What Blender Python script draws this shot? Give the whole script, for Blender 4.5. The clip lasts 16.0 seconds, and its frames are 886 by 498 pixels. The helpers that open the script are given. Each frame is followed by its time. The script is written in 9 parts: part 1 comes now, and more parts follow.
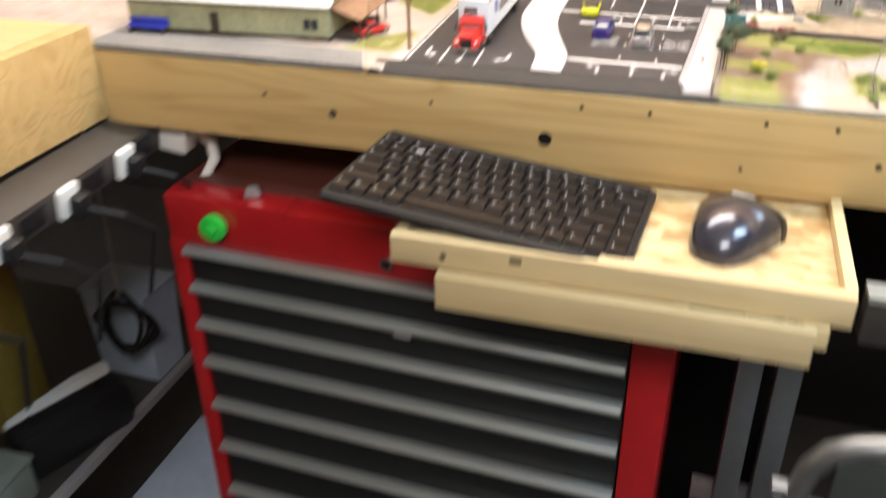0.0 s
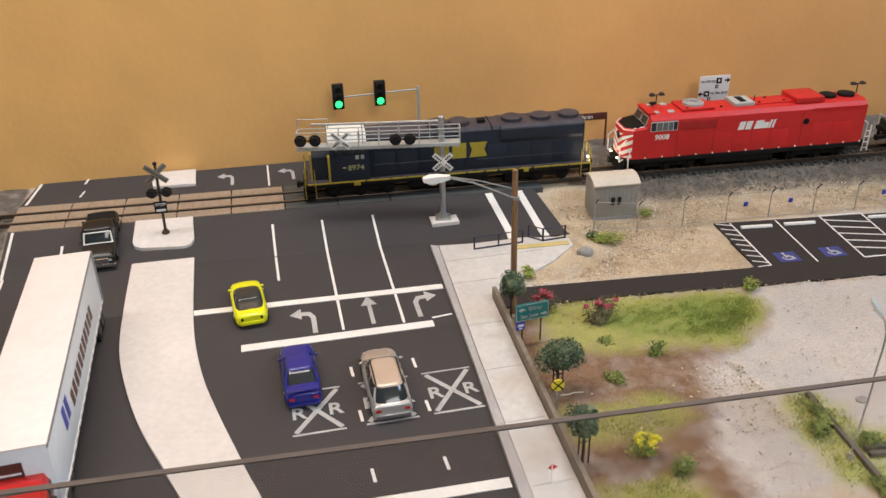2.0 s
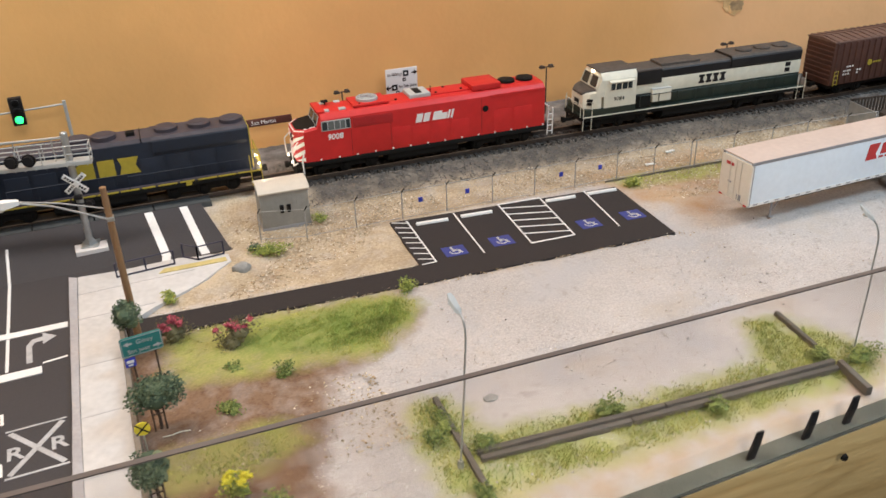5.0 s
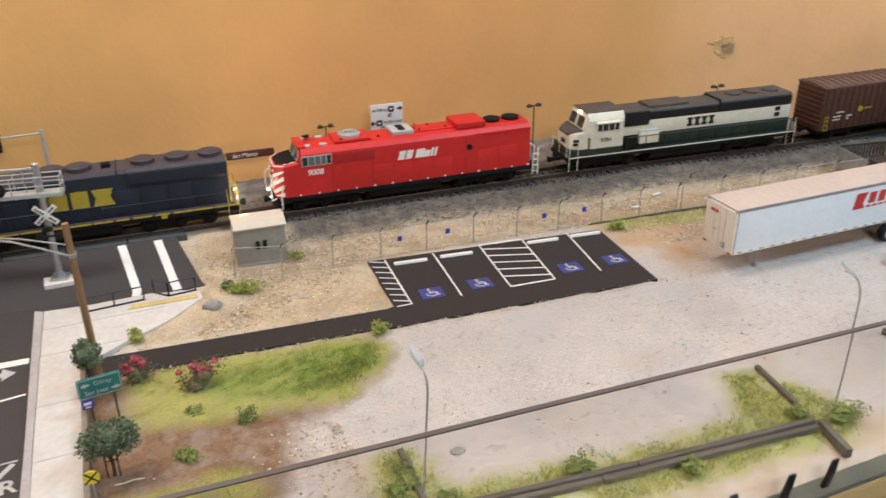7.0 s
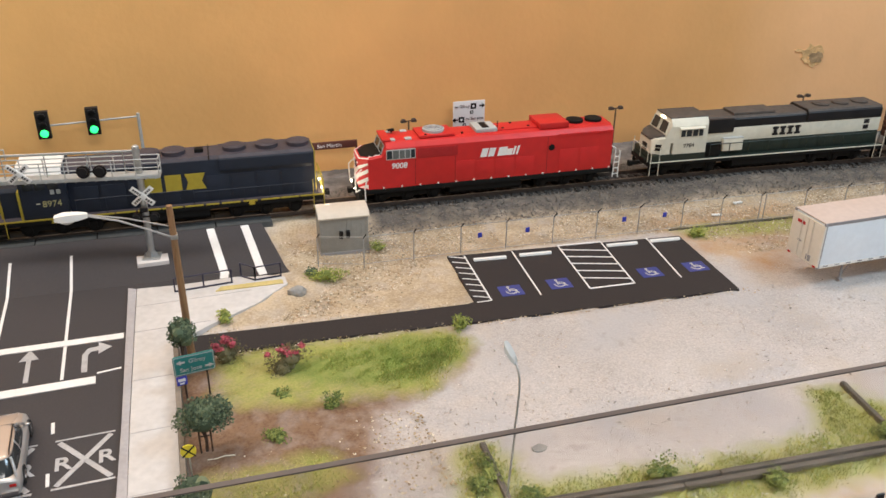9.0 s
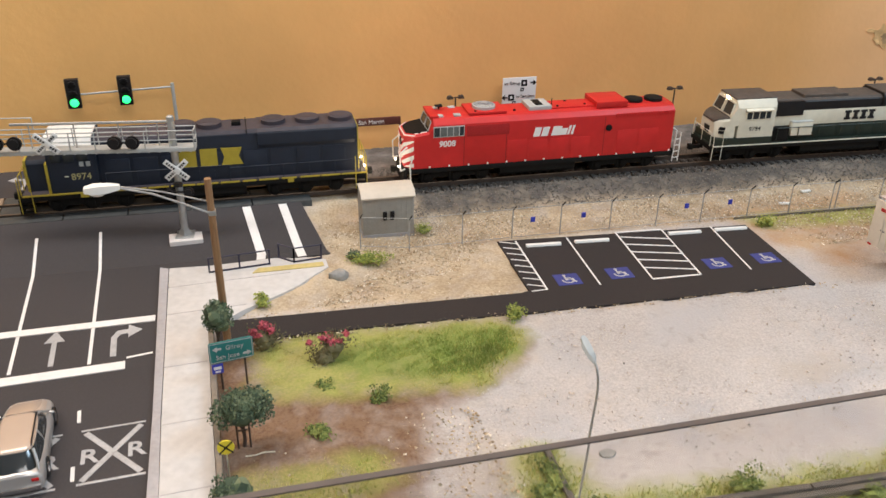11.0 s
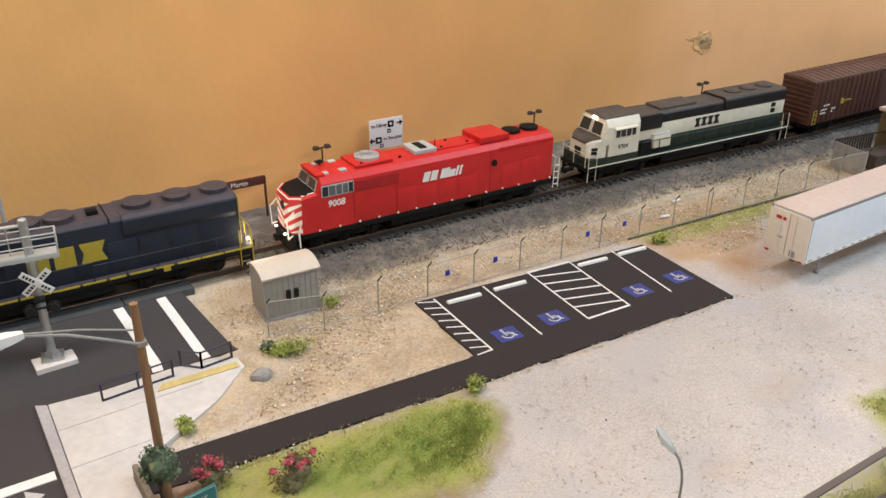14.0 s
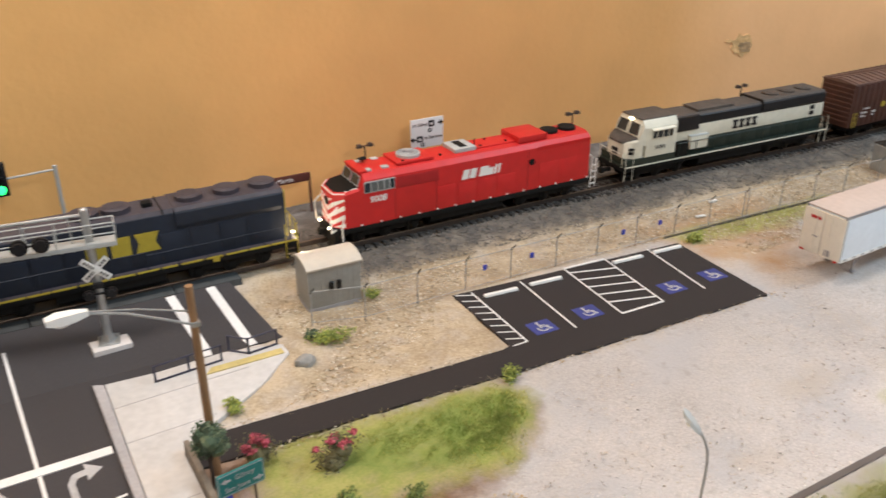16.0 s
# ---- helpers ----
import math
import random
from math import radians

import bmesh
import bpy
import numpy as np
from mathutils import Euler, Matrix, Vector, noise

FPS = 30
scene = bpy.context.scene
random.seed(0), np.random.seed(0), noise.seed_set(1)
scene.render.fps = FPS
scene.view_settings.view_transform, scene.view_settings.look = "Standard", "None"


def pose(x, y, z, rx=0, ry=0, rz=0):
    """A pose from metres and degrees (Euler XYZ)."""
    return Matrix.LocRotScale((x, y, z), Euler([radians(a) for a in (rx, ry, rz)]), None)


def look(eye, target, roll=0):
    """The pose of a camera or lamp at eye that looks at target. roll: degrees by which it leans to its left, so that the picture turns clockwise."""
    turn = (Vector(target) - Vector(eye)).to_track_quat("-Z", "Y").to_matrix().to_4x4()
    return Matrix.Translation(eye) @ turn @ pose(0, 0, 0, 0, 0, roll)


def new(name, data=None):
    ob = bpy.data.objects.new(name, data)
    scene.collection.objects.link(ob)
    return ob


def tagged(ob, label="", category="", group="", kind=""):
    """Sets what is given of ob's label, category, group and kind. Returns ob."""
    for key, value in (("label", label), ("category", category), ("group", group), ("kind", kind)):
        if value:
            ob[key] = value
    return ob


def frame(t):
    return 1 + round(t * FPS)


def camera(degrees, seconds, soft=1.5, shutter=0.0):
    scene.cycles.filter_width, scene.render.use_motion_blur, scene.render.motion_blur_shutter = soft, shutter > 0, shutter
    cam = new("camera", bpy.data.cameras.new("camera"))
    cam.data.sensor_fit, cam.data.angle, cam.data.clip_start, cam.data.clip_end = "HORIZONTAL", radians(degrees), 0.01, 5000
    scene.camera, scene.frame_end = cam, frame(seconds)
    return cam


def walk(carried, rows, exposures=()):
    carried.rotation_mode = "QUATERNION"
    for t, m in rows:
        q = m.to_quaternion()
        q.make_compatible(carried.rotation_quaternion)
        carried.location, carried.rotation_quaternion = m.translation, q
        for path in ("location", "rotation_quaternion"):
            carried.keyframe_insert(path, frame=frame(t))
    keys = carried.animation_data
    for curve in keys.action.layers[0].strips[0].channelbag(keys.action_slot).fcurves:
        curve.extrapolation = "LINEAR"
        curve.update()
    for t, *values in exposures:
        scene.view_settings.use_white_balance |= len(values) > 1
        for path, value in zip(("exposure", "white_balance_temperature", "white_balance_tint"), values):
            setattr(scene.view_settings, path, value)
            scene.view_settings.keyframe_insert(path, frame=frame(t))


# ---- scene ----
K = 1.15            # the plan below is drawn small: K brings it to true size
cam = camera(55.0, 16.0, shutter=0.5)
PATH = [
    (0, (0.152, -0.007, 1.303), (-0.388, 1.645, 0.314), -1.0),
    (0.2, (0.134, 0.082, 1.317), (-0.365, 1.767, 0.363), -0.5),
    (0.4, (0.126, 0.146, 1.314), (-0.329, 1.862, 0.393), 0.4),
    (0.5, (0.124, 0.178, 1.312), (-0.285, 1.902, 0.385), 0.6),
    (0.7, (0.121, 0.237, 1.314), (-0.155, 1.982, 0.376), 0.7),
    (0.8, (0.122, 0.266, 1.326), (-0.083, 2.01, 0.37), 0.7),
    (1, (0.093, 0.347, 1.321), (0.078, 2.112, 0.38), 0.5),
    (1.2, (0.075, 0.418, 1.338), (0.175, 2.166, 0.372), -0.8),
    (1.5, (0.046, 0.481, 1.335), (0.327, 2.233, 0.411), -1.2),
    (2, (0.039, 0.524, 1.33), (0.396, 2.252, 0.389), -1.4),
    (2.5, (0.042, 0.538, 1.325), (0.425, 2.255, 0.374), -0.9),
    (3, (0.046, 0.539, 1.322), (0.453, 2.258, 0.384), -1.1),
    (3.5, (0.072, 0.535, 1.323), (0.565, 2.231, 0.383), -0.9),
    (4, (0.107, 0.52, 1.314), (0.713, 2.188, 0.391), -1.1),
    (4.3, (0.14, 0.518, 1.31), (0.768, 2.182, 0.393), -2.2),
    (4.5, (0.147, 0.518, 1.313), (0.833, 2.154, 0.39), -1.4),
    (4.7, (0.161, 0.521, 1.309), (0.849, 2.147, 0.37), -2.0),
    (6.8, (0.188, 0.531, 1.308), (0.935, 2.17, 0.439), -0.2),
    (7, (0.189, 0.532, 1.311), (0.896, 2.184, 0.434), -0.5),
    (7.5, (0.179, 0.536, 1.31), (0.829, 2.211, 0.431), 0.1),
    (8, (0.169, 0.538, 1.315), (0.787, 2.214, 0.416), 0.1),
    (8.5, (0.172, 0.538, 1.32), (0.794, 2.213, 0.422), 0.3),
    (9, (0.17, 0.534, 1.314), (0.76, 2.227, 0.428), 0.6),
    (9.5, (0.172, 0.543, 1.313), (0.705, 2.234, 0.386), 0.0),
    (9.7, (0.172, 0.542, 1.305), (0.645, 2.259, 0.396), -0.0),
    (11.8, (0.138, 0.62, 1.295), (0.798, 2.261, 0.362), 2.2),
    (12, (0.126, 0.636, 1.297), (0.841, 2.251, 0.357), 2.0),
    (12.5, (0.111, 0.656, 1.299), (0.936, 2.217, 0.36), 1.7),
    (13, (0.111, 0.658, 1.303), (1.072, 2.181, 0.431), 1.1),
    (13.5, (0.113, 0.659, 1.302), (1.16, 2.121, 0.426), 0.7),
    (14, (0.105, 0.659, 1.302), (1.14, 2.124, 0.417), 0.6),
    (14.5, (0.104, 0.656, 1.304), (1.146, 2.113, 0.413), 0.5),
    (15, (0.102, 0.652, 1.302), (1.147, 2.109, 0.415), 0.5),
    (15.5, (0.103, 0.648, 1.301), (1.146, 2.11, 0.419), 0.5),
    (16, (0.096, 0.645, 1.303), (1.058, 2.165, 0.429), 0.0),
]

# the clip's camera opens up at first and settles as it rises to the layout
EXPOSURES = [(0.0, 0.84), (0.3, 0.74), (0.5, 0.30), (1.0, -0.22), (1.5, -0.56), (2.0, -0.34), (2.5, -0.30), (3.5, -0.25), (4.5, -0.15), (9.0, -0.17), (16.0, -0.17)]
walk(cam, [(t, look(Vector(eye) * K, Vector(target) * K, roll)) for t, eye, target, roll in PATH], EXPOSURES)

# ---- world and lamps: a closed hobby room lit by ceiling fixtures ----
world = bpy.data.worlds.new("room_air")
scene.world = world
world.use_nodes = True
world.node_tree.nodes["Background"].inputs[0].default_value = (0.75, 0.72, 0.68, 1)
world.node_tree.nodes["Background"].inputs[1].default_value = 0.05


def area_lamp(name, eye, target, w, h, watts, col):
    d = bpy.data.lights.new(name, "AREA")
    d.shape, d.size, d.size_y, d.energy, d.color = "RECTANGLE", w * K, h * K, watts * K * K, col
    ob = new(name, d)
    ob.matrix_world = look(Vector(eye) * K, Vector(target) * K)
    return ob


area_lamp("shop_light", (-0.24, 1.04, 2.10), (-0.24, 1.06, 1.0), 1.2, 0.16, 13.0, (1.0, 0.945, 0.90))
area_lamp("shop_light", (1.22, 0.42, 2.20), (0.95, 1.02, 1.05), 0.9, 0.22, 16.0, (0.60, 0.81, 1.0))
area_lamp("ceiling_lamp", (0.36, -0.85, 2.30), (-0.12, 0.6, 0.8), 0.9, 0.4, 15.5, (0.985, 0.955, 0.93))

# the navy locomotive's rear lamps, lit in the clip
d = bpy.data.lights.new("locomotive_lamp", "POINT")
d.energy, d.color, d.shadow_soft_size = 0.020 * K * K, (1.0, 0.84, 0.66), 0.002
new("locomotive_lamp", d).location = Vector((0.2775, 1.0990, 1.0790)) * K

# ---- materials ----
def mat(name, col, rough=0.6, metal=0.0, var=0.18, scale=60.0, bump=0.0, bscale=400.0, coat=0.0, big=8.0, aniso=None, isle=None):
    """A surface with colour that varies at two scales, and fine relief. aniso: stretch of the grain. isle: tones of loose bits, each of one tone."""
    m = bpy.data.materials.new(name)
    m.use_nodes = True
    nt = m.node_tree
    n, l = nt.nodes, nt.links
    p = n["Principled BSDF"]
    p.inputs["Roughness"].default_value = rough
    p.inputs["Metallic"].default_value = metal
    p.inputs["Coat Weight"].default_value = coat
    tc = n.new("ShaderNodeTexCoord")
    mp = n.new("ShaderNodeMapping")
    l.new(tc.outputs["Object"], mp.inputs["Vector"])
    if aniso:
        mp.inputs["Scale"].default_value = aniso
    a, b = n.new("ShaderNodeTexNoise"), n.new("ShaderNodeTexNoise")
    for t, s, det in ((a, scale, 6), (b, big, 3)):
        t.inputs["Scale"].default_value = s
        t.inputs["Detail"].default_value = det
        l.new(mp.outputs[0], t.inputs["Vector"])
    add = n.new("ShaderNodeMath")
    add.operation = "ADD"
    l.new(a.outputs[0], add.inputs[0])
    l.new(b.outputs[0], add.inputs[1])
    ramp = n.new("ShaderNodeMapRange")
    ramp.inputs["From Min"].default_value, ramp.inputs["From Max"].default_value = 0.65, 1.35
    ramp.inputs["To Min"].default_value, ramp.inputs["To Max"].default_value = 1 - var, 1 + var
    l.new(add.outputs[0], ramp.inputs["Value"])
    mul = n.new("ShaderNodeVectorMath")
    mul.operation = "SCALE"
    mul.inputs[0].default_value = col
    l.new(ramp.outputs[0], mul.inputs["Scale"])
    l.new(mul.outputs[0], p.inputs["Base Color"])
    if isle:
        ge = n.new("ShaderNodeNewGeometry")
        cr = n.new("ShaderNodeValToRGB")
        cr.color_ramp.interpolation = "CONSTANT"
        while len(cr.color_ramp.elements) < len(isle):
            cr.color_ramp.elements.new(0.5)
        for i, (e, c) in enumerate(zip(cr.color_ramp.elements, isle)):
            e.position, e.color = i / len(isle), (*c, 1)
        l.new(ge.outputs["Random Per Island"], cr.inputs[0])
        l.new(cr.outputs[0], mul.inputs[0])
    rr = n.new("ShaderNodeMapRange")
    rr.inputs["To Min"].default_value, rr.inputs["To Max"].default_value = max(0.03, rough - 0.12), min(1, rough + 0.12)
    l.new(b.outputs[0], rr.inputs["Value"])
    l.new(rr.outputs[0], p.inputs["Roughness"])
    if bump:
        t = n.new("ShaderNodeTexNoise")
        t.inputs["Scale"].default_value, t.inputs["Detail"].default_value = bscale, 4
        l.new(mp.outputs[0], t.inputs["Vector"])
        bp = n.new("ShaderNodeBump")
        bp.inputs["Strength"].default_value, bp.inputs["Distance"].default_value = bump, 1.0 / bscale
        l.new(t.outputs[0], bp.inputs["Height"])
        l.new(bp.outputs[0], p.inputs["Normal"])
    return m


def glow(name, col, strength):
    m = bpy.data.materials.new(name)
    m.use_nodes = True
    p = m.node_tree.nodes["Principled BSDF"]
    p.inputs["Base Color"].default_value = (*col, 1)
    p.inputs["Emission Color"].default_value = (*col, 1)
    p.inputs["Emission Strength"].default_value = strength
    return m


def wood(name, col, dark, scale=14.0, stretch=(0.35, 6.0, 6.0), rough=0.55, soft=0.55):
    """Sawn timber with long wavy grain and a few darker streaks."""
    m = mat(name, col, rough, var=0.1, scale=30, bump=0.15, bscale=160, aniso=(0.2, 1, 1))
    nt = m.node_tree
    n, l = nt.nodes, nt.links
    p = n["Principled BSDF"]
    old = p.inputs["Base Color"].links[0].from_socket
    tc = n.new("ShaderNodeTexCoord")
    mp = n.new("ShaderNodeMapping")
    mp.inputs["Scale"].default_value = stretch
    l.new(tc.outputs["Object"], mp.inputs["Vector"])
    nz = n.new("ShaderNodeTexNoise")
    nz.inputs["Scale"].default_value, nz.inputs["Detail"].default_value, nz.inputs["Distortion"].default_value = scale * 0.25, 2, 0.6
    l.new(mp.outputs[0], nz.inputs["Vector"])
    mu = n.new("ShaderNodeMath")
    mu.operation = "MULTIPLY"
    mu.inputs[1].default_value = 9.0
    l.new(nz.outputs[0], mu.inputs[0])
    fr = n.new("ShaderNodeMath")
    fr.operation = "PINGPONG"
    fr.inputs[1].default_value = 0.5
    l.new(mu.outputs[0], fr.inputs[0])
    rg = n.new("ShaderNodeMapRange")
    rg.inputs["From Min"].default_value, rg.inputs["From Max"].default_value = 0.25, 0.5
    rg.inputs["To Min"].default_value, rg.inputs["To Max"].default_value = 0.0, soft
    l.new(fr.outputs[0], rg.inputs["Value"])
    mx = n.new("ShaderNodeMix")
    mx.data_type = "RGBA"
    l.new(rg.outputs[0], mx.inputs[0])
    l.new(old, mx.inputs[6])
    mx.inputs[7].default_value = (*dark, 1)
    l.new(mx.outputs[2], p.inputs["Base Color"])
    return m


def clear(name, col=(1, 1, 1), rough=0.02, alpha=None):
    m = bpy.data.materials.new(name)
    m.use_nodes = True
    p = m.node_tree.nodes["Principled BSDF"]
    p.inputs["Base Color"].default_value = (*col, 1)
    p.inputs["Roughness"].default_value = rough
    p.inputs["Transmission Weight"].default_value = 1.0
    p.inputs["IOR"].default_value = 1.49
    return m


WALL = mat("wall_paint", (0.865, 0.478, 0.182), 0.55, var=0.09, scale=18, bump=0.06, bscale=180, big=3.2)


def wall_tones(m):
    """Paint yellower towards the road's end; the browner middle and paler stretch past the bend are painted light."""
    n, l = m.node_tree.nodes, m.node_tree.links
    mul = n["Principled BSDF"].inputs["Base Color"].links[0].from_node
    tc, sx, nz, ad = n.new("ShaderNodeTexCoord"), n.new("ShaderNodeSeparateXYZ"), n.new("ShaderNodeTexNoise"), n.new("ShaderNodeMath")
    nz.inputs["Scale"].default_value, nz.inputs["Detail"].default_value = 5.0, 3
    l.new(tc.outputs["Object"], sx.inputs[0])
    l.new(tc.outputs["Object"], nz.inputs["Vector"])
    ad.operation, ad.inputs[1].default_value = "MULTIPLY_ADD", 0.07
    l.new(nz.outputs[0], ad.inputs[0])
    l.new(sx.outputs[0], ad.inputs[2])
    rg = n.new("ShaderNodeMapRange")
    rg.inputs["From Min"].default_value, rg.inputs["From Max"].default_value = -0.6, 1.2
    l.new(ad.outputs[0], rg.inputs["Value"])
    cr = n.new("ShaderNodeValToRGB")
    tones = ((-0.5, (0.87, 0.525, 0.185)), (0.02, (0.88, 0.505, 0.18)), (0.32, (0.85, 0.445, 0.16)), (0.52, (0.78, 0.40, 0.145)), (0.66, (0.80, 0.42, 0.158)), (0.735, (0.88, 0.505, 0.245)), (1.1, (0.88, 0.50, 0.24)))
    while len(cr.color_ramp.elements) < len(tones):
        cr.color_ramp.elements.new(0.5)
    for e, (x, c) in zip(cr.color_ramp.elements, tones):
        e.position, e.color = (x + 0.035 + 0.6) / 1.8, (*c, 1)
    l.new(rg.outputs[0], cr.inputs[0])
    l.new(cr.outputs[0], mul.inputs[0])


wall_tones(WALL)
PLAIN = mat("room_paint", (0.55, 0.50, 0.42), 0.8, var=0.06, scale=12, big=1.5)
CEIL = mat("ceiling_white", (0.72, 0.70, 0.66), 0.9, var=0.04, scale=40)
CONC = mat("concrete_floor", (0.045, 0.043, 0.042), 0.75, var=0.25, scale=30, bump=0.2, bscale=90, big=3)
ASPH = mat("asphalt", (0.043, 0.038, 0.040), 0.82, var=0.16, scale=900, bump=0.35, bscale=2600, big=14)
ASPHD = mat("fresh_asphalt", (0.021, 0.0160, 0.0155), 0.85, var=0.2, scale=900, bump=0.4, bscale=2600, big=25)
FOAM = mat("black_painted_edge", (0.017, 0.018, 0.019), 0.6, var=0.4, scale=90, bump=0.3, bscale=300)
PAINT = mat("road_paint", (0.74, 0.72, 0.70), 0.7, var=0.10, scale=700, bump=0.15, bscale=2500, big=60)
PAINTW = mat("worn_road_paint", (0.42, 0.41, 0.41), 0.75, var=0.25, scale=900, bump=0.15, bscale=2500, big=90)
YELLOWP = mat("yellow_paint", (0.56, 0.45, 0.18), 0.7, var=0.2, scale=500, big=60)
WALKG = mat("pavement_concrete", (0.555, 0.535, 0.52), 0.8, var=0.12, scale=260, bump=0.12, bscale=1800, big=30)
WALK = mat("pale_concrete", (0.63, 0.585, 0.56), 0.8, var=0.10, scale=300, bump=0.12, bscale=1800, big=22)
EDGEW = mat("weathered_edging", (0.20, 0.165, 0.13), 0.85, var=0.35, scale=250, bump=0.3, bscale=1200, big=45)
KERB = mat("kerb_concrete", (0.38, 0.36, 0.365), 0.8, var=0.14, scale=500, bump=0.1, bscale=1800, big=40)

RUBP = mat("rubber_crossing_panel", (0.055, 0.058, 0.058), 0.7, var=0.3, scale=200, bump=0.2, bscale=1500)
RAILM = mat("rusty_rail", (0.055, 0.040, 0.032), 0.6, 0.3, var=0.3, scale=300)
RAILT = mat("worn_rail_head", (0.15, 0.11, 0.08), 0.45, 0.6, var=0.15, scale=300)
SLEEP = mat("sleeper_wood", (0.05, 0.042, 0.036), 0.85, var=0.35, scale=500, aniso=(1, 0.2, 1))
PINE = wood("pine_board", (0.58, 0.41, 0.18), (0.40, 0.235, 0.08), soft=0.5)
PINEL = wood("pale_pine", (0.60, 0.48, 0.27), (0.46, 0.33, 0.16), scale=20, soft=0.35)
PLY = wood("plywood", (0.62, 0.44, 0.22), (0.48, 0.31, 0.13), scale=10)
PANEL = wood("crossing_panel", (0.31, 0.235, 0.17), (0.15, 0.095, 0.06), scale=260, stretch=(2.0, 0.5, 1.0), rough=0.75, soft=0.4)
POLE = wood("weathered_pole", (0.30, 0.17, 0.085), (0.16, 0.085, 0.04), scale=120, stretch=(8, 8, 0.5))
TIMB = mat("grey_timber", (0.115, 0.098, 0.080), 0.85, var=0.6, scale=320, bump=0.5, bscale=900, aniso=(0.15, 1, 1))
BLACK = mat("black_plastic", (0.016, 0.015, 0.016), 0.45, var=0.2, scale=120)
KEYM = mat("key_plastic", (0.0105, 0.0085, 0.0088), 0.4, var=0.15, scale=200, bump=0.08, bscale=2500)
RUBBER = mat("tyre_rubber", (0.012, 0.012, 0.012), 0.75, var=0.2, scale=400)
DULLC = mat("dull_chrome", (0.26, 0.27, 0.28), 0.4, 0.8, var=0.1, scale=80)
CHROME = mat("chrome", (0.75, 0.75, 0.76), 0.18, 1.0, var=0.06, scale=200)
STEEL = mat("galvanised_steel", (0.46, 0.47, 0.47), 0.4, 0.7, var=0.15, scale=250, big=60)
GREYP = mat("grey_paint", (0.42, 0.43, 0.42), 0.5, var=0.1, scale=300, big=60)
REDC = mat("red_enamel", (0.40, 0.012, 0.016), 0.32, var=0.15, scale=30, coat=0.3, big=5)
DRAW = mat("black_drawer_enamel", (0.008, 0.009, 0.0095), 0.5, var=0.25, scale=40)
ALU = mat("brushed_aluminium", (0.36, 0.39, 0.39), 0.4, 0.5, var=0.15, scale=120, aniso=(0.05, 1, 1))
REDL = mat("red_model_paint", (0.54, 0.014, 0.014), 0.5, var=0.10, scale=160, bump=0.03, bscale=900, big=25)
NUMY = mat("dull_yellow_lettering", (0.40, 0.37, 0.17), 0.5, var=0.12, scale=250)
REDG = mat("dark_red_grille", (0.38, 0.010, 0.012), 0.6, var=0.15, scale=200)
REDD = mat("shaded_red_seam", (0.20, 0.010, 0.010), 0.6, var=0.1)
NAVY = mat("navy_model_paint", (0.008, 0.014, 0.029), 0.62, var=0.22, scale=200, big=25)
NAVYR = mat("weathered_roof", (0.055, 0.046, 0.058), 0.6, var=0.25, scale=220, big=30)
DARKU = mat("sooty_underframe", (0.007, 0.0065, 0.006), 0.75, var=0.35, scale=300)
YELM = mat("yellow_model_paint", (0.40, 0.31, 0.03), 0.5, var=0.15, scale=250)
GREENL = mat("dark_green_model_paint", (0.011, 0.021, 0.015), 0.5, var=0.25, scale=200)
CREAM = mat("cream_model_paint", (0.66, 0.63, 0.52), 0.5, var=0.10, scale=220, big=40)
WHITEM = mat("white_model_paint", (0.78, 0.77, 0.74), 0.45, var=0.05, scale=250)
BROWNB = mat("boxcar_brown", (0.070, 0.026, 0.017), 0.65, var=0.3, scale=180, bump=0.1, bscale=900, big=30)
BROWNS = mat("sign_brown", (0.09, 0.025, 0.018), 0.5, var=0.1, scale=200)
WINM = mat("dark_window", (0.03, 0.036, 0.04), 0.12, var=0.1, scale=100)
WINL = mat("pale_window", (0.14, 0.15, 0.145), 0.2, var=0.3, scale=200)
# white trailer: cool and warm light put into its side, roof, door colours
TRLW = mat("cool_lit_trailer_white", (0.76, 0.82, 0.88), 0.38, var=0.05, scale=220, big=30)
TRLR = mat("trailer_roof", (0.56, 0.46, 0.41), 0.55, var=0.08, scale=260, big=30)
TRLD = mat("warm_lit_trailer_doors", (0.70, 0.66, 0.58), 0.5, var=0.08, scale=260)
GREYT = mat("trailer_trim", (0.28, 0.27, 0.28), 0.5, var=0.12, scale=260)
LOGOR = mat("red_lettering", (0.50, 0.03, 0.03), 0.5)
CARY = mat("yellow_car_paint", (0.76, 0.76, 0.012), 0.25, var=0.05, coat=0.4)
CARB = mat("blue_car_paint", (0.010, 0.016, 0.22), 0.3, var=0.08, coat=0.25)
CARS = mat("champagne_car_paint", (0.55, 0.45, 0.38), 0.28, 0.25, var=0.08, coat=0.8)
CARSS = mat("silver_car_paint", (0.48, 0.47, 0.46), 0.3, 0.4, var=0.08, coat=0.6)
CARK = mat("black_car_paint", (0.006, 0.006, 0.007), 0.3, var=0.1)
CARR = mat("red_cab_paint", (0.60, 0.02, 0.018), 0.3, var=0.08, coat=0.6)
TAIL = mat("tail_lamp", (0.5, 0.02, 0.02), 0.25)
HUTM = mat("hut_grey", (0.30, 0.29, 0.265), 0.6, var=0.12, scale=250, big=50)
HUTR = mat("hut_roof", (0.56, 0.50, 0.42), 0.6, var=0.08, scale=250, big=50)
SIGNG = mat("sign_green", (0.015, 0.17, 0.165), 0.4, var=0.1)
SIGNB = mat("sign_blue", (0.035, 0.05, 0.42), 0.45, var=0.12)
BAYB = mat("faded_bay_blue", (0.035, 0.045, 0.20), 0.7, var=0.25, scale=600, big=80)
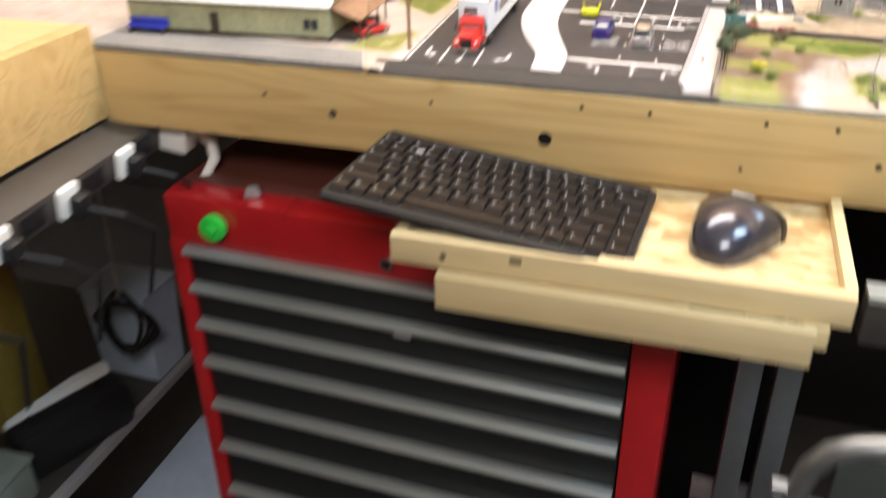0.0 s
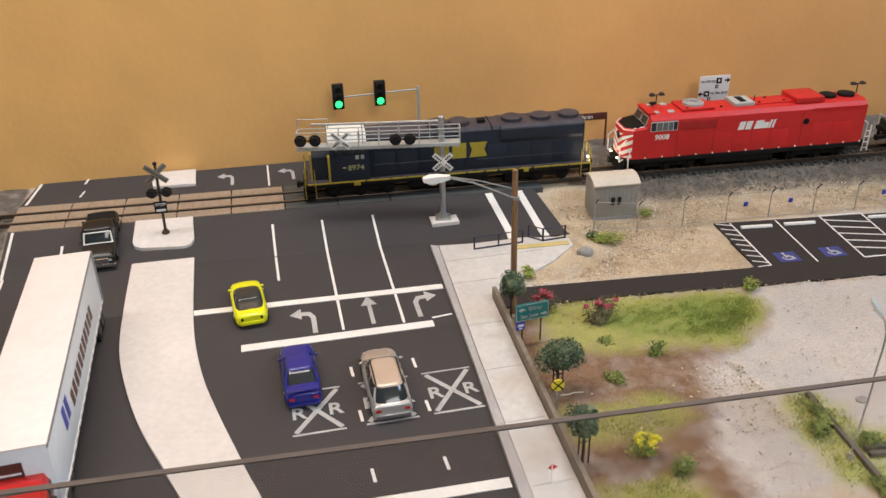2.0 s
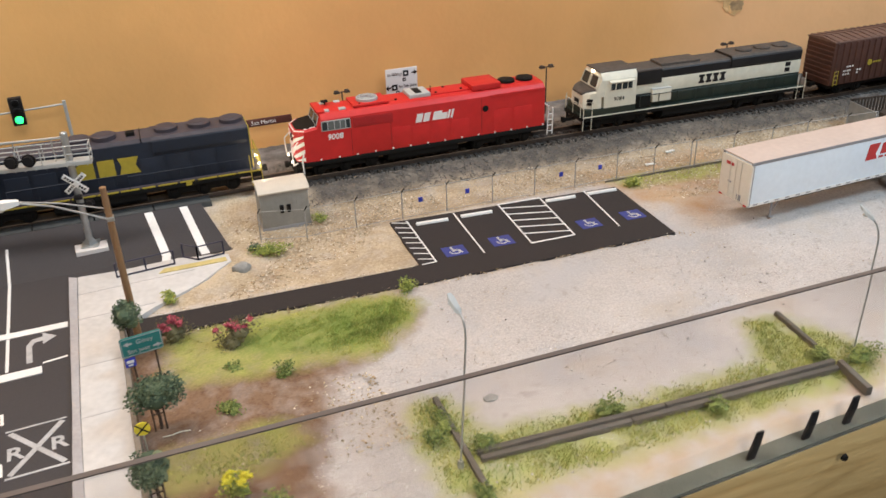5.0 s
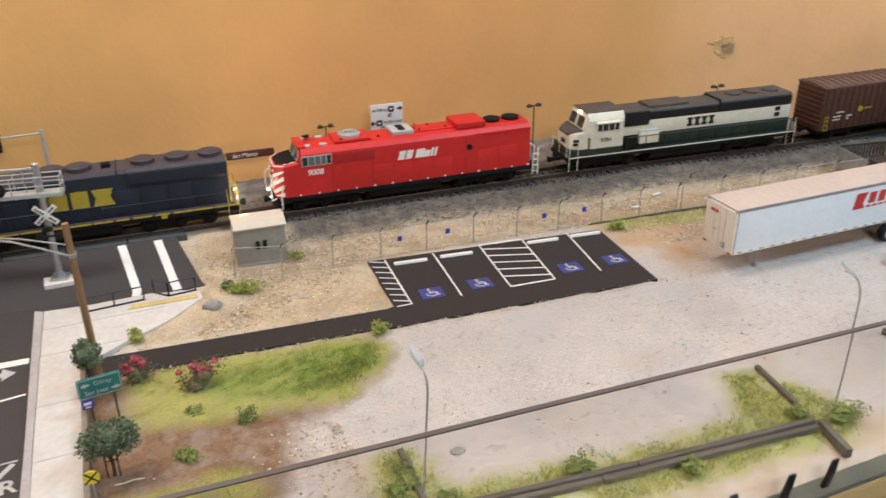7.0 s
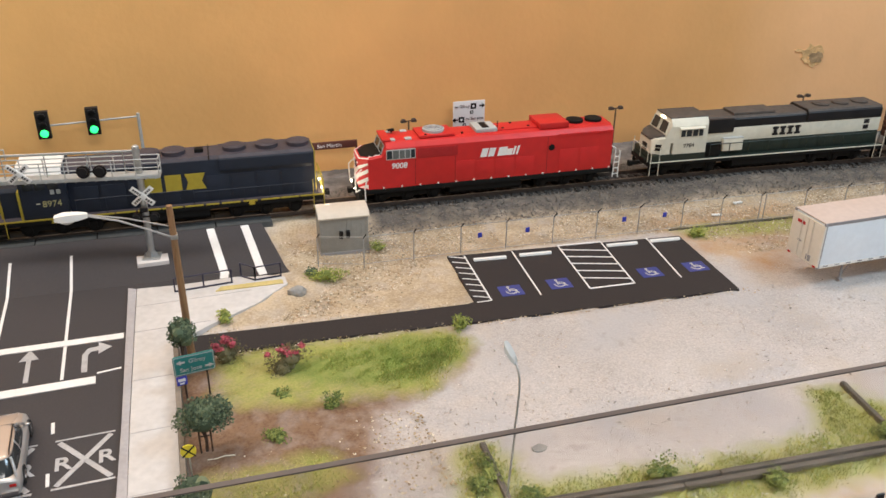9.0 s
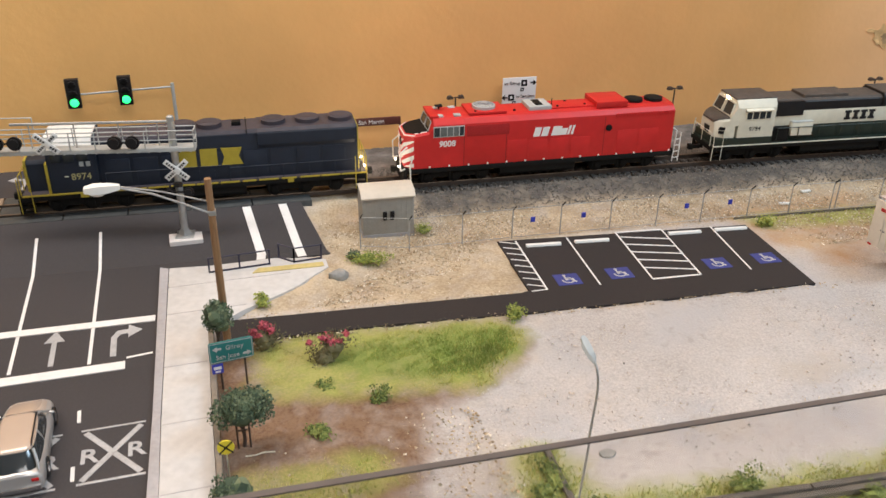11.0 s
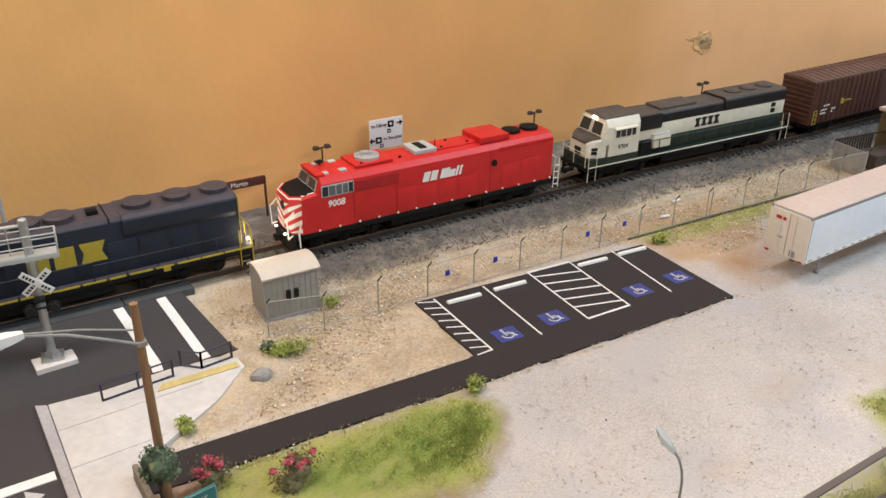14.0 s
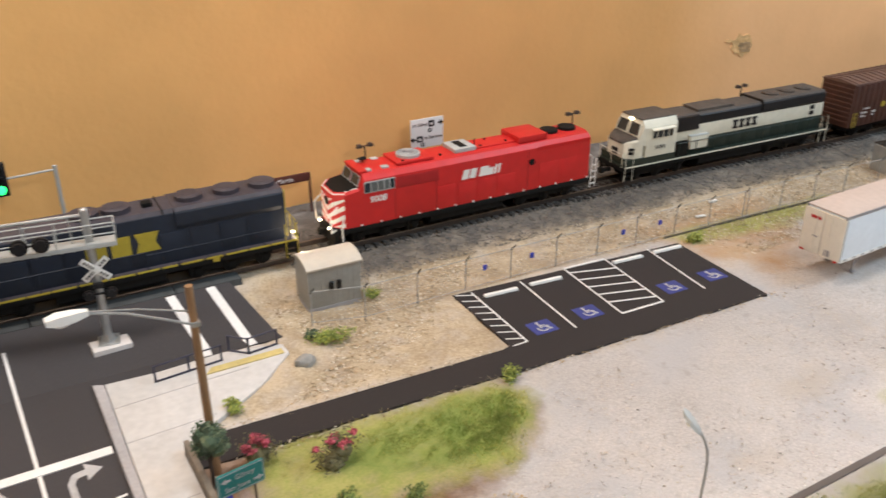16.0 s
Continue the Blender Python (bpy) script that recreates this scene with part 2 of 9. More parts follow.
TRLT = mat("white_trailer_roof", (0.74, 0.70, 0.69), 0.5, var=0.06, scale=220, big=30)
SIGNY = mat("sign_yellow", (0.70, 0.58, 0.04), 0.5, var=0.1)
RAILB = mat("dark_blue_railing", (0.022, 0.020, 0.045), 0.5)
LEAFD = mat("dark_leaves", (0.075, 0.108, 0.058), 0.8, var=0.25, scale=350, isle=[(0.070, 0.105, 0.058), (0.105, 0.145, 0.078), (0.045, 0.070, 0.040), (0.150, 0.185, 0.105), (0.060, 0.092, 0.050)])
LEAFM = mat("green_leaves", (0.145, 0.185, 0.045), 0.8, var=0.25, scale=350, isle=[(0.150, 0.195, 0.045), (0.090, 0.125, 0.030), (0.210, 0.250, 0.060), (0.270, 0.300, 0.080), (0.120, 0.160, 0.040)])
LEAFY = mat("lime_leaves", (0.30, 0.34, 0.06), 0.8, var=0.2, scale=350, isle=[(0.30, 0.34, 0.06), (0.20, 0.24, 0.05), (0.40, 0.42, 0.10), (0.14, 0.18, 0.04)])
FLOWR = mat("crimson_flowers", (0.36, 0.055, 0.085), 0.8, var=0.2, scale=400, isle=[(0.38, 0.055, 0.090), (0.24, 0.035, 0.055), (0.52, 0.110, 0.150), (0.42, 0.075, 0.085)])
FLOWY = mat("yellow_flowers", (0.66, 0.58, 0.04), 0.8, var=0.2, scale=400)
LEAFB = mat("brownish_leaves", (0.13, 0.115, 0.055), 0.8, var=0.45, scale=350)
LEDGE = mat("dark_olive_ledge", (0.085, 0.082, 0.060), 0.8, var=0.5, scale=60, bump=0.4, bscale=400, big=14)
BARK = mat("bark", (0.06, 0.04, 0.03), 0.9, var=0.3, scale=400)
GRASS = mat("static_grass", (0.25, 0.33, 0.065), 0.85, var=0.22, scale=120, big=30)
GRASSY = mat("dry_grass", (0.46, 0.44, 0.13), 0.85, var=0.3, scale=120, big=30)
LANEG = mat("grey_lane", (0.20, 0.19, 0.18), 0.85, var=0.25, scale=300, bump=0.2, bscale=1500, big=20)
DARKB = mat("brown_cabinet", (0.12, 0.075, 0.05), 0.6, var=0.15)
STONE = mat("pale_stone", (0.50, 0.45, 0.40), 0.85, var=0.15, scale=500, big=60, isle=[(0.56, 0.50, 0.45), (0.46, 0.42, 0.40), (0.62, 0.58, 0.54), (0.40, 0.34, 0.29), (0.52, 0.45, 0.37)])
SANDST = mat("ochre_stone", (0.45, 0.35, 0.22), 0.85, var=0.15, scale=500, big=60, isle=[(0.50, 0.38, 0.24), (0.38, 0.27, 0.15), (0.62, 0.52, 0.38), (0.28, 0.20, 0.12), (0.46, 0.36, 0.24), (0.74, 0.66, 0.54), (0.33, 0.27, 0.18)])
STONED = mat("ballast_stone", (0.12, 0.11, 0.10), 0.85, var=0.15, scale=500, big=60, isle=[(0.145, 0.132, 0.122), (0.105, 0.095, 0.088), (0.18, 0.162, 0.146), (0.120, 0.107, 0.098), (0.21, 0.178, 0.148), (0.092, 0.084, 0.078)])
ROCK = mat("grey_rock", (0.29, 0.28, 0.26), 0.85, var=0.3, scale=200, bump=0.4, bscale=600)
BARNW = mat("pale_green_planks", (0.36, 0.36, 0.22), 0.8, var=0.22, scale=160, big=35)
BARNR = mat("corrugated_roof", (0.50, 0.50, 0.48), 0.6, 0.1, var=0.14, scale=90, big=22)
RUST = mat("rusty_awning", (0.26, 0.15, 0.085), 0.75, var=0.25, scale=160, big=35)
DARKW = mat("dark_timber", (0.05, 0.035, 0.025), 0.8, var=0.3, scale=200)
FENCEM = mat("weathered_fence_steel", (0.36, 0.355, 0.345), 0.55, 0.2, var=0.25, scale=250, big=60)
WEATHB = mat("weathered_grey_board", (0.21, 0.19, 0.165), 0.75, var=0.35, scale=250, big=70)
DUSTK = mat("dusty_black_roof", (0.075, 0.060, 0.050), 0.75, var=0.35, scale=250, big=40)
DUSTB = mat("dusty_brown_roof", (0.135, 0.074, 0.055), 0.75, var=0.25, scale=180, big=30)
OLIVE = mat("olive_shed_wall", (0.105, 0.080, 0.032), 0.8, var=0.2, scale=120)
WHITEP = mat("white_plastic", (0.75, 0.75, 0.73), 0.4, var=0.04)
GREENP = mat("green_plastic", (0.03, 0.50, 0.06), 0.35, var=0.08)
MOUSEM = mat("mouse_grey", (0.055, 0.055, 0.075), 0.22, 0.5, var=0.1, coat=0.6)
LILAC = mat("grey_tub", (0.44, 0.53, 0.66), 0.5, var=0.12)
DARKG = mat("dark_green_vinyl", (0.035, 0.045, 0.042), 0.5, var=0.2)
SAGE = mat("sage_plastic", (0.20, 0.23, 0.20), 0.6, var=0.15)
MUSTARD = mat("mustard_box", (0.36, 0.24, 0.04), 0.7, var=0.15)
STRIP = mat("power_strip_grey", (0.045, 0.040, 0.036), 0.5, var=0.15)
GLOWG = glow("green_lamp", (0.02, 0.85, 0.14), 4.2)
GLOWW = glow("headlight", (1.0, 0.86, 0.55), 30.0)
for m in (KEYM, BLACK, DARKU):
    m.node_tree.nodes["Principled BSDF"].inputs["Specular IOR Level"].default_value = 0.22
PLEXI = clear("acrylic", (0.87, 0.86, 0.855))
PLEXE = mat("acrylic_edge", (0.105, 0.092, 0.09), 0.35, var=0.25, scale=40)

# ---- building helpers ----
MM = 0.001
G0 = 1.05          # height of the layout's ground
RT = 1.0635        # top of the rails


def bm_new():
    return bmesh.new()


def box(g, x, y, z, bevel=0.0):
    """A box from x=(x0, x1) and so on, its edges rounded by bevel."""
    r = bmesh.ops.create_cube(g, size=1.0)
    for v in r["verts"]:
        v.co = (x[0] + (v.co.x + 0.5) * (x[1] - x[0]), y[0] + (v.co.y + 0.5) * (y[1] - y[0]), z[0] + (v.co.z + 0.5) * (z[1] - z[0]))
    if bevel:
        es = list({e for v in r["verts"] for e in v.link_edges})
        bmesh.ops.bevel(g, geom=es, offset=bevel, segments=2, affect="EDGES", profile=0.6)
    return g


def cyl(g, a, b, r, n=12, r2=None):
    a, b = Vector(a), Vector(b)
    d = b - a
    m = Matrix.Translation((a + b) / 2) @ d.to_track_quat("Z", "Y").to_matrix().to_4x4()
    bmesh.ops.create_cone(g, cap_ends=True, segments=n, radius1=r, radius2=r if r2 is None else r2, depth=d.length, matrix=m)
    return g


def ball(g, c, r, sub=2, s=(1, 1, 1)):
    bmesh.ops.create_icosphere(g, subdivisions=sub, radius=r, matrix=Matrix.Translation(c) @ Matrix.Diagonal((*s, 1)))
    return g


def tube(g, pts, r, n=6):
    """A round bar along pts, one skin with mitred bends."""
    ps = [Vector(p) for p in pts]
    closed = len(ps) > 3 and (ps[0] - ps[-1]).length < 1e-6
    if closed:
        ps = ps[:-1]
    k = len(ps)
    side, rings = None, []
    for i, p in enumerate(ps):
        a = ps[i - 1] if (i or closed) else p
        b = ps[(i + 1) % k] if (i < k - 1 or closed) else p
        d0 = (p - a).normalized() if (p - a).length else (b - p).normalized()
        d1 = (b - p).normalized() if (b - p).length else d0
        t = (d0 + d1).normalized() if (d0 + d1).length > 1e-4 else d1
        side = t.orthogonal().normalized() if side is None else (side - t * side.dot(t)).normalized()
        up = t.cross(side)
        m = r / max(0.6, t.dot(d1))
        rings.append([p + side * math.cos(j * math.tau / n) * m + up * math.sin(j * math.tau / n) * m for j in range(n)])
    return loft(g, rings + rings[:1] if closed else rings, caps=not closed)


def prism(g, pts, axis, a, b, bevel=0.0):
    """A polygon, given in the two other axes' order, pushed from a to b along axis."""
    def at(p, w):
        return {"x": (w, p[0], p[1]), "y": (p[0], w, p[1]), "z": (p[0], p[1], w)}[axis]
    va = [g.verts.new(at(p, a)) for p in pts]
    vb = [g.verts.new(at(p, b)) for p in pts]
    fs = [g.faces.new(va), g.faces.new(vb)]
    k = len(pts)
    for i in range(k):
        fs.append(g.faces.new((va[i], va[(i + 1) % k], vb[(i + 1) % k], vb[i])))
    bmesh.ops.recalc_face_normals(g, faces=fs)
    if bevel:
        es = list({e for f in fs for e in f.edges})
        bmesh.ops.bevel(g, geom=es, offset=bevel, segments=2, affect="EDGES", profile=0.6)
    return g


def loft(g, rings, caps=True):
    """Rings of equal count joined into a skin."""
    vs = [[g.verts.new(p) for p in ring] for ring in rings]
    k = len(vs[0])
    fs = []
    for r0, r1 in zip(vs, vs[1:]):
        for i in range(k):
            fs.append(g.faces.new((r0[i], r0[(i + 1) % k], r1[(i + 1) % k], r1[i])))
    if caps:
        fs += [g.faces.new(vs[0]), g.faces.new(vs[-1])]
    bmesh.ops.recalc_face_normals(g, faces=fs)
    return g


def mesh_of(name, g, material, k=1.0, smooth=True):
    me = bpy.data.meshes.new(name)
    if k != 1.0:
        for v in g.verts:
            v.co *= k
    g.to_mesh(me)
    g.free()
    me.materials.append(material)
    if smooth:
        me.shade_smooth()
        me.set_sharp_from_angle(angle=radians(32))
    return me


def part(name, g, material, parent, label="", k=MM):
    ob = new(name, mesh_of(name, g, material, k))
    ob.parent = parent
    return tagged(ob, label)


def piece(name, me, parent, m):
    """An object on a shared mesh, under parent, at the pose m."""
    ob = new(name, me)
    ob.parent, ob.matrix_basis = parent, m
    return ob


def thing(name, label, category, m=None, group="", kind=""):
    ob = new(name)
    ob.empty_display_size = 0.01
    if m is not None:
        ob.matrix_basis = m
    return tagged(ob, label, category, group, kind)


def solid(name, g, material, label, category, m=None, group="", kind="", k=1.0):
    ob = new(name, mesh_of(name, g, material, k))
    if m is not None:
        ob.matrix_basis = m
    return tagged(ob, label, category, group, kind)


def text_mesh(name, body, size, material, shear=0.0, depth=0.15, bold=0.0):
    """Raised letters in millimetres, in the xy plane, centred."""
    cu = bpy.data.curves.new(name, "FONT")
    cu.body, cu.size, cu.extrude, cu.shear, cu.offset = body, size, depth, shear, bold
    cu.align_x, cu.align_y, cu.resolution_u = "CENTER", "CENTER", 3
    ob = bpy.data.objects.new(name, cu)
    scene.collection.objects.link(ob)
    me = bpy.data.meshes.new_from_object(ob.evaluated_get(bpy.context.evaluated_depsgraph_get()))
    bpy.data.objects.remove(ob)
    me.transform(Matrix.Diagonal((MM, MM, MM, 1)))
    me.materials.clear()
    me.materials.append(material)
    return me


def ytrack(x):
    """The track's centre line: straight, bending towards the aisle, then straightening, and at last beside the wall."""
    u = min(x, 0.75)
    y = 1.1295 - 0.062 * u - (0.12 * (u - 0.5) ** 2 if u > 0.5 else 0.0)
    v = max(0.0, min(x, 0.80) - 0.75)
    y -= 0.122 * v - 0.82 * v * v
    return y - 0.04 * max(0.0, min(x, 1.0) - 0.80) - 0.29 * max(0.0, x - 1.0)


def on_track(x, z=RT, k=1.0):
    s = (ytrack(x + 0.11) - ytrack(x - 0.11)) / 0.22
    return pose(x, (ytrack(x + 0.11) + ytrack(x - 0.11) + 2 * ytrack(x)) / 4, z, 0, 0, math.degrees(math.atan(s))) @ Matrix.Scale(k, 4)


def ywall(x):
    """The backdrop: beside the track, with a bend where it turns towards the aisle."""
    return 1.200 - 0.035 * x if x < 0.69 else 1.17585 - 0.29 * (x - 0.69)


def bedz(x, y):
    """Height of the roadbed: a gravel shoulder that climbs to the track and stays level to the wall."""
    return G0 + (RT - 0.0036 - G0) * min(1.0, max(0.0, (y - ytrack(x) + 0.043) / 0.024))


# ---- the room ----
def room_box(name, x, y, z, material, label, category):
    return solid(name, box(bm_new(), x, y, z), material, label, category, kind="structure")


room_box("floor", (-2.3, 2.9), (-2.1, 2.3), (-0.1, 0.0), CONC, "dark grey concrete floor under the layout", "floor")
room_box("ceiling", (-2.3, 2.9), (-2.1, 2.3), (2.5, 2.6), CEIL, "plain white ceiling", "ceiling")
room_box("wall_south", (-2.3, 2.9), (-2.2, -2.1), (0.0, 2.5), PLAIN, "plain painted wall behind the aisle", "wall")
room_box("wall_west", (-2.4, -2.3), (-2.2, 2.4), (0.0, 2.5), PLAIN, "plain painted side wall", "wall")
room_box("wall_east", (2.9, 3.0), (-2.2, 2.4), (0.0, 2.5), PLAIN, "plain painted side wall", "wall")
# dark colour stands for the unlit space seen below the layout
room_box("wall_back", (-2.3, 2.9), (2.3, 2.4), (0.0, 2.5), CONC, "back wall coloured dark grey as if unlit", "wall")

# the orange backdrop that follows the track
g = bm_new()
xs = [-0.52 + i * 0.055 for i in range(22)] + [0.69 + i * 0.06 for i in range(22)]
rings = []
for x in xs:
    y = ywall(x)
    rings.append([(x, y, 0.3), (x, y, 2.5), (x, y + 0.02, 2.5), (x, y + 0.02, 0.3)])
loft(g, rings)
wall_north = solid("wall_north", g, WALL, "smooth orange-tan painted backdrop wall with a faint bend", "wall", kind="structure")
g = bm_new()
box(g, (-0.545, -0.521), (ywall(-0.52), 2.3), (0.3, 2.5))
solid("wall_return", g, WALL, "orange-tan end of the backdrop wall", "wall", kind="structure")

# ---- benchwork ----
solid("fascia_board", box(bm_new(), (-0.500, 1.9), (0.735, 0.7535), (0.961, 1.0425), 0.0015), PINE,
      "knotty pine fascia board along the layout's front", "fascia", kind="structure")
solid("fascia_board", box(bm_new(), (-0.500, -0.4785), (-1.3, 0.7345), (0.968, 1.070), 0.0015), PINE,
      "pine fascia board of the side wing", "fascia", m=pose(0, 0, 0), kind="structure")
solid("wing_top", box(bm_new(), (-1.6, -0.5005), (-1.3, 0.754), (1.04, 1.064), 0.002), PLY,
      "bare plywood top of the side wing", "tabletop", kind="structure")
solid("layout_base", box(bm_new(), (-1.6, 1.9), (0.754, 1.30), (0.985, 1.030)), PLY,
      "plywood sheet under the scenery", "tabletop", kind="structure")
# panel added only to make the space under the layout black
solid("shade_backing", box(bm_new(), (-0.36, 1.9), (1.10, 1.112), (0.0, 0.984)), DARKU, "black panel added for the darkness under the layout", "panel", kind="structure")
solid("bench_rail", box(bm_new(), (-1.5, 1.9), (1.02, 1.06), (0.89, 0.984), 0.002), PINE, "pine joist under the layout", "joist", kind="structure")
solid("bench_rail", box(bm_new(), (-0.60, -0.56), (0.2, 0.70), (0.925, 0.956), 0.002), PINEL, "pale pine joist under the wing", "joist", kind="structure")


# ---- scenery ground with its soils ----
def soft_poly(px, py, pts, soft):
    """1 inside the polygon, falling to 0 over soft metres outside."""
    inside = np.zeros(px.shape, bool)
    dist = np.full(px.shape, 9.0)
    k = len(pts)
    for i in range(k):
        (x0, y0), (x1, y1) = pts[i], pts[(i + 1) % k]
        if y0 != y1:
            inside ^= ((y0 > py) != (y1 > py)) & (px < (x1 - x0) * (py - y0) / (y1 - y0) + x0)
        dx, dy = x1 - x0, y1 - y0
        s = np.clip(((px - x0) * dx + (py - y0) * dy) / (dx * dx + dy * dy), 0, 1)
        dist = np.minimum(dist, np.hypot(px - x0 - s * dx, py - y0 - s * dy))
    return np.where(inside, 1.0, np.clip(1 - dist / soft, 0, 1))


GARDEN = [(0.163, 0.955), (0.20, 0.945), (0.315, 0.932), (0.315, 0.915), (0.285, 0.888), (0.25, 0.875), (0.243, 0.85), (0.225, 0.82), (0.222, 0.736), (0.165, 0.736)]
LAWN = [(0.190, 0.938), (0.20, 0.948), (0.31, 0.934), (0.318, 0.922), (0.283, 0.888), (0.25, 0.893), (0.215, 0.897), (0.184, 0.905), (0.186, 0.925)]
LAWN2 = [(0.17, 0.846), (0.222, 0.846), (0.226, 0.836), (0.205, 0.828), (0.17, 0.830)]
LAWN3 = [(0.168, 0.79), (0.205, 0.79), (0.21, 0.738), (0.168, 0.738)]
CORE = [(0.222, 0.922), (0.250, 0.932), (0.285, 0.930), (0.310, 0.926), (0.308, 0.914), (0.284, 0.899), (0.255, 0.902), (0.232, 0.909)]
STRIPG = [(0.288, 0.832), (0.297, 0.830), (0.304, 0.797), (0.40, 0.787), (0.462, 0.785), (0.478, 0.818), (0.492, 0.813), (0.508, 0.780), (0.500, 0.762), (0.40, 0.764), (0.30, 0.768), (0.280, 0.775), (0.280, 0.81)]
FRONTS = [(0.25, 0.765), (1.20, 0.757), (1.20, 0.736), (0.25, 0.736)]
STRIPR = [(0.618, 0.796), (0.645, 0.800), (0.655, 0.765), (0.625, 0.755), (0.613, 0.772)]
LEFTG = [(-0.163, 0.86), (-0.163, 0.80), (-0.21, 0.80), (-0.20, 0.83)]
LEFTG2 = [(-0.165, 1.10), (-0.17, 0.95), (-0.215, 0.99), (-0.27, 1.09), (-0.26, 1.12)]
FENCEG = [(0.525, 1.0165), (0.60, 1.0095), (0.68, 1.002), (0.68, 0.992), (0.60, 0.999), (0.53, 1.008)]
DIRTF = [(0.52, 1.028), (0.62, 1.028), (0.60, 0.985), (0.55, 0.955), (0.525, 0.985)]
SAND = [(0.235, 1.115), (0.25, 1.12), (0.55, 1.09), (0.80, 1.05), (0.80, 1.0), (0.52, 1.025), (0.35, 1.03), (0.34, 0.965), (0.18, 0.985), (0.235, 1.03)]

NX, NY = 560, 142
gx = np.linspace(-1.25, 1.55, NX)
gy = np.linspace(0.7358, 1.27, NY)
PX, PY = np.meshgrid(gx, gy)
yt = np.array([ytrack(x) for x in gx])[None, :]
d = PY - yt
rng = np.random.RandomState(4)
PZ = G0 - 0.0022 + rng.rand(NY, NX) * 0.0011
PZ += 0.0012 * np.sin(PX * 31 + 1.3) * np.sin(PY * 37)
ball_m = np.clip((0.044 + d) / 0.015, 0, 1) * np.clip((0.14 - d) / 0.006, 0, 1) * np.where((PX < -0.155) | (PX > 0.243), 1, 0) * np.where(PX > 0, np.clip((PX - 0.285) / 0.03 + np.clip(d + 0.020, 0, 0.02) * 40, 0, 1), 1)
PZ += np.clip((d + 0.043) / 0.024, 0, 1) * (RT - 0.0030 - G0)
gard = soft_poly(PX, PY, GARDEN, 0.02)
PZ += gard * 0.0016
lawn = np.maximum.reduce([w_ * soft_poly(PX, PY, q, 0.018) for q, w_ in ((LAWN, 1.0), (LAWN2, 0.74), (LAWN3, 0.78), (STRIPG, 0.95), (STRIPR, 1.0), (LEFTG, 0.9), (LEFTG2, 0.9), (FENCEG, 1.0))])
dry = np.maximum.reduce([soft_poly(PX, PY, DIRTF, 0.03), np.where(PX < -0.15, 0.55, 0.0), 0.75 * soft_poly(PX, PY, FRONTS, 0.02)])
sand = soft_poly(PX, PY, SAND, 0.02)
core = soft_poly(PX, PY, CORE, 0.016)
road_m = ((PX > -0.149) & (PX < 0.132) & (PY < 1.235)) | ((PX > 0.13) & (PX < 0.2275) & (PY > 1.045) & (PY < 1.19))
PZ = np.where((PX > 0.13) & (PY < 0.7455 + 0.0014 * np.sin(PX * 70)), G0 - 0.0085, PZ)
PZ += 0.0040 * soft_poly(PX, PY, [(0.183, 0.982), (0.211, 0.998), (0.2345, 1.018), (0.243, 1.028), (0.247, 1.012), (0.222, 0.991)], 0.016) ** 1.5
LOT = [(0.3445, 1.0266), (0.516, 1.006), (0.5085, 0.925), (0.335, 0.939), (0.26, 0.9475), (0.1645, 0.9535), (0.1645, 0.9755), (0.262, 0.967), (0.335, 0.9607), (0.3405, 0.9620)]
PZ += (G0 - 0.0004 - PZ) * soft_poly(PX, PY, LOT, 0.022) * np.where(gard > 0.6, 0, 1)
PZ = np.where(soft_poly(PX, PY, LOT, 0.0001) > 0.99, np.minimum(PZ, G0 - 0.0017), PZ)
PZ = np.where(road_m, G0 - 0.006, PZ)
PZ = np.where((PX < -0.49) & (PY < 0.76), G0 - 0.006, PZ)
verts = np.stack([PX.ravel(), PY.ravel(), PZ.ravel()], 1)
idx = np.arange(NX * NY).reshape(NY, NX)
faces = np.stack([idx[:-1, :-1].ravel(), idx[:-1, 1:].ravel(), idx[1:, 1:].ravel(), idx[1:, :-1].ravel()], 1)
me = bpy.data.meshes.new("ground")
me.from_pydata(verts.tolist(), [], faces.tolist())
ca = me.color_attributes.new("soil", "FLOAT_COLOR", "POINT")
cb = me.color_attributes.new("soil_b", "FLOAT_COLOR", "POINT")
one = np.ones(NX * NY)
ca.data.foreach_set("color", np.stack([gard.ravel(), lawn.ravel(), ball_m.ravel(), one], 1).ravel())
cb.data.foreach_set("color", np.stack([dry.ravel(), sand.ravel(), core.ravel(), one], 1).ravel())
me.shade_smooth()


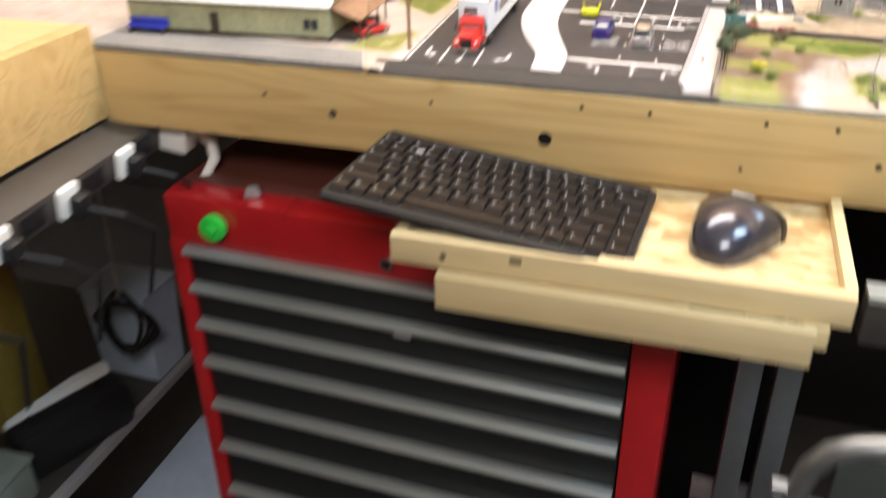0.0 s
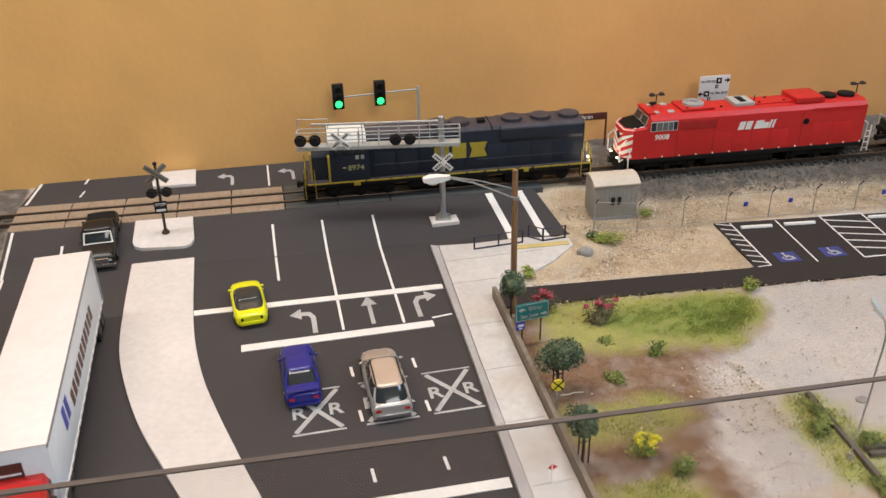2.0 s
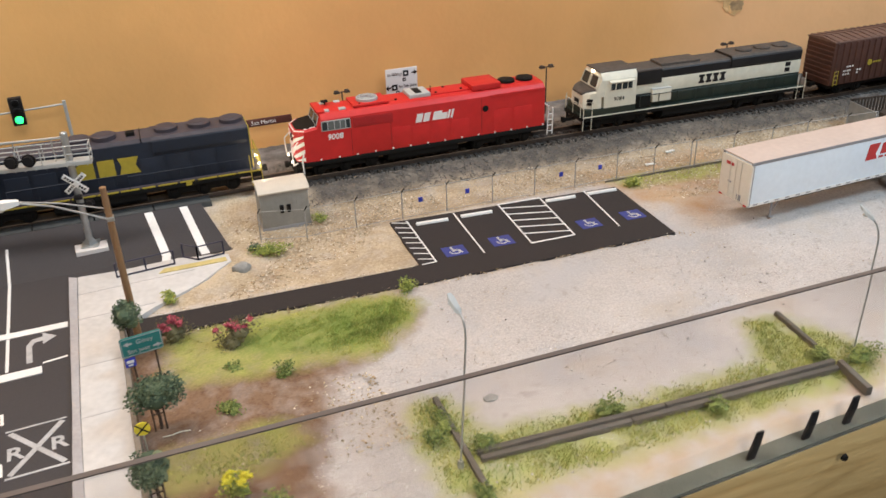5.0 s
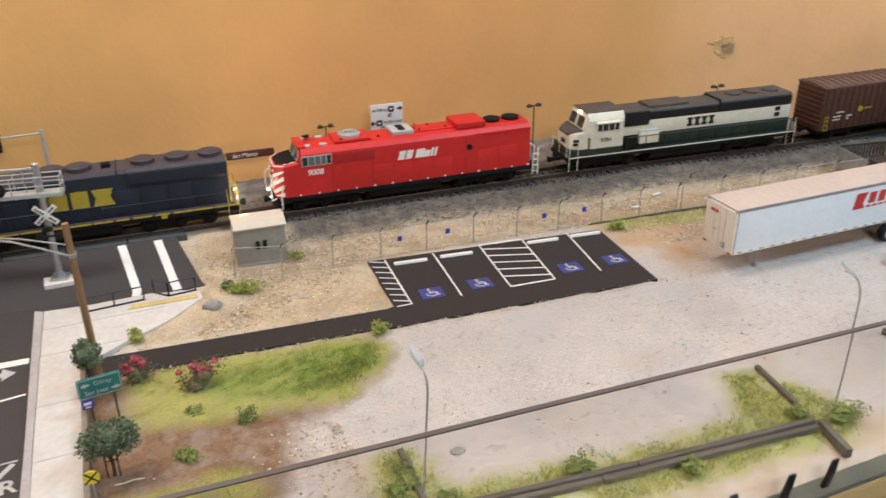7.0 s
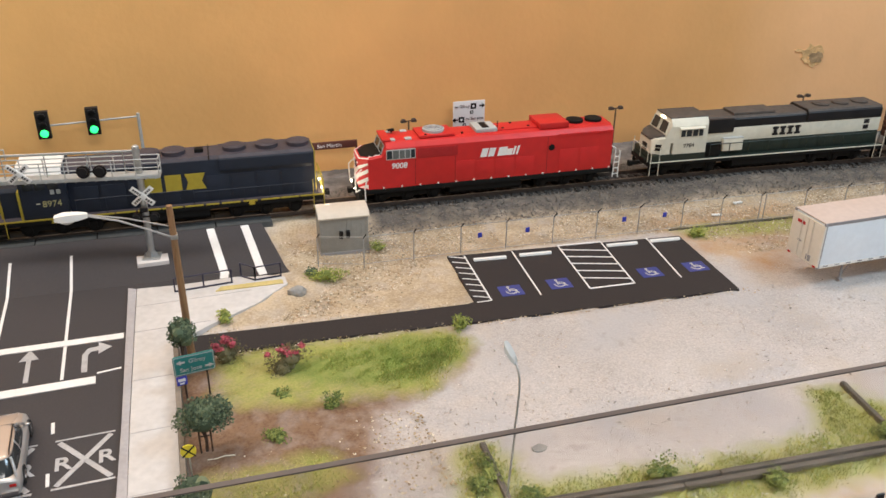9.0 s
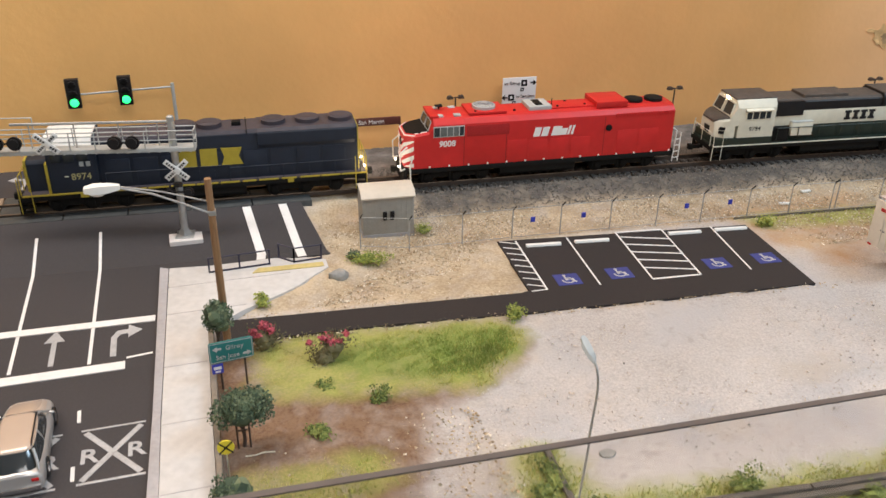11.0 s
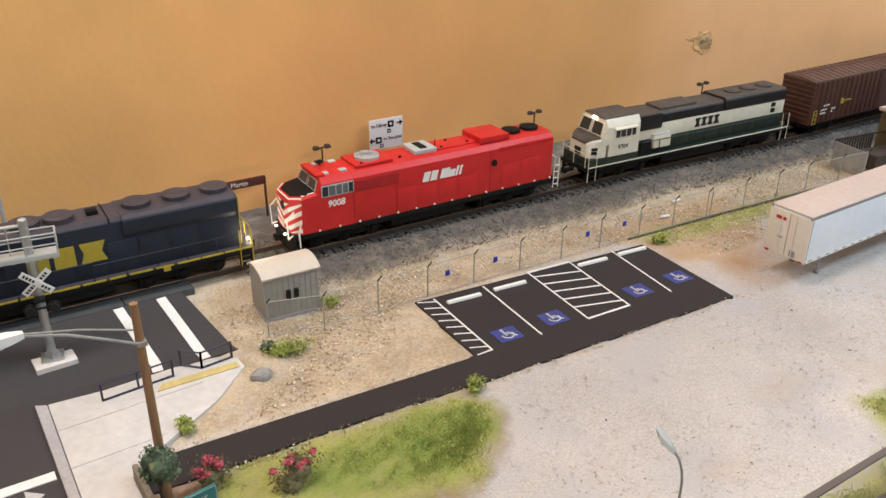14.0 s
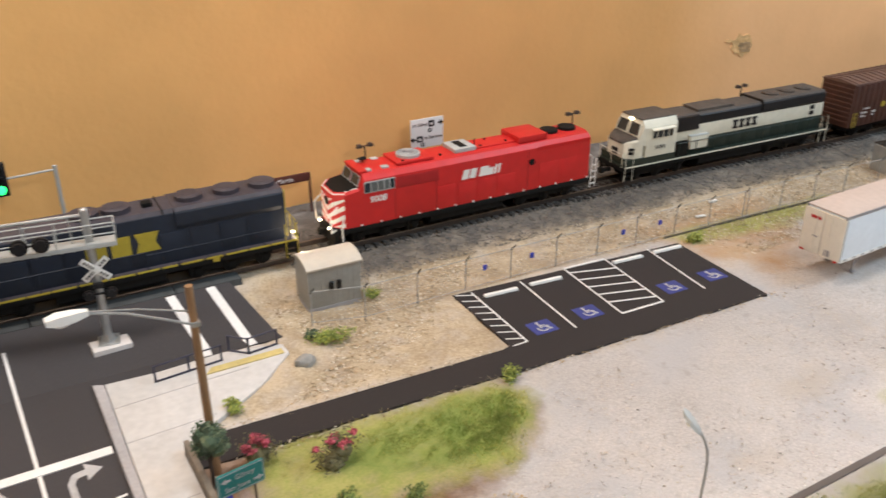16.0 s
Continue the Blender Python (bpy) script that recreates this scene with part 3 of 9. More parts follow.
def soil_material():
    m = mat("scenic_gravel", (0.462, 0.420, 0.394), 0.9, var=0.27, scale=800, bump=0.55, bscale=1700, big=10)
    nt = m.node_tree
    n, l = nt.nodes, nt.links
    p = n["Principled BSDF"]
    col = p.inputs["Base Color"].links[0].from_socket
    tc = n.new("ShaderNodeTexCoord")
    nz = n.new("ShaderNodeTexNoise")
    nz.inputs["Scale"].default_value, nz.inputs["Detail"].default_value = 90, 7
    l.new(tc.outputs["Object"], nz.inputs["Vector"])
    nf = n.new("ShaderNodeTexNoise")
    nf.inputs["Scale"].default_value, nf.inputs["Detail"].default_value = 700, 3
    l.new(tc.outputs["Object"], nf.inputs["Vector"])
    nb = n.new("ShaderNodeTexNoise")
    nb.inputs["Scale"].default_value, nb.inputs["Detail"].default_value = 48, 6
    l.new(tc.outputs["Object"], nb.inputs["Vector"])
    # broad worn patches, greyer and browner than the rest
    for sc, lo, c, top in ((17, 0.50, (0.40, 0.385, 0.39), 0.65), (26, 0.54, (0.45, 0.375, 0.30), 0.55), (150, 0.60, (0.30, 0.265, 0.235), 0.5)):
        nw = n.new("ShaderNodeTexNoise")
        nw.inputs["Scale"].default_value, nw.inputs["Detail"].default_value = sc, 5
        l.new(tc.outputs["Object"], nw.inputs["Vector"])
        rw = n.new("ShaderNodeMapRange")
        rw.inputs["From Min"].default_value, rw.inputs["From Max"].default_value = lo, lo + 0.14
        rw.inputs["To Max"].default_value = top
        l.new(nw.outputs[0], rw.inputs["Value"])
        mw = n.new("ShaderNodeMix")
        mw.data_type = "RGBA"
        l.new(rw.outputs[0], mw.inputs[0])
        l.new(col, mw.inputs[6])
        mw.inputs[7].default_value = (*c, 1)
        col = mw.outputs[2]
    a = n.new("ShaderNodeVertexColor")
    a.layer_name = "soil"
    b = n.new("ShaderNodeVertexColor")
    b.layer_name = "soil_b"
    sa, sb = n.new("ShaderNodeSeparateColor"), n.new("ShaderNodeSeparateColor")
    l.new(a.outputs[0], sa.inputs[0])
    l.new(b.outputs[0], sb.inputs[0])
    for sock, c, c2, top in ((sb.outputs[1], (0.52, 0.41, 0.27), (0.31, 0.225, 0.125), 0.88), (sb.outputs[0], (0.40, 0.23, 0.11), (0.44, 0.31, 0.19), 0.9),
                             (sa.outputs[0], (0.13, 0.068, 0.038), (0.21, 0.125, 0.072), 1.0), (sa.outputs[1], (0.27, 0.30, 0.065), (0.38, 0.36, 0.115), 0.92), (sb.outputs[2], (0.145, 0.207, 0.040), (0.215, 0.258, 0.056), 0.85),
                             (sa.outputs[2], (0.072, 0.064, 0.058), (0.12, 0.105, 0.093), 0.95)):
        # soil edge broken up by noise
        ad = n.new("ShaderNodeMath")
        ad.operation = "ADD"
        l.new(sock, ad.inputs[0])
        l.new(nz.outputs[0], ad.inputs[1])
        rg = n.new("ShaderNodeMapRange")
        rg.inputs["From Min"].default_value, rg.inputs["From Max"].default_value = 0.80, 1.55
        rg.inputs["To Max"].default_value = top
        l.new(ad.outputs[0], rg.inputs["Value"])
        own = n.new("ShaderNodeMix")
        own.data_type = "RGBA"
        own.inputs[6].default_value, own.inputs[7].default_value = (*c, 1), (*c2, 1)
        r2 = n.new("ShaderNodeMapRange")
        r2.inputs["From Min"].default_value, r2.inputs["From Max"].default_value = 0.40, 0.60
        av = n.new("ShaderNodeMix")
        av.inputs[0].default_value = 0.5
        l.new(nf.outputs[0], av.inputs[2])
        l.new(nb.outputs[0], av.inputs[3])
        l.new(av.outputs[0], r2.inputs["Value"])
        l.new(r2.outputs[0], own.inputs[0])
        mx = n.new("ShaderNodeMix")
        mx.data_type = "RGBA"
        l.new(rg.outputs[0], mx.inputs[0])
        l.new(col, mx.inputs[6])
        l.new(own.outputs[2], mx.inputs[7])
        col = mx.outputs[2]
    l.new(col, p.inputs["Base Color"])
    return m


SOIL = soil_material()
me.materials.append(SOIL)
ground = tagged(new("ground", me), "pale scenic gravel with brown soil and grassy patches", "ground", kind="structure")


# ---- roads, pavements ----
def slab(name, pts, z0, z1, material, label, category, parent=None, bevel=0.0):
    g = prism(bm_new(), pts, "z", z0, z1, bevel)
    if parent:
        return part(name, g, material, parent, label, k=1.0)
    return solid(name, g, material, label, category, kind="structure")


road = slab("road", [(-0.139, 0.765), (0.128, 0.765), (0.133, 0.90), (0.139, 1.042), (0.2385, 1.038), (0.237, ytrack(0.237) - 0.0700), (-0.154, ytrack(-0.154) - 0.0700), (-0.148, 0.96)],
            G0 - 0.010, G0, ASPH, "dark smooth asphalt road with painted lanes", "road")
ZF = RT - 0.0012
g = loft(bm_new(), [[(x, ytrack(x) - 0.0702, G0 - 0.01), (x, ytrack(x) - 0.0702, G0), (xt, ytrack(xt) - 0.0205, RT - 0.0016), (xt, ytrack(xt) - 0.0205, G0 - 0.01)] for x, xt in ((-0.154, -0.154), (0.2370, 0.2290))])
part("ramp", g, ASPH, road, "short asphalt ramp up to the crossing", k=1.0)
slab("road_far", [(-0.155, ytrack(-0.155) + 0.0228), (0.24, ytrack(0.24) + 0.0228), (0.24, ywall(0.24) - 0.0005), (0.05, ywall(0.05) - 0.0005), (-0.148, ywall(-0.148) - 0.0005)],
     G0 - 0.010, ZF, ASPH, "dark asphalt road beyond the crossing", "road")
g = bm_new()
prism(g, [(0.7645, G0 - 0.0005), (0.7645, G0 - 0.0072), (0.7360, G0 - 0.0072), (0.7360, G0 - 0.0045), (0.750, G0 - 0.0020)], "x", -0.165, 0.130)
prism(g, [(0.7476, G0 - 0.0030), (0.7476, G0 - 0.0072), (0.7360, G0 - 0.0072), (0.7360, G0 - 0.0045)], "x", 0.1301, 0.1640)
solid("road_edge", g, FOAM, "black painted sloping edge of the road base", "road edge", kind="structure")

g = box(bm_new(), (0.1645, 1.9), (0.7353, 0.7490), (1.0424, 1.0440), 0.0004)
solid("layout_edge", g, LEDGE, "dark olive painted ledge under the scenery's front edge", "ledge", kind="structure")

# kerb and pavement on the right of the road
pavement = slab("pavement", [(0.1318, 0.7480), (0.1548, 0.7480), (0.1585, 0.90), (0.1606, 0.965), (0.181, 0.980), (0.211, 0.997), (0.2335, 1.017), (0.2335, 1.027), (0.204, 1.036), (0.168, 1.036), (0.1425, 1.039), (0.1365, 0.90)],
                G0 - 0.010, G0 + 0.0028, WALKG, "pale concrete pavement beside the road", "pavement", bevel=0.0004)
slab("kerb", [(0.1262, 0.765), (0.1321, 0.7480), (0.1362, 0.90), (0.1422, 1.0395), (0.1372, 1.0425), (0.1325, 0.90)],
     G0 - 0.008, G0 + 0.0024, KERB, "grey concrete kerb", "kerb", bevel=0.0004)
for y in (0.80, 0.845, 0.89, 0.935, 0.985, 1.015):
    g = bm_new()
    x0 = 0.1340 + (y - 0.80) * 0.03
    box(g, (x0, x0 + 0.0205 + max(0, y - 0.96) * 0.9), (y, y + 0.0004), (G0 + 0.0027, G0 + 0.00292))
    part("joint", g, KERB, pavement, k=1.0)
part("tactile_strip", prism(bm_new(), [(0.189, 1.0195), (0.231, 1.0175), (0.231, 1.0225), (0.193, 1.0245)], "z", G0 + 0.0027, G0 + 0.0034), YELLOWP, pavement, "worn yellow tactile strip", k=1.0)
slab("retaining_wall", [(0.1549, 0.7440), (0.1575, 0.7440), (0.1634, 0.965), (0.1608, 0.965)], G0 - 0.004, G0 + 0.0092, EDGEW, "low weathered concrete edging wall along the pavement", "edging wall", bevel=0.0004)


# ---- medians ----
def smooth_side(rows, k=6):
    """Points along a side, run through by a Catmull-Rom curve."""
    out = []
    p = [rows[0]] + rows + [rows[-1]]
    for a, b, c, d_ in zip(p, p[1:], p[2:], p[3:]):
        for i in range(k):
            t = i / k
            out.append(tuple(0.5 * (2 * b[j] + (c[j] - a[j]) * t + (2 * a[j] - 5 * b[j] + 4 * c[j] - d_[j]) * t * t + (3 * b[j] - a[j] - 3 * c[j] + d_[j]) * t ** 3) for j in (0, 1)))
    return out + [rows[-1]]


left = smooth_side([(-0.066, 1.067), (-0.065, 1.005), (-0.0625, 0.96), (-0.055, 0.922), (-0.044, 0.885), (-0.0275, 0.845), (-0.0145, 0.81), (-0.010, 0.766)])
right = smooth_side([(0.0185, 0.766), (0.0165, 0.812), (0.007, 0.845), (-0.004, 0.882), (-0.0135, 0.918), (-0.0195, 0.955), (-0.0225, 0.995), (-0.0245, 1.066)])
slab("median_island", left + right, G0 - 0.004, G0 + 0.0022, WALK, "pale concrete median island curving down the road", "median island", bevel=0.0003)
isl = [(-0.0655, 1.1110), (-0.0255, 1.1090), (-0.0245, 1.085), (-0.0265, 1.0795), (-0.031, 1.0775), (-0.06, 1.0805), (-0.065, 1.0835), (-0.0665, 1.088)]
g = loft(bm_new(), [[(x, y, G0 - 0.004) for x, y in isl], [(x, y, G0 + 0.0022 + (y - 1.0622) * 0.239) for x, y in isl]])
solid("median_island", g, WALK, "small pale concrete island with rounded corners", "median island", kind="structure")
slab("median_island", [(-0.062, ywall(-0.062) - 0.002), (-0.0265, ywall(-0.0265) - 0.002), (-0.0255, 1.168), (-0.058, 1.1705)], ZF - 0.004, ZF + 0.0022, WALK, "pale concrete island beyond the track", "median island", bevel=0.0003)

# ---- parking lot and drive ----
parking_lot = slab("parking_lot", [(0.3445, 1.0266), (0.516, 1.006), (0.5085, 0.925), (0.335, 0.939), (0.26, 0.9475), (0.1645, 0.9535), (0.1645, 0.9755), (0.262, 0.967), (0.335, 0.9607), (0.3405, 0.9620)],
                   G0 - 0.006, G0 + 0.0002, ASPHD, "fresh black asphalt car park with its narrow drive", "car park")


def stroke(name, a, b, w, parent, material=PAINT, z=G0, h=0.00025):
    """A painted line from a to b."""
    a, b = Vector((*a, 0)), Vector((*b, 0))
    s = (b - a).normalized().cross(Vector((0, 0, 1))) * w / 2
    pts = [(a + s)[:2], (b + s)[:2], (b - s)[:2], (a - s)[:2]]
    return part(name, prism(bm_new(), pts, "z", z - 0.0004, z + h), material, parent, k=1.0)


lane = "lane_line"
for a, b, w in (((0.0305, ytrack(0.07) - 0.0699), (0.031, 1.022), 0.0017), ((0.066, ytrack(0.07) - 0.0699), (0.066, 0.953), 0.0017), ((0.103, ytrack(0.07) - 0.0699), (0.1025, 0.952), 0.0017)):
    stroke(lane, a, b, w, road)
stroke("stop_line", (-0.023, 0.994), (0.134, 0.988), 0.0058, road, h=0.00045)
stroke("stop_line", (0.006, 0.9475), (0.1195, 0.9465), 0.0068, road, h=0.00045)
stroke("stop_line", (0.0175, 0.810), (0.1265, 0.8075), 0.0065, road, h=0.00045)
stroke("lane_line", (0.120, 0.953), (0.1325, 0.9545), 0.0014, road)
for x in (0.0655, 0.1005):
    for y in (0.910, 0.871, 0.827):
        stroke("lane_dash", (x, y + 0.0045), (x + 0.0004, y - 0.0045), 0.0016, road)
stroke("edge_line", (-0.136, 0.767), (-0.1455, 0.962), 0.0018, road)
stroke("edge_line", (-0.1455, 0.962), (-0.1495, ytrack(-0.15) - 0.0700), 0.0018, road)
stroke("lane_line", (-0.106, 0.819), (-0.102, 0.767), 0.0019, road)
stroke("lane_line", (-0.070, 0.819), (-0.0665, 0.767), 0.0019, road)
for a, b in (((0.197, ytrack(0.197) - 0.0699), (0.196, 1.041)), ((0.2207, ytrack(0.2207) - 0.0699), (0.221, 1.039))):
    stroke("crosswalk_line", a, b, 0.0054, road)
# the same lines where they run up the ramp
for x, w, e in ((0.0305, 0.0017, 0.68), (0.066, 0.0017, 0.68), (0.103, 0.0017, 0.7), (-0.1505, 0.0018, 0.98), (0.1972, 0.0054, 0.98), (0.2206, 0.0054, 0.98)):
    lean = -0.0038 if x > 0.19 else 0.0
    y0, y1, dz = ytrack(x) - 0.0706, ytrack(x) - 0.0702 + 0.0497 * e, (RT - 0.0016 - G0) * e
    g = loft(bm_new(), [[(x - w / 2, y0, G0 - 0.0003), (x + w / 2, y0, G0 - 0.0003), (x + w / 2, y0, G0 + 0.0003), (x - w / 2, y0, G0 + 0.0003)], [(x + lean - w / 2, y1, G0 + dz - 0.0003), (x + lean + w / 2, y1, G0 + dz - 0.0003), (x + lean + w / 2, y1, G0 + dz + 0.0003), (x + lean - w / 2, y1, G0 + dz + 0.0003)]])
    part("ramp_line", g, PAINT, road, k=1.0)
x = -0.1145
part("ramp_line", loft(bm_new(), [[(x + a, y, G0 + (y - ytrack(x) + 0.0702) * 0.2395 + b) for a, b in ((-0.0009, -0.0003), (0.0009, -0.0003), (0.0009, 0.0003), (-0.0009, 0.0003))] for y in (1.0850, 1.0960)]), PAINT, road, k=1.0)
road_far = bpy.data.objects["road_far"]
stroke("lane_line", (0.031, ytrack(0.031) + 0.026), (0.031, ywall(0.031) - 0.003), 0.0014, road_far, z=ZF)
for y in (1.169, 1.195):
    stroke("lane_dash", (-0.1125, y), (-0.1105, y + 0.011), 0.0015, road_far, z=ZF)
stroke("edge_line", (-0.1505, 1.164), (-0.1465, 1.2035), 0.002, road_far, z=ZF)


def arrow(turn, x, y, flip, parent, s=1.0, z=G0, material=PAINTW):
    """A lane arrow: straight (0), left (-1) or right (1); flip turns it to face the other way."""
    g = bm_new()
    w = 2.5
    if turn == 0:
        pts = [(-w / 2, -16), (w / 2, -16), (w / 2, 6), (5, 6), (0, 17), (-5, 6), (-w / 2, 6)]
    else:
        pts = [(1.5, -16), (4.5, -16), (4.5, 2), (1.5, 8), (-4, 8.5), (-4, 13), (-11, 6.5), (-4, 0.5), (-4, 4.5), (0, 4), (1.5, 1)]
        pts = [(-turn * px_, py_) for px_, py_ in pts]
    pts = [((px_ * flip * s * MM + x), (py_ * flip * s * MM + y)) for px_, py_ in pts]
    prism(g, pts, "z", z - 0.0004, z + 0.00025)
    return part("turn_arrow", g, material, parent, k=1.0)


for tn, x, y in ((-1, 0.0465, 0.970), (0, 0.0845, 0.971), (1, 0.1165, 0.972), (-1, 0.0475, 0.787), (0, 0.0825, 0.786), (1, 0.1145, 0.786)):
    arrow(tn, x, y, 1, road)
arrow(-1, -0.121, 0.797, -1, road, 0.9, material=PAINT)
arrow(1, -0.043, 0.795, -1, road, 0.9, material=PAINT)
arrow(0, -0.085, 0.783, -1, road, 0.7, material=PAINT)
arrow(-1, 0.0, 1.176, 1, road_far, 0.85, z=ZF)
arrow(-1, 0.048, 1.175, 1, road_far, 0.85, z=ZF)

R_MESH = text_mesh("letter", "R", 13.0, PAINTW, bold=0.25, depth=0.1)
for x, y in ((0.0440, 0.8808), (0.0812, 0.8810), (0.1160, 0.8812)):
    hw, hh = 0.0135, 0.0175
    stroke("crossing_mark", (x - hw, y + hh), (x + hw, y + hh), 0.0010, road, PAINTW)
    stroke("crossing_mark", (x - hw, y - hh), (x + hw, y - hh), 0.0013, road, PAINTW)
    stroke("crossing_mark", (x - hw * 0.86, y - hh * 0.9), (x + hw * 0.86, y + hh * 0.9), 0.0026, road, PAINTW)
    stroke("crossing_mark", (x - hw * 0.86, y + hh * 0.9), (x + hw * 0.86, y - hh * 0.9), 0.0026, road, PAINTW, h=0.0002)
    for s in (-1, 1):
        piece("letter", R_MESH, road, pose(x + s * 0.0095, y - 0.001, G0 + 0.0002))

# parking bays
stalls = [((0.356, 1.0235), (0.351, 0.960)), ((0.390, 1.0195), (0.3835, 0.957)), ((0.4245, 1.018), (0.417, 0.955)), ((0.4565, 1.0145), (0.448, 0.9525)), ((0.491, 1.010), (0.4815, 0.950))]
PZ0 = G0 + 0.0002
for a, b in stalls:
    stroke("bay_line", a, b, 0.0010, parking_lot, z=PZ0)
stroke("bay_line", (0.417, 0.955), (0.448, 0.9525), 0.0014, parking_lot, z=PZ0)
stroke("bay_line", (0.4245, 1.018), (0.4565, 1.0145), 0.0014, parking_lot, z=PZ0)
for i in range(9):
    f = i / 8
    ya, yb = 1.0245 - f * 0.0645, 1.0235 - f * 0.0635
    stroke("hatch_line", (0.3455 - f * 0.004, ya + 0.0005), (0.356 - f * 0.005, max(yb - 0.0042, 0.9602)), 0.0008, parking_lot, z=PZ0, h=0.00032)
for i in range(1, 6):
    f = i / 6
    stroke("hatch_line", (0.4245 - f * 0.0075, 1.018 - f * 0.063 + 0.004), (0.4565 - f * 0.0085, 1.0145 - f * 0.062 - 0.004), 0.0011, parking_lot, z=PZ0, h=0.00032)


def wheelchair_sign(x, y):
    t = thing("bay_symbol", "", "")
    t.parent = parking_lot
    t.matrix_basis = pose(x, y, PZ0, 0, 0, -5)
    sq = part("bay_square", box(bm_new(), (-7.5, 7.5), (-6.5, 6.5), (-0.3, 0.22)), BAYB, t)
    g = bm_new()
    k = 12
    arc = [math.pi * (0.9 + 1.3 * i / k) for i in range(k + 1)]
    for a, b in zip(arc, arc[1:]):
        prism(g, [(4.0 * math.cos(a), -1.2 + 3.4 * math.sin(a)), (4.0 * math.cos(b), -1.2 + 3.4 * math.sin(b)), (3.0 * math.cos(b), -1.2 + 2.5 * math.sin(b)), (3.0 * math.cos(a), -1.2 + 2.5 * math.sin(a))], "z", 0.15, 0.42)
    for q, h in (([(-1.6, -1.4), (-0.5, -1.4), (-0.5, 3.4), (-1.6, 3.4)], 0.50), ([(-0.48, 0.8), (2.2, 0.8), (2.2, 1.6), (-0.48, 1.6)], 0.46),
                 ([(-0.48, -0.7), (2.2, -0.7), (2.4, 0.05), (-0.48, 0.05)], 0.54), ([(1.7, -0.75), (2.5, -0.72), (4.7, -3.7), (3.8, -4.2)], 0.58)):
        prism(g, q, "z", 0.15, h)
    cyl(g, (-1.05, 4.5, 0.15), (-1.05, 4.5, 0.5), 1.0, 10)
    part("wheelchair_mark", g, PAINTW, t)


for x, y in ((0.3675, 0.968), (0.401, 0.967), (0.4655, 0.9625), (0.4995, 0.9605)):
    wheelchair_sign(x, y)
stop_me = mesh_of("wheel_stop", prism(bm_new(), [(-1.5, 0), (1.5, 0), (1.0, 1.6), (-1.0, 1.6)], "x", -11.5, 11.5, 0.25), WHITEM, MM)
for x, y in ((0.371, 1.0130), (0.4035, 1.0100), (0.4685, 1.0050), (0.5015, 1.0020)):
    o = new("wheel_stop", stop_me)
    o.matrix_basis = pose(x, y, PZ0 + 0.0001, 0, 0, -7)
    tagged(o, "white concrete wheel stop in a parking bay", "wheel stop", "wheel stops of the car park")

# old plaster patch on the wall
def wall_patch(x, z, rx, rz, material, label, seed, lift=0.0006):
    rnd = random.Random(seed)
    s_ = (ywall(x + 0.01) - ywall(x - 0.01)) / 0.02
    pts = []
    for i in range(22):
        a = i * math.tau / 22
        k = 1 + rnd.uniform(-0.22, 0.22)
        pts.append((math.cos(a) * rx * k, math.sin(a) * rz * k))
    g = prism(bm_new(), pts, "y", -lift, 0.0004)
    solid("wall_patch", g, material, label, "wall patch", pose(x, ywall(x), z, 0, 0, math.degrees(math.atan(s_))), kind="structure")


PATCH = mat("grey_plaster", (0.70, 0.44, 0.20), 0.85, var=0.3, scale=140, bump=0.5, bscale=250, big=60)
# darker tone painted for the shadow in the patch's hollow
PATCHD = mat("shadow_plaster", (0.38, 0.25, 0.13), 0.85, var=0.4, scale=200, bump=0.5, bscale=300, big=90)
wall_patch(0.7455, 1.1310, 0.0100, 0.0100, PATCH, "rough grey-tan plaster patch on the wall", 3)
wall_patch(0.7480, 1.1285, 0.0065, 0.0050, PATCHD, "painted shadow in the hollow of the plaster patch", 5, 0.0009)
wall_patch(0.7325, 1.1350, 0.0040, 0.0016, PATCH, "small plaster smear on the wall", 6)


# ---- railway track ----
track = thing("railway_track", "grey ballasted railway track with rusty rails", "railway track", kind="structure")
for off in (-0.00825, 0.00825):
    for nm, w, z0, z1, mt in (("rail", 0.0009, 0.0012, 0.0042, RAILM), ("rail_head", 0.0008, 0.0042, 0.0045, RAILT)):
        g = bm_new()
        rr = []
        for i in range(116):
            x = -1.2 + i * 0.0235
            y = ytrack(x) + off
            rr.append([(x, y - w, RT - 0.0045 + z0), (x, y + w, RT - 0.0045 + z0), (x, y + w * 0.8, RT - 0.0045 + z1), (x, y - w * 0.8, RT - 0.0045 + z1)])
        loft(g, rr)
        part(nm, g, mt, track, k=1.0)
sl_me = mesh_of("sleeper", box(bm_new(), (-1.3, 1.3), (-15, 15), (-1.6, 1.2), 0.15), SLEEP, MM)
xx, rs = 0.298, random.Random(3)
while xx < 1.3:
    piece("sleeper", sl_me, track, pose(xx, ytrack(xx) + rs.uniform(-0.0006, 0.0006), RT - 0.0041, 0, 0, math.degrees(math.atan((ytrack(xx + 0.01) - ytrack(xx - 0.01)) / 0.02)) + rs.uniform(-1.5, 1.5)))
    xx += 0.0066
xx = -0.168
while xx > -0.75:
    piece("sleeper", sl_me, track, pose(xx, ytrack(xx), RT - 0.0041, 0, 0, -3.5 + rs.uniform(-1.5, 1.5)))
    xx -= 0.0066
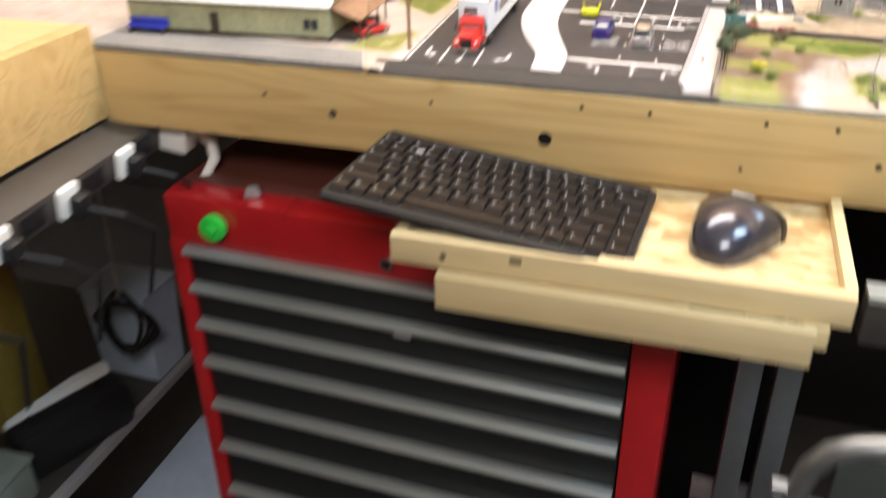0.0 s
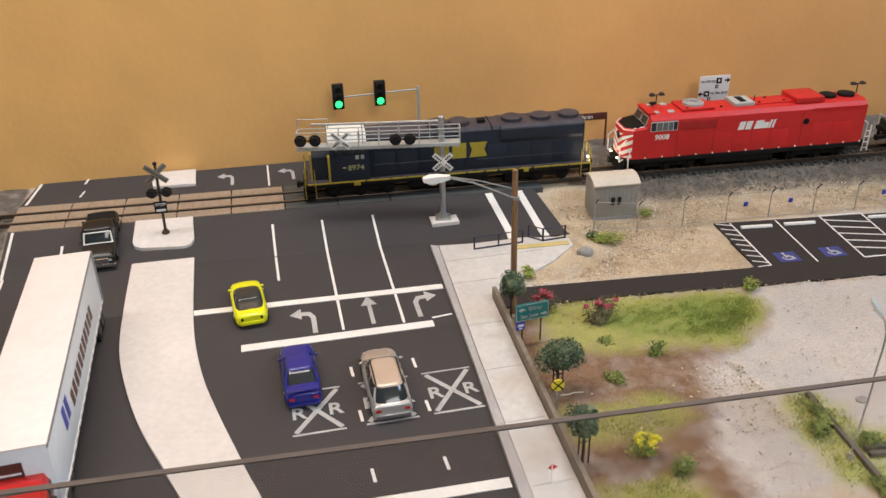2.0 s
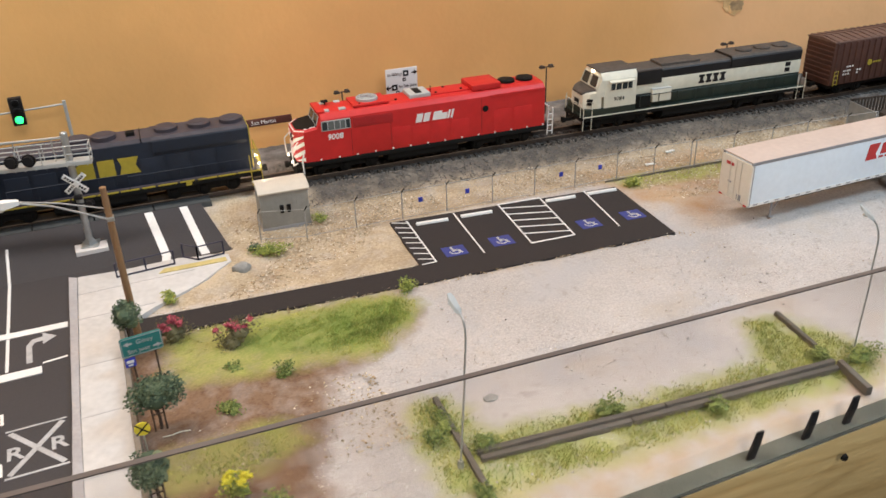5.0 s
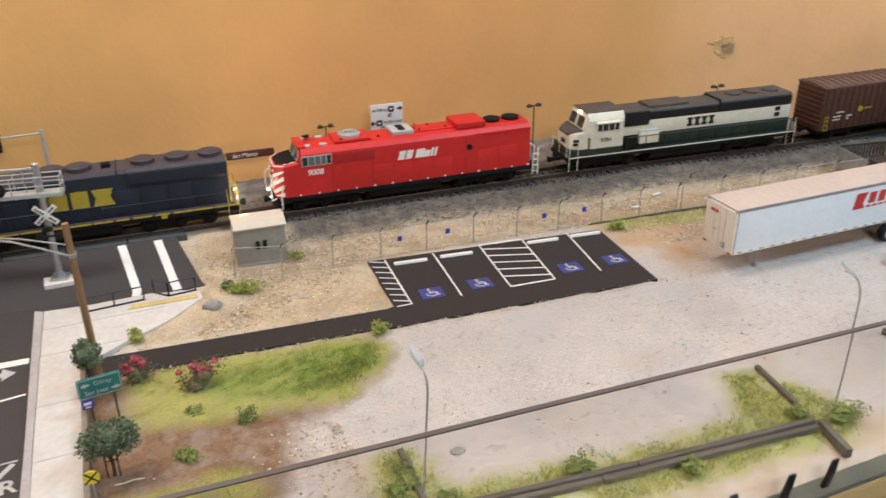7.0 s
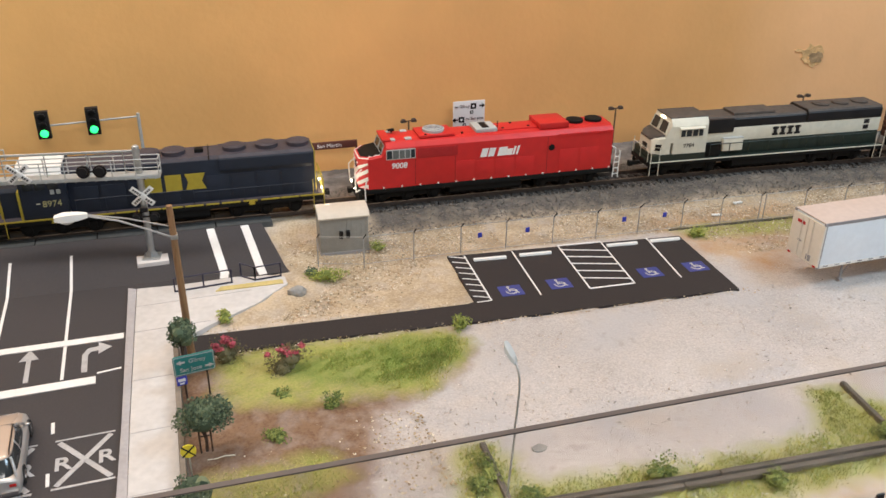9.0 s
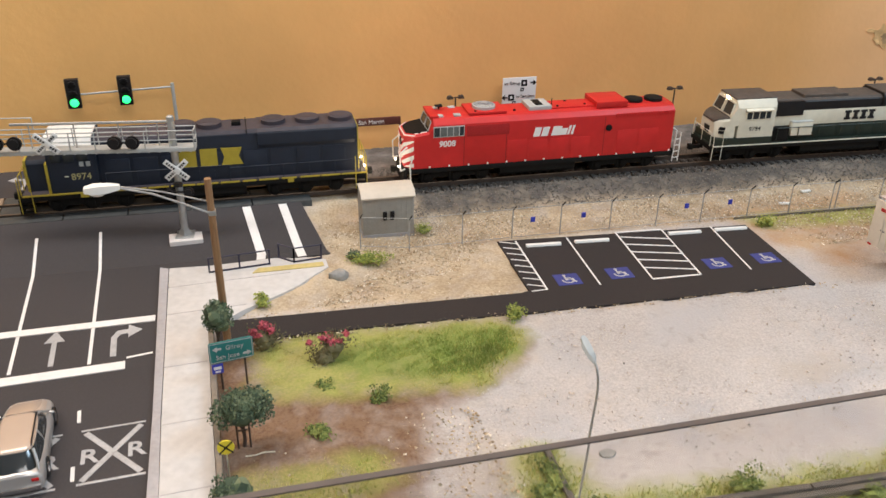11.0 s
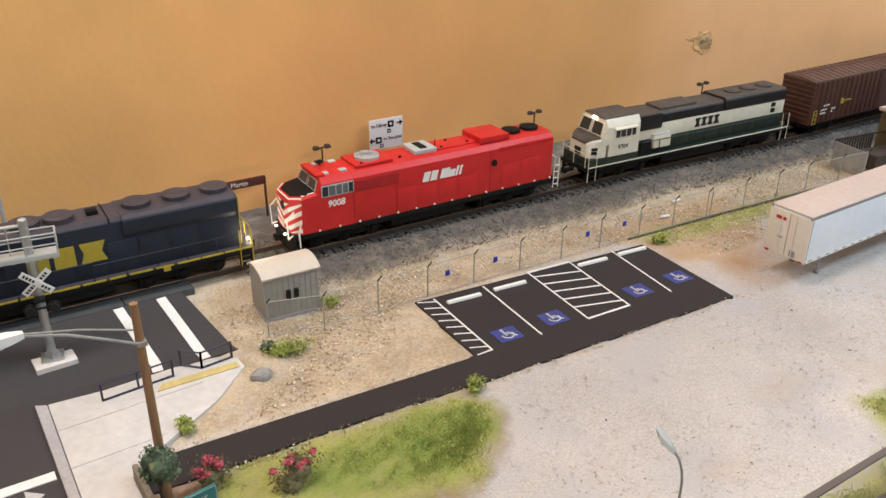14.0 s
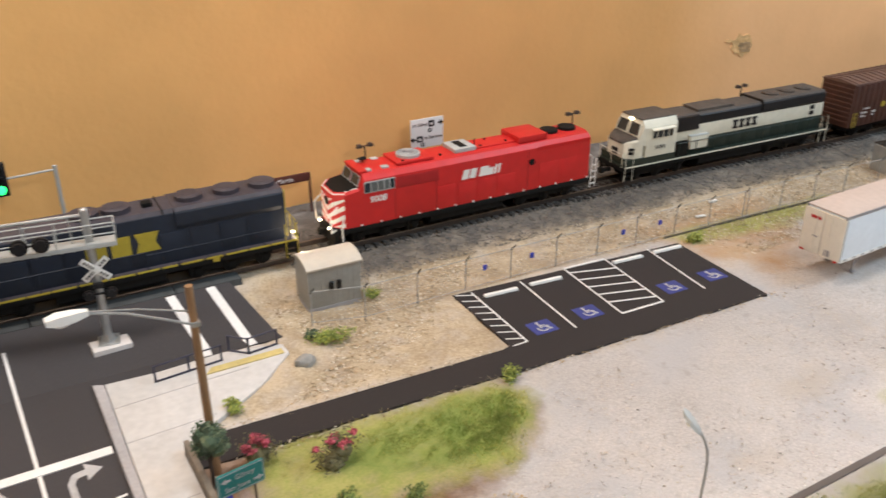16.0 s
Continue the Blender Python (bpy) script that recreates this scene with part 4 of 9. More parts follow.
# crossing panels between and beside the rails
i = 0
px0 = -0.155
while px0 < 0.235:
    px1 = px0 + 0.0392
    for a, b in ((-0.0205, -0.0098), (-0.0066, 0.0066), (0.0098, 0.0225)):
        g = bm_new()
        prism(g, [(px0 + 0.0004, ytrack(px0) + a), (px1 - 0.0004, ytrack(px1) + a), (px1 - 0.0004, ytrack(px1) + b), (px0 + 0.0004, ytrack(px0) + b)], "z", G0 - 0.004, RT - 0.0011, 0.0003)
        part("crossing_panel", g, PANEL if px0 < 0.03 else RUBP, track, k=1.0)
    px0 = px1


# ---- trains (millimetres, x along the train, -y the side towards the aisle, z from the rail) ----
WHEEL_ME = mesh_of("wheel", cyl(cyl(bm_new(), (0, -1.4, 0), (0, 1.4, 0), 5.6, 18), (0, -2.0, 0), (0, 2.0, 0), 1.6, 8), DARKU, MM)


def bogie(parent, x, axles, pitch):
    half = pitch * (axles - 1) / 2 + 6
    g = bm_new()
    for s in (-1, 1):
        prism(g, [(x - half, 8.5), (x - half + 5, 10.5), (x + half - 5, 10.5), (x + half, 8.5), (x + half - 3, 5.0), (x - half + 3, 5.0)], "y", s * 10.2, s * 12.2)
        for i in range(axles):
            cx = x - pitch * (axles - 1) / 2 + i * pitch
            box(g, (cx - 2.2, cx + 2.2), (min(s * 12.0, s * 13.4), max(s * 12.0, s * 13.4)), (3.8, 8.2), 0.4)
            cyl(g, (cx - 4.2, s * 12.4, 4.5), (cx - 4.2, s * 12.4, 10.0), 1.0, 8)
    box(g, (x - half + 4, x + half - 4), (-10, 10), (6, 10))
    t = part("bogie", g, DARKU, parent, "black sooty bogie")
    for i in range(axles):
        for s in (-1, 1):
            piece("wheel", WHEEL_ME, t, pose((x - pitch * (axles - 1) / 2 + i * pitch) * MM, s * 8.2 * MM, 5.6 * MM))
    return t


def handrail(parent, pts, r=0.32, every=17.0, foot=15.0, material=BLACK, name="handrail"):
    """A rail through pts with stanchions down to foot."""
    g = bm_new()
    tube(g, pts, r, 6)
    for a, b in zip(pts, pts[1:]):
        d = (Vector(b) - Vector(a))
        k = max(1, int(d.length / every))
        if abs(d.z) < d.length * 0.4:
            for i in range(k + 1):
                q = Vector(a) + d * (i / k)
                cyl(g, (q.x, q.y, foot), q, r, 6)
    return part(name, g, material, parent)


def steps(parent, x, y, z1=15.0, material=DARKU, rail=None):
    g = bm_new()
    s = -1 if y < 0 else 1
    for z in (3.0, 6.5, 10.0):
        box(g, (x - 3.2, x + 3.2), (min(y, y - s * 3.5), max(y, y - s * 3.5)), (z, z + 0.6))
    for dx in (-3.5, 3.5):
        box(g, (x + dx - 0.4, x + dx + 0.4), (min(y, y - s * 3.5), max(y, y - s * 3.5)), (2.6, z1))
    t = part("step_ladder", g, material, parent)
    if rail:
        g = bm_new()
        for dx in (-3.8, 3.8):
            tube(g, [(x + dx, y * 1.01, 3), (x + dx, y * 1.03, 18), (x + dx * 1.0, y * 1.0, 27)], 0.32, 6)
        part("grab_rail", g, rail, parent)
    return t


def fan(parent, x, z, r=7.2, material=NAVYR, y=0.0, spokes=False, tall=1.9):
    g = bm_new()
    cyl(g, (x, y, z - 0.5), (x, y, z + tall), r, 28)
    z += tall - 1.9
    cyl(g, (x, y, z + 1.9), (x, y, z + 2.2), r * 0.93, 28, r * 0.86)
    cyl(g, (x, y, z + 2.1), (x, y, z + 2.35), r * 0.74, 28, r * 0.70)
    t = part("radiator_fan", g, material, parent)
    if not spokes:
        g = cyl(bm_new(), (x, y, z + 2.1), (x, y, z + 2.5), r * 0.5, 20)
        part("fan_cap", g, material, t)
        return
    g = bm_new()
    for i in range(8):
        a = i * math.pi / 8
        box_r = Matrix.Rotation(a, 4, "Z")
        n0 = len(g.verts)
        box(g, (-r * 0.9, r * 0.9), (-0.22, 0.22), (z + 2.15, z + 2.6))
        g.verts.ensure_lookup_table()
        for v in g.verts[n0:]:
            v.co = box_r @ v.co + Vector((x, y, 0))
    part("fan_grille", g, GREYT, t)


def lettering(parent, body, size, x, y, z, material, shear=0.0, rx=90, bold=0.0):
    me_ = text_mesh("lettering", body, size, material, shear, 0.12, bold)
    return piece("lettering", me_, parent, pose(x * MM, y * MM, z * MM, rx, 0, 0))


def emblem(parent, shapes, y, material, name="emblem"):
    """Plain flat shapes in the colour of a company mark, given as polygons in x and z."""
    for pts in shapes:
        part(name, prism(bm_new(), pts, "y", y, y - 0.22), material, parent)


def blocks(x, z, w, h, n, slant=0.0, gap=0.25):
    """A row of n slanted bars that stands for a word."""
    u = w / n
    return [[(x + i * u, z), (x + (i + 1 - gap) * u, z), (x + (i + 1 - gap) * u + slant, z + h), (x + i * u + slant, z + h)] for i in range(n)]


def end_lamps(parent, x, z, y=3.0, lit=True, r=1.1):
    for s in (-1, 1):
        g = ball(bm_new(), (x, s * y, z), r, 2)
        part("headlight", g, GLOWW if lit else WINM, parent, "lit headlight" if lit else "")


def coupler(parent, x, d):
    g = bm_new()
    box(g, (min(x, x + d), max(x, x + d)), (-1.3, 1.3), (8.0, 11.0), 0.3)
    box(g, (x + d - 1.6, x + d + 1.6), (-2.2, 2.2), (7.4, 11.6), 0.5)
    part("coupler", g, DARKU, parent)


def underframe(parent, x0, x1, tank=(-30, 30), z=15.0, material=DARKU, w=16.5):
    part("frame", box(bm_new(), (x0, x1), (-w, w), (z - 4.0, z), 0.4), material, parent)
    g = prism(bm_new(), [(-14, 11), (-14.5, 6), (-11, 2.6), (11, 2.6), (14.5, 6), (14, 11)], "x", tank[0], tank[1], 0.6)
    part("fuel_tank", g, DARKU, parent)


# red cowl-bodied locomotive
def red_locomotive():
    t = thing("locomotive", "bright red cowl-bodied model diesel locomotive with white lettering", "locomotive", on_track(0.402, k=0.945))
    underframe(t, -105, 105, (-33, 27), 14.5)
    side, edge, top = 16.6, 46.5, 51.2
    prof = [(-side, 14.5), (side, 14.5), (side, edge), (13.2, 50.0), (9, top), (-9, top), (-13.2, 50.0), (-side, edge)]
    g = prism(bm_new(), prof, "x", -62.0, 104.0, 0.45)
    part("body", g, REDL, t)
    # cab with sloping windscreen
    def ring(x, zt):
        return [(x, -side, 14.5), (x, side, 14.5), (x, side, min(edge, zt)), (x, 13.2, min(50.2, zt + 0.2)), (x, 9, min(top + 0.3, zt + 0.4)), (x, -9, min(top + 0.3, zt + 0.4)), (x, -13.2, min(50.2, zt + 0.2)), (x, -side, min(edge, zt))]
    part("cab", loft(bm_new(), [ring(-61.9, 52), ring(-82.0, 52), ring(-84.5, 50.4), ring(-88.0, 40.5)]), REDL, t)
    part("roof_brow", box(bm_new(), (-86.4, -80.0), (-12.6, 12.6), (50.5, 52.2), 0.4), REDL, t)
    plan = [(-87.9, side), (-99.0, 16.2), (-105.2, 10.0)]

    def nose_z(x):
        return 39.3 + (x + 105.2) * 0.14

    def nose_ring(cut, drop):
        half = [(x + cut * (x < -95), w - cut, drop if drop > 0 else nose_z(x) + drop) for x, w in plan]
        return [(x, -w, z) for x, w, z in half] + [(x, w, z) for x, w, z in half[::-1]]
    nose = part("nose", loft(bm_new(), [nose_ring(0, 14.5), nose_ring(0, -1.6), nose_ring(1.2, -0.001)]), REDL, t)
    part("nose_top", loft(bm_new(), [[(x, y, z + dz) for x, y, z in nose_ring(2.0, -0.001)] for dz in (-0.3, 0.35)]), DARKU, nose, "black anti-glare panel")
    trim = [(x, y, z + 0.2) for x, y, z in nose_ring(0.6, -0.9)][1:5]
    part("nose_trim", tube(bm_new(), trim, 0.5, 6), WHITEM, nose, "white edge of the nose")
    part("headlight", cyl(bm_new(), (-104.8, 0, 31.5), (-106.0, 0, 31.5), 3.0, 18), BLACK, nose, "black headlight housing")
    part("grab_iron", tube(bm_new(), [(-98.0, -13.8, 38.4), (-97.5, -13.8, 40.6), (-94.5, -14.2, 40.2), (-92.5, -14.4, 41.4), (-89.6, -14.6, 41.6), (-89.4, -14.6, 40.0)], 0.4, 6), WHITEM, nose)
    for s in (-1, 1):
        for k in range(5):
            z0 = 10.6 + k * 6.4
            quad = [(min(max(z, 15.0), 36.2), f) for z, f in ((z0, 0.0), (z0 + 3.2, 0.0), (z0 + 8.2, 1.0), (z0 + 5.0, 1.0))]
            if max(z for z, f in quad) - min(z for z, f in quad) > 1.0:
                rings_ = [[(-105.2 + 6.2 * f - lift * 0.7, s * (10.0 + 6.2 * f + lift * 0.7), z) for z, f in quad] for lift in (-0.2, 0.25)]
                part("nose_stripe", loft(bm_new(), rings_), WHITEM, nose)
            zz = [(s * 0.4, z0 - 6.0), (s * 0.4, z0 - 2.8), (s * 10.0, z0 + 3.2), (s * 10.0, z0)]
            zz = [(y, min(max(z, 15.0), 35.4)) for y, z in zz]
            if max(z for y, z in zz) - min(z for y, z in zz) > 1.0:
                part("nose_stripe", prism(bm_new(), zz, "x", -105.5, -104.8), WHITEM, nose)
    for y0, y1 in ((-13.4, -1.2), (1.2, 13.4)):
        pane = [(-87.5, y0, 41.9), (-87.5, y1, 41.9), (-85.2, y1 * 0.94, 48.4), (-85.2, y0 * 0.94, 48.4)]
        g = loft(bm_new(), [[(x - 0.45, y, z) for x, y, z in pane], [(x + 1.2, y, z) for x, y, z in pane]])
        part("windscreen", g, WINM, t, "dark windscreen pane")
        edge_ = [(x - 0.5, y, z) for x, y, z in pane]
        part("windscreen_frame", tube(bm_new(), edge_ + edge_[:1], 0.3, 6), GREYP, t)
    fr = bm_new()
    box(fr, (-84.8, -61.8), (-17.0, -16.4), (37.5, 45.6), 0.3)
    wf = part("window_frame", fr, GREYP, t, "grey side window frame")
    for x0, x1 in ((-84.2, -80.2), (-79.5, -75.0), (-74.3, -70.4), (-69.7, -66.2), (-65.4, -62.4)):
        part("pane", box(bm_new(), (x0, x1), (-17.15, -16.6), (38.3, 44.9)), WINM if x0 < -80 or x0 > -66 else WINL, wf)
    # roof gear
    for x in (-79.0, -66.0):
        part("roof_vent", box(bm_new(), (x - 2.6, x + 2.6), (-11.5, -7.0), (50.4, 51.9), 0.3), GREYP, t)
        part("roof_vent", box(bm_new(), (x - 2.6, x + 2.6), (6.0, 10.5), (50.6, 52.1), 0.3), GREYP, t)
    part("fan_deck", box(bm_new(), (-57.5, -29.0), (-11.5, 11.5), (51.0, 52.9), 0.4), REDL, t)
    fan(t, -43.5, 53.0, 8.6, GREYP, spokes=True)
    part("exhaust_frame", box(bm_new(), (-11.0, 6.5), (-9.5, 9.5), (51.0, 54.0), 0.4), GREYP, t, "pale grey roof frame")
    part("exhaust_slot", box(bm_new(), (-5.0, 0.5), (-6.5, 6.5), (53.6, 54.5), 0.2), DARKU, t)
    part("roof_box", box(bm_new(), (41.0, 66.0), (-12.5, 12.5), (50.9, 55.4), 0.5), REDL, t)
    part("roof_deck", box(bm_new(), (7.0, 41.0), (-8.5, 8.5), (51.0, 52.2), 0.3), REDL, t)
    for x in (76.0, 92.5):
        fan(t, x, 51.4, 7.0, DARKU)
    for i in range(22):
        part("louvre", box(bm_new(), (55.5 + i * 2.2, 56.6 + i * 2.2), (-17.05, -15.6), (44.2, 47.2)), REDL, t)
    # seams, hatches and the round side opening
    for x in (-62.0, -30.0, 47.0):
        part("seam", box(bm_new(), (x, x + 0.35), (-16.72, -16.5), (15.5, 45.5)), REDD, t)
    part("hatch", box(bm_new(), (-29.0, -14.0), (-16.85, -16.4), (16.5, 32.0), 0.1), REDL, t)
    part("side_grille", box(bm_new(), (-60.0, -28.0), (-16.9, -16.4), (37.0, 45.0), 0.1), REDG, t, "darker red side grille")
    for i in range(14):
        part("grille_slat", box(bm_new(), (-59.0 + i * 2.2, -58.0 + i * 2.2), (-17.05, -16.8), (37.8, 44.2)), REDG, t)
    for x0, x1, z0, z1 in ((-12.0, 2.0, 17.0, 31.0), (4.0, 19.0, 17.0, 31.0), (21.0, 36.0, 17.0, 31.0), (58.0, 74.0, 17.0, 34.0), (76.0, 92.0, 17.0, 34.0)):
        part("hatch", box(bm_new(), (x0, x1), (-16.78, -16.4), (z0, z1), 0.1), REDL, t)
    for x, y, z in ((-52.0, -9.0, 53.2), (-22.0, -7.5, 52.0), (12.0, -6.0, 52.6), (22.0, 5.0, 52.6), (34.0, -5.0, 52.6)):
        part("roof_fitting", box(bm_new(), (x - 0.8, x + 0.8), (y - 0.8, y + 0.8), (z - 2.0, z + 0.4), 0.2), DARKU, t)
    part("roof_antenna", cyl(bm_new(), (8.5, -3.0, 51.0), (8.5, -3.0, 57.5), 0.35, 6), DARKU, t)
    part("porthole", cyl(bm_new(), (50.5, -16.3, 36.6), (50.5, -17.2, 36.6), 2.5, 18), DARKU, t, "round black side opening")
    for i in range(15):
        part("sill_marker", box(bm_new(), (-102.5 + i * 14.6, -101.3 + i * 14.6), (-17.2, -16.4), (14.7, 15.9)), WHITEM, t)
    emblem(t, blocks(-9.5, 33.4, 12.5, 7.0, 2, 1.8, 0.18) + blocks(4.6, 33.4, 8.6, 7.0, 1, 1.8, 0.2) + blocks(11.6, 33.4, 6.2, 5.2, 1, 1.3, 0.2) + blocks(17.2, 33.4, 5.8, 7.0, 2, 1.8, 0.4), -16.55, WHITEM, "company_mark")
    lettering(t, "9008", 6.2, -74.6, -16.7, 32.2, WHITEM, shear=0.12, bold=0.14)
    bogie(t, -67.0, 3, 21.0)
    bogie(t, 67.0, 3, 21.0)
    for x, d_ in ((-104, -7.5), (104, 7.5)):
        coupler(t, x, d_)
    part("pilot", prism(bm_new(), [(-106.5, -14.5), (-106.5, 14.5), (-104, 16), (-104, -16)], "z", 2.2, 13.5, 0.3), DARKU, t)
    part("tail_pilot", box(bm_new(), (104.2, 108.5), (-15, 15), (9.5, 14.5), 0.3), DARKU, t)
    for s in (-1, 1):
        g = bm_new()
        tube(g, [(-105, s * 13.5, 14), (-108.5, s * 14.5, 13), (-109, s * 14.5, 26), (-103.5, s * 14.2, 31)], 0.5, 6)
        tube(g, [(-101.5, s * 16.9, 6), (-102, s * 17.2, 16), (-100, s * 16.8, 24)], 0.5, 6)
        part("grab_rail", g, WHITEM, t)
        g = bm_new()
        tube(g, [(107.5, s * 14.8, 5), (108.3, s * 15.0, 30), (104.2, s * 15.0, 33)], 0.55, 6)
        tube(g, [(112.3, s * 14.8, 5), (112.3, s * 15.0, 28)], 0.55, 6)
        for z in (8, 13, 18, 23):
            tube(g, [(108.0, s * 14.9, z), (112.3, s * 14.9, z)], 0.45, 6)
        part("end_ladder", g, WHITEM, t)
    for s in (-1, 1):
        part("ditch_light", ball(bm_new(), (-108.2, s * 8.0, 14.0), 0.75, 2), GLOWW, t, "lit ditch light")
    g = bm_new()
    tube(g, [(-76, 5, 51), (-76, 5, 54)], 0.5, 6)
    for dy in (-1.6, 0, 1.6):
        cyl(g, (-79, 5 + dy, 54.2), (-74, 5 + dy, 54.2), 0.45, 8, 0.9)
    part("horn", g, DARKU, t)
    return t


# navy hood locomotive
def blue_locomotive():
    t = thing("locomotive", "navy blue hood-type model diesel locomotive with yellow lettering", "locomotive", on_track(0.1670, k=0.972))
    part("frame", box(bm_new(), (-112, 112), (-16.5, 16.5), (11.0, 14.4), 0.4), DARKU, t)
    g = prism(bm_new(), [(-14, 11), (-14.5, 6), (-11, 2.6), (11, 2.6), (14.5, 6), (14, 11)], "x", -32, 30, 0.6)
    part("fuel_tank", g, DARKU, t)
    for x0, x1 in ((-110, -66), (-65, -47), (-46, -34), (-33, -20), (-18.5, -3), (-2, 12), (13.5, 26), (28, 37), (39, 52), (54, 64), (66.5, 80), (81, 94), (95, 112)):
        part("walkway_edge", box(bm_new(), (x0, x1), (-17.0, -16.3), (14.4, 15.4)), YELM, t, "yellow walkway edge")
    part("walkway", box(bm_new(), (-110, 112), (-16.3, 16.3), (14.3, 15.6)), NAVYR, t)
    hood = part("long_hood", prism(bm_new(), [(-12.6, 15.5), (12.6, 15.5), (12.6, 46.5), (11.2, 48.6), (-11.2, 48.6), (-12.6, 46.5)], "x", -62, 107, 0.35), NAVY, t)
    part("hood_roof", prism(bm_new(), [(-12.4, 47.0), (12.4, 47.0), (11.0, 49.4), (-11.0, 49.4)], "x", -62, 106.5), NAVYR, t, "greyish purple weathered roof")
    part("radiator_flare", prism(bm_new(), [(-12.6, 36), (-14.2, 39), (-14.2, 46.6), (-12.4, 49.0), (12.4, 49.0), (14.2, 46.6), (14.2, 39), (12.6, 36)], "x", 40, 105, 0.3), NAVY, t)
    part("flare_roof", prism(bm_new(), [(-13.8, 47.6), (-12.0, 49.7), (12.0, 49.7), (13.8, 47.6)], "x", 40.2, 104.8), NAVYR, t)
    for x in (-8.0, 9.5, 51.5, 74.5, 97.0):
        fan(t, x, 49.4, 8.2, NAVYR, tall=3.0)
    part("exhaust", box(bm_new(), (24, 30), (-3, 3), (49.0, 52.0), 0.3), DARKU, t)
    part("roof_seam", box(bm_new(), (33.0, 33.6), (-12.7, 12.7), (46.5, 49.9)), DARKU, t)
    cab = part("cab", prism(bm_new(), [(-16.4, 15.5), (16.4, 15.5), (16.4, 45.5), (13.0, 50.6), (-13.0, 50.6), (-16.4, 45.5)], "x", -92, -62.2, 0.4), NAVY, t)
    part("cab_roof", prism(bm_new(), [(-16.2, 46.6), (16.2, 46.6), (13.0, 51.6), (-13.0, 51.6)], "x", -92.6, -63.5, 0.3), WHITEM, cab, "bright white cab roof")
    for x0, x1 in ((-89, -83), (-81.5, -75), (-73.5, -67)):
        part("cab_window", box(bm_new(), (x0, x1), (-16.75, -16.2), (36.5, 44.0), 0.2), WINM, cab)
    nose = part("nose", prism(bm_new(), [(-10.5, 15.5), (10.5, 15.5), (10.5, 34), (8.5, 36.5), (-8.5, 36.5), (-10.5, 34)], "x", -106, -91.8, 0.5), NAVY, t)
    part("nose_band", box(bm_new(), (-107.0, -105.6), (-11.0, 11.0), (15.6, 37.0), 0.3), YELM, nose, "yellow nose end")
    part("side_band", box(bm_new(), (-93.6, -91.9), (-16.6, -10.8), (15.6, 36.0), 0.2), YELM, cab, "yellow cab edge")
    for i in range(9):
        part("hood_door", box(bm_new(), (-58 + i * 17.6, -42.5 + i * 17.6), (-12.95, -12.5), (17.5, 35.0), 0.12), NAVY, t)
    part("end_panel", box(bm_new(), (106.8, 107.9), (-11.5, 11.5), (16, 47.5), 0.3), YELM, t, "dull yellow end panel")
    handrail(t, [(-58, -16.4, 27), (20, -16.4, 27), (20.2, -16.4, 25), (108, -16.4, 25)], 0.3, 16.5, 15.4, NAVY)
    handrail(t, [(-58, 16.4, 27), (108, 16.4, 27)], 0.3, 16.5, 15.4, NAVY)
    handrail(t, [(-111, -14, 28), (-111, 14, 28)], 0.35, 9, 14.5, YELM)
    handrail(t, [(112, -14, 28), (112, 14, 28)], 0.35, 9, 14.5, YELM)
    for x, y in ((-108, -16.4), (108.5, -16.4), (-108, 16.4), (108.5, 16.4)):
        steps(t, x, y, 15.0, DARKU, YELM)
    emblem(t, [[(-12, 26.0), (-0.5, 26.0), (-0.5, 38.0), (-9, 38.0), (-12, 35.5)], [(2.0, 26.0), (13.0, 26.0), (13.0, 38.0), (2.0, 38.0)], [(15.5, 26.0), (29.5, 26.0), (27.0, 32), (29.5, 38.0), (15.5, 38.0), (17.5, 32)]], -13.0, YELM, "company_mark")
    lettering(t, "8974", 6.2, -72.5, -16.5, 26.0, NUMY)
    part("lettering_bar", box(bm_new(), (-82.5, -80.2), (-16.75, -16.4), (26.4, 27.0)), CREAM, t)
    emblem(t, blocks(-72.5, 33.0, 8.0, 3.2, 2, 0, 0.35), -16.4, GREYP, "lettering_bar")
    part("sill_tag", box(bm_new(), (-75, -70), (-17.2, -16.6), (11.8, 14.2)), YELM, t)
    part("sill_tag", box(bm_new(), (58, 62), (-17.2, -16.6), (11.8, 14.2)), YELM, t)
    bogie(t, -70.0, 3, 21.0)
    bogie(t, 70.0, 3, 21.0)
    for x, d_ in ((-112, -5), (112, 5)):
        coupler(t, x, d_)
    part("plough", prism(bm_new(), [(-113.5, -15), (-113.5, 15), (-111.5, 16), (-111.5, -16)], "z", 2.2, 12.0, 0.3), DARKU, t)
    end_lamps(t, 107.9, 43.0, 1.6, True, 0.9)
    part("ditch_light", ball(bm_new(), (112.3, -8.5, 17.0), 0.8, 2), GLOWW, t, "lit ditch light")
    part("ditch_light", ball(bm_new(), (112.3, 8.5, 17.0), 0.8, 2), GLOWW, t, "lit ditch light")
    return t


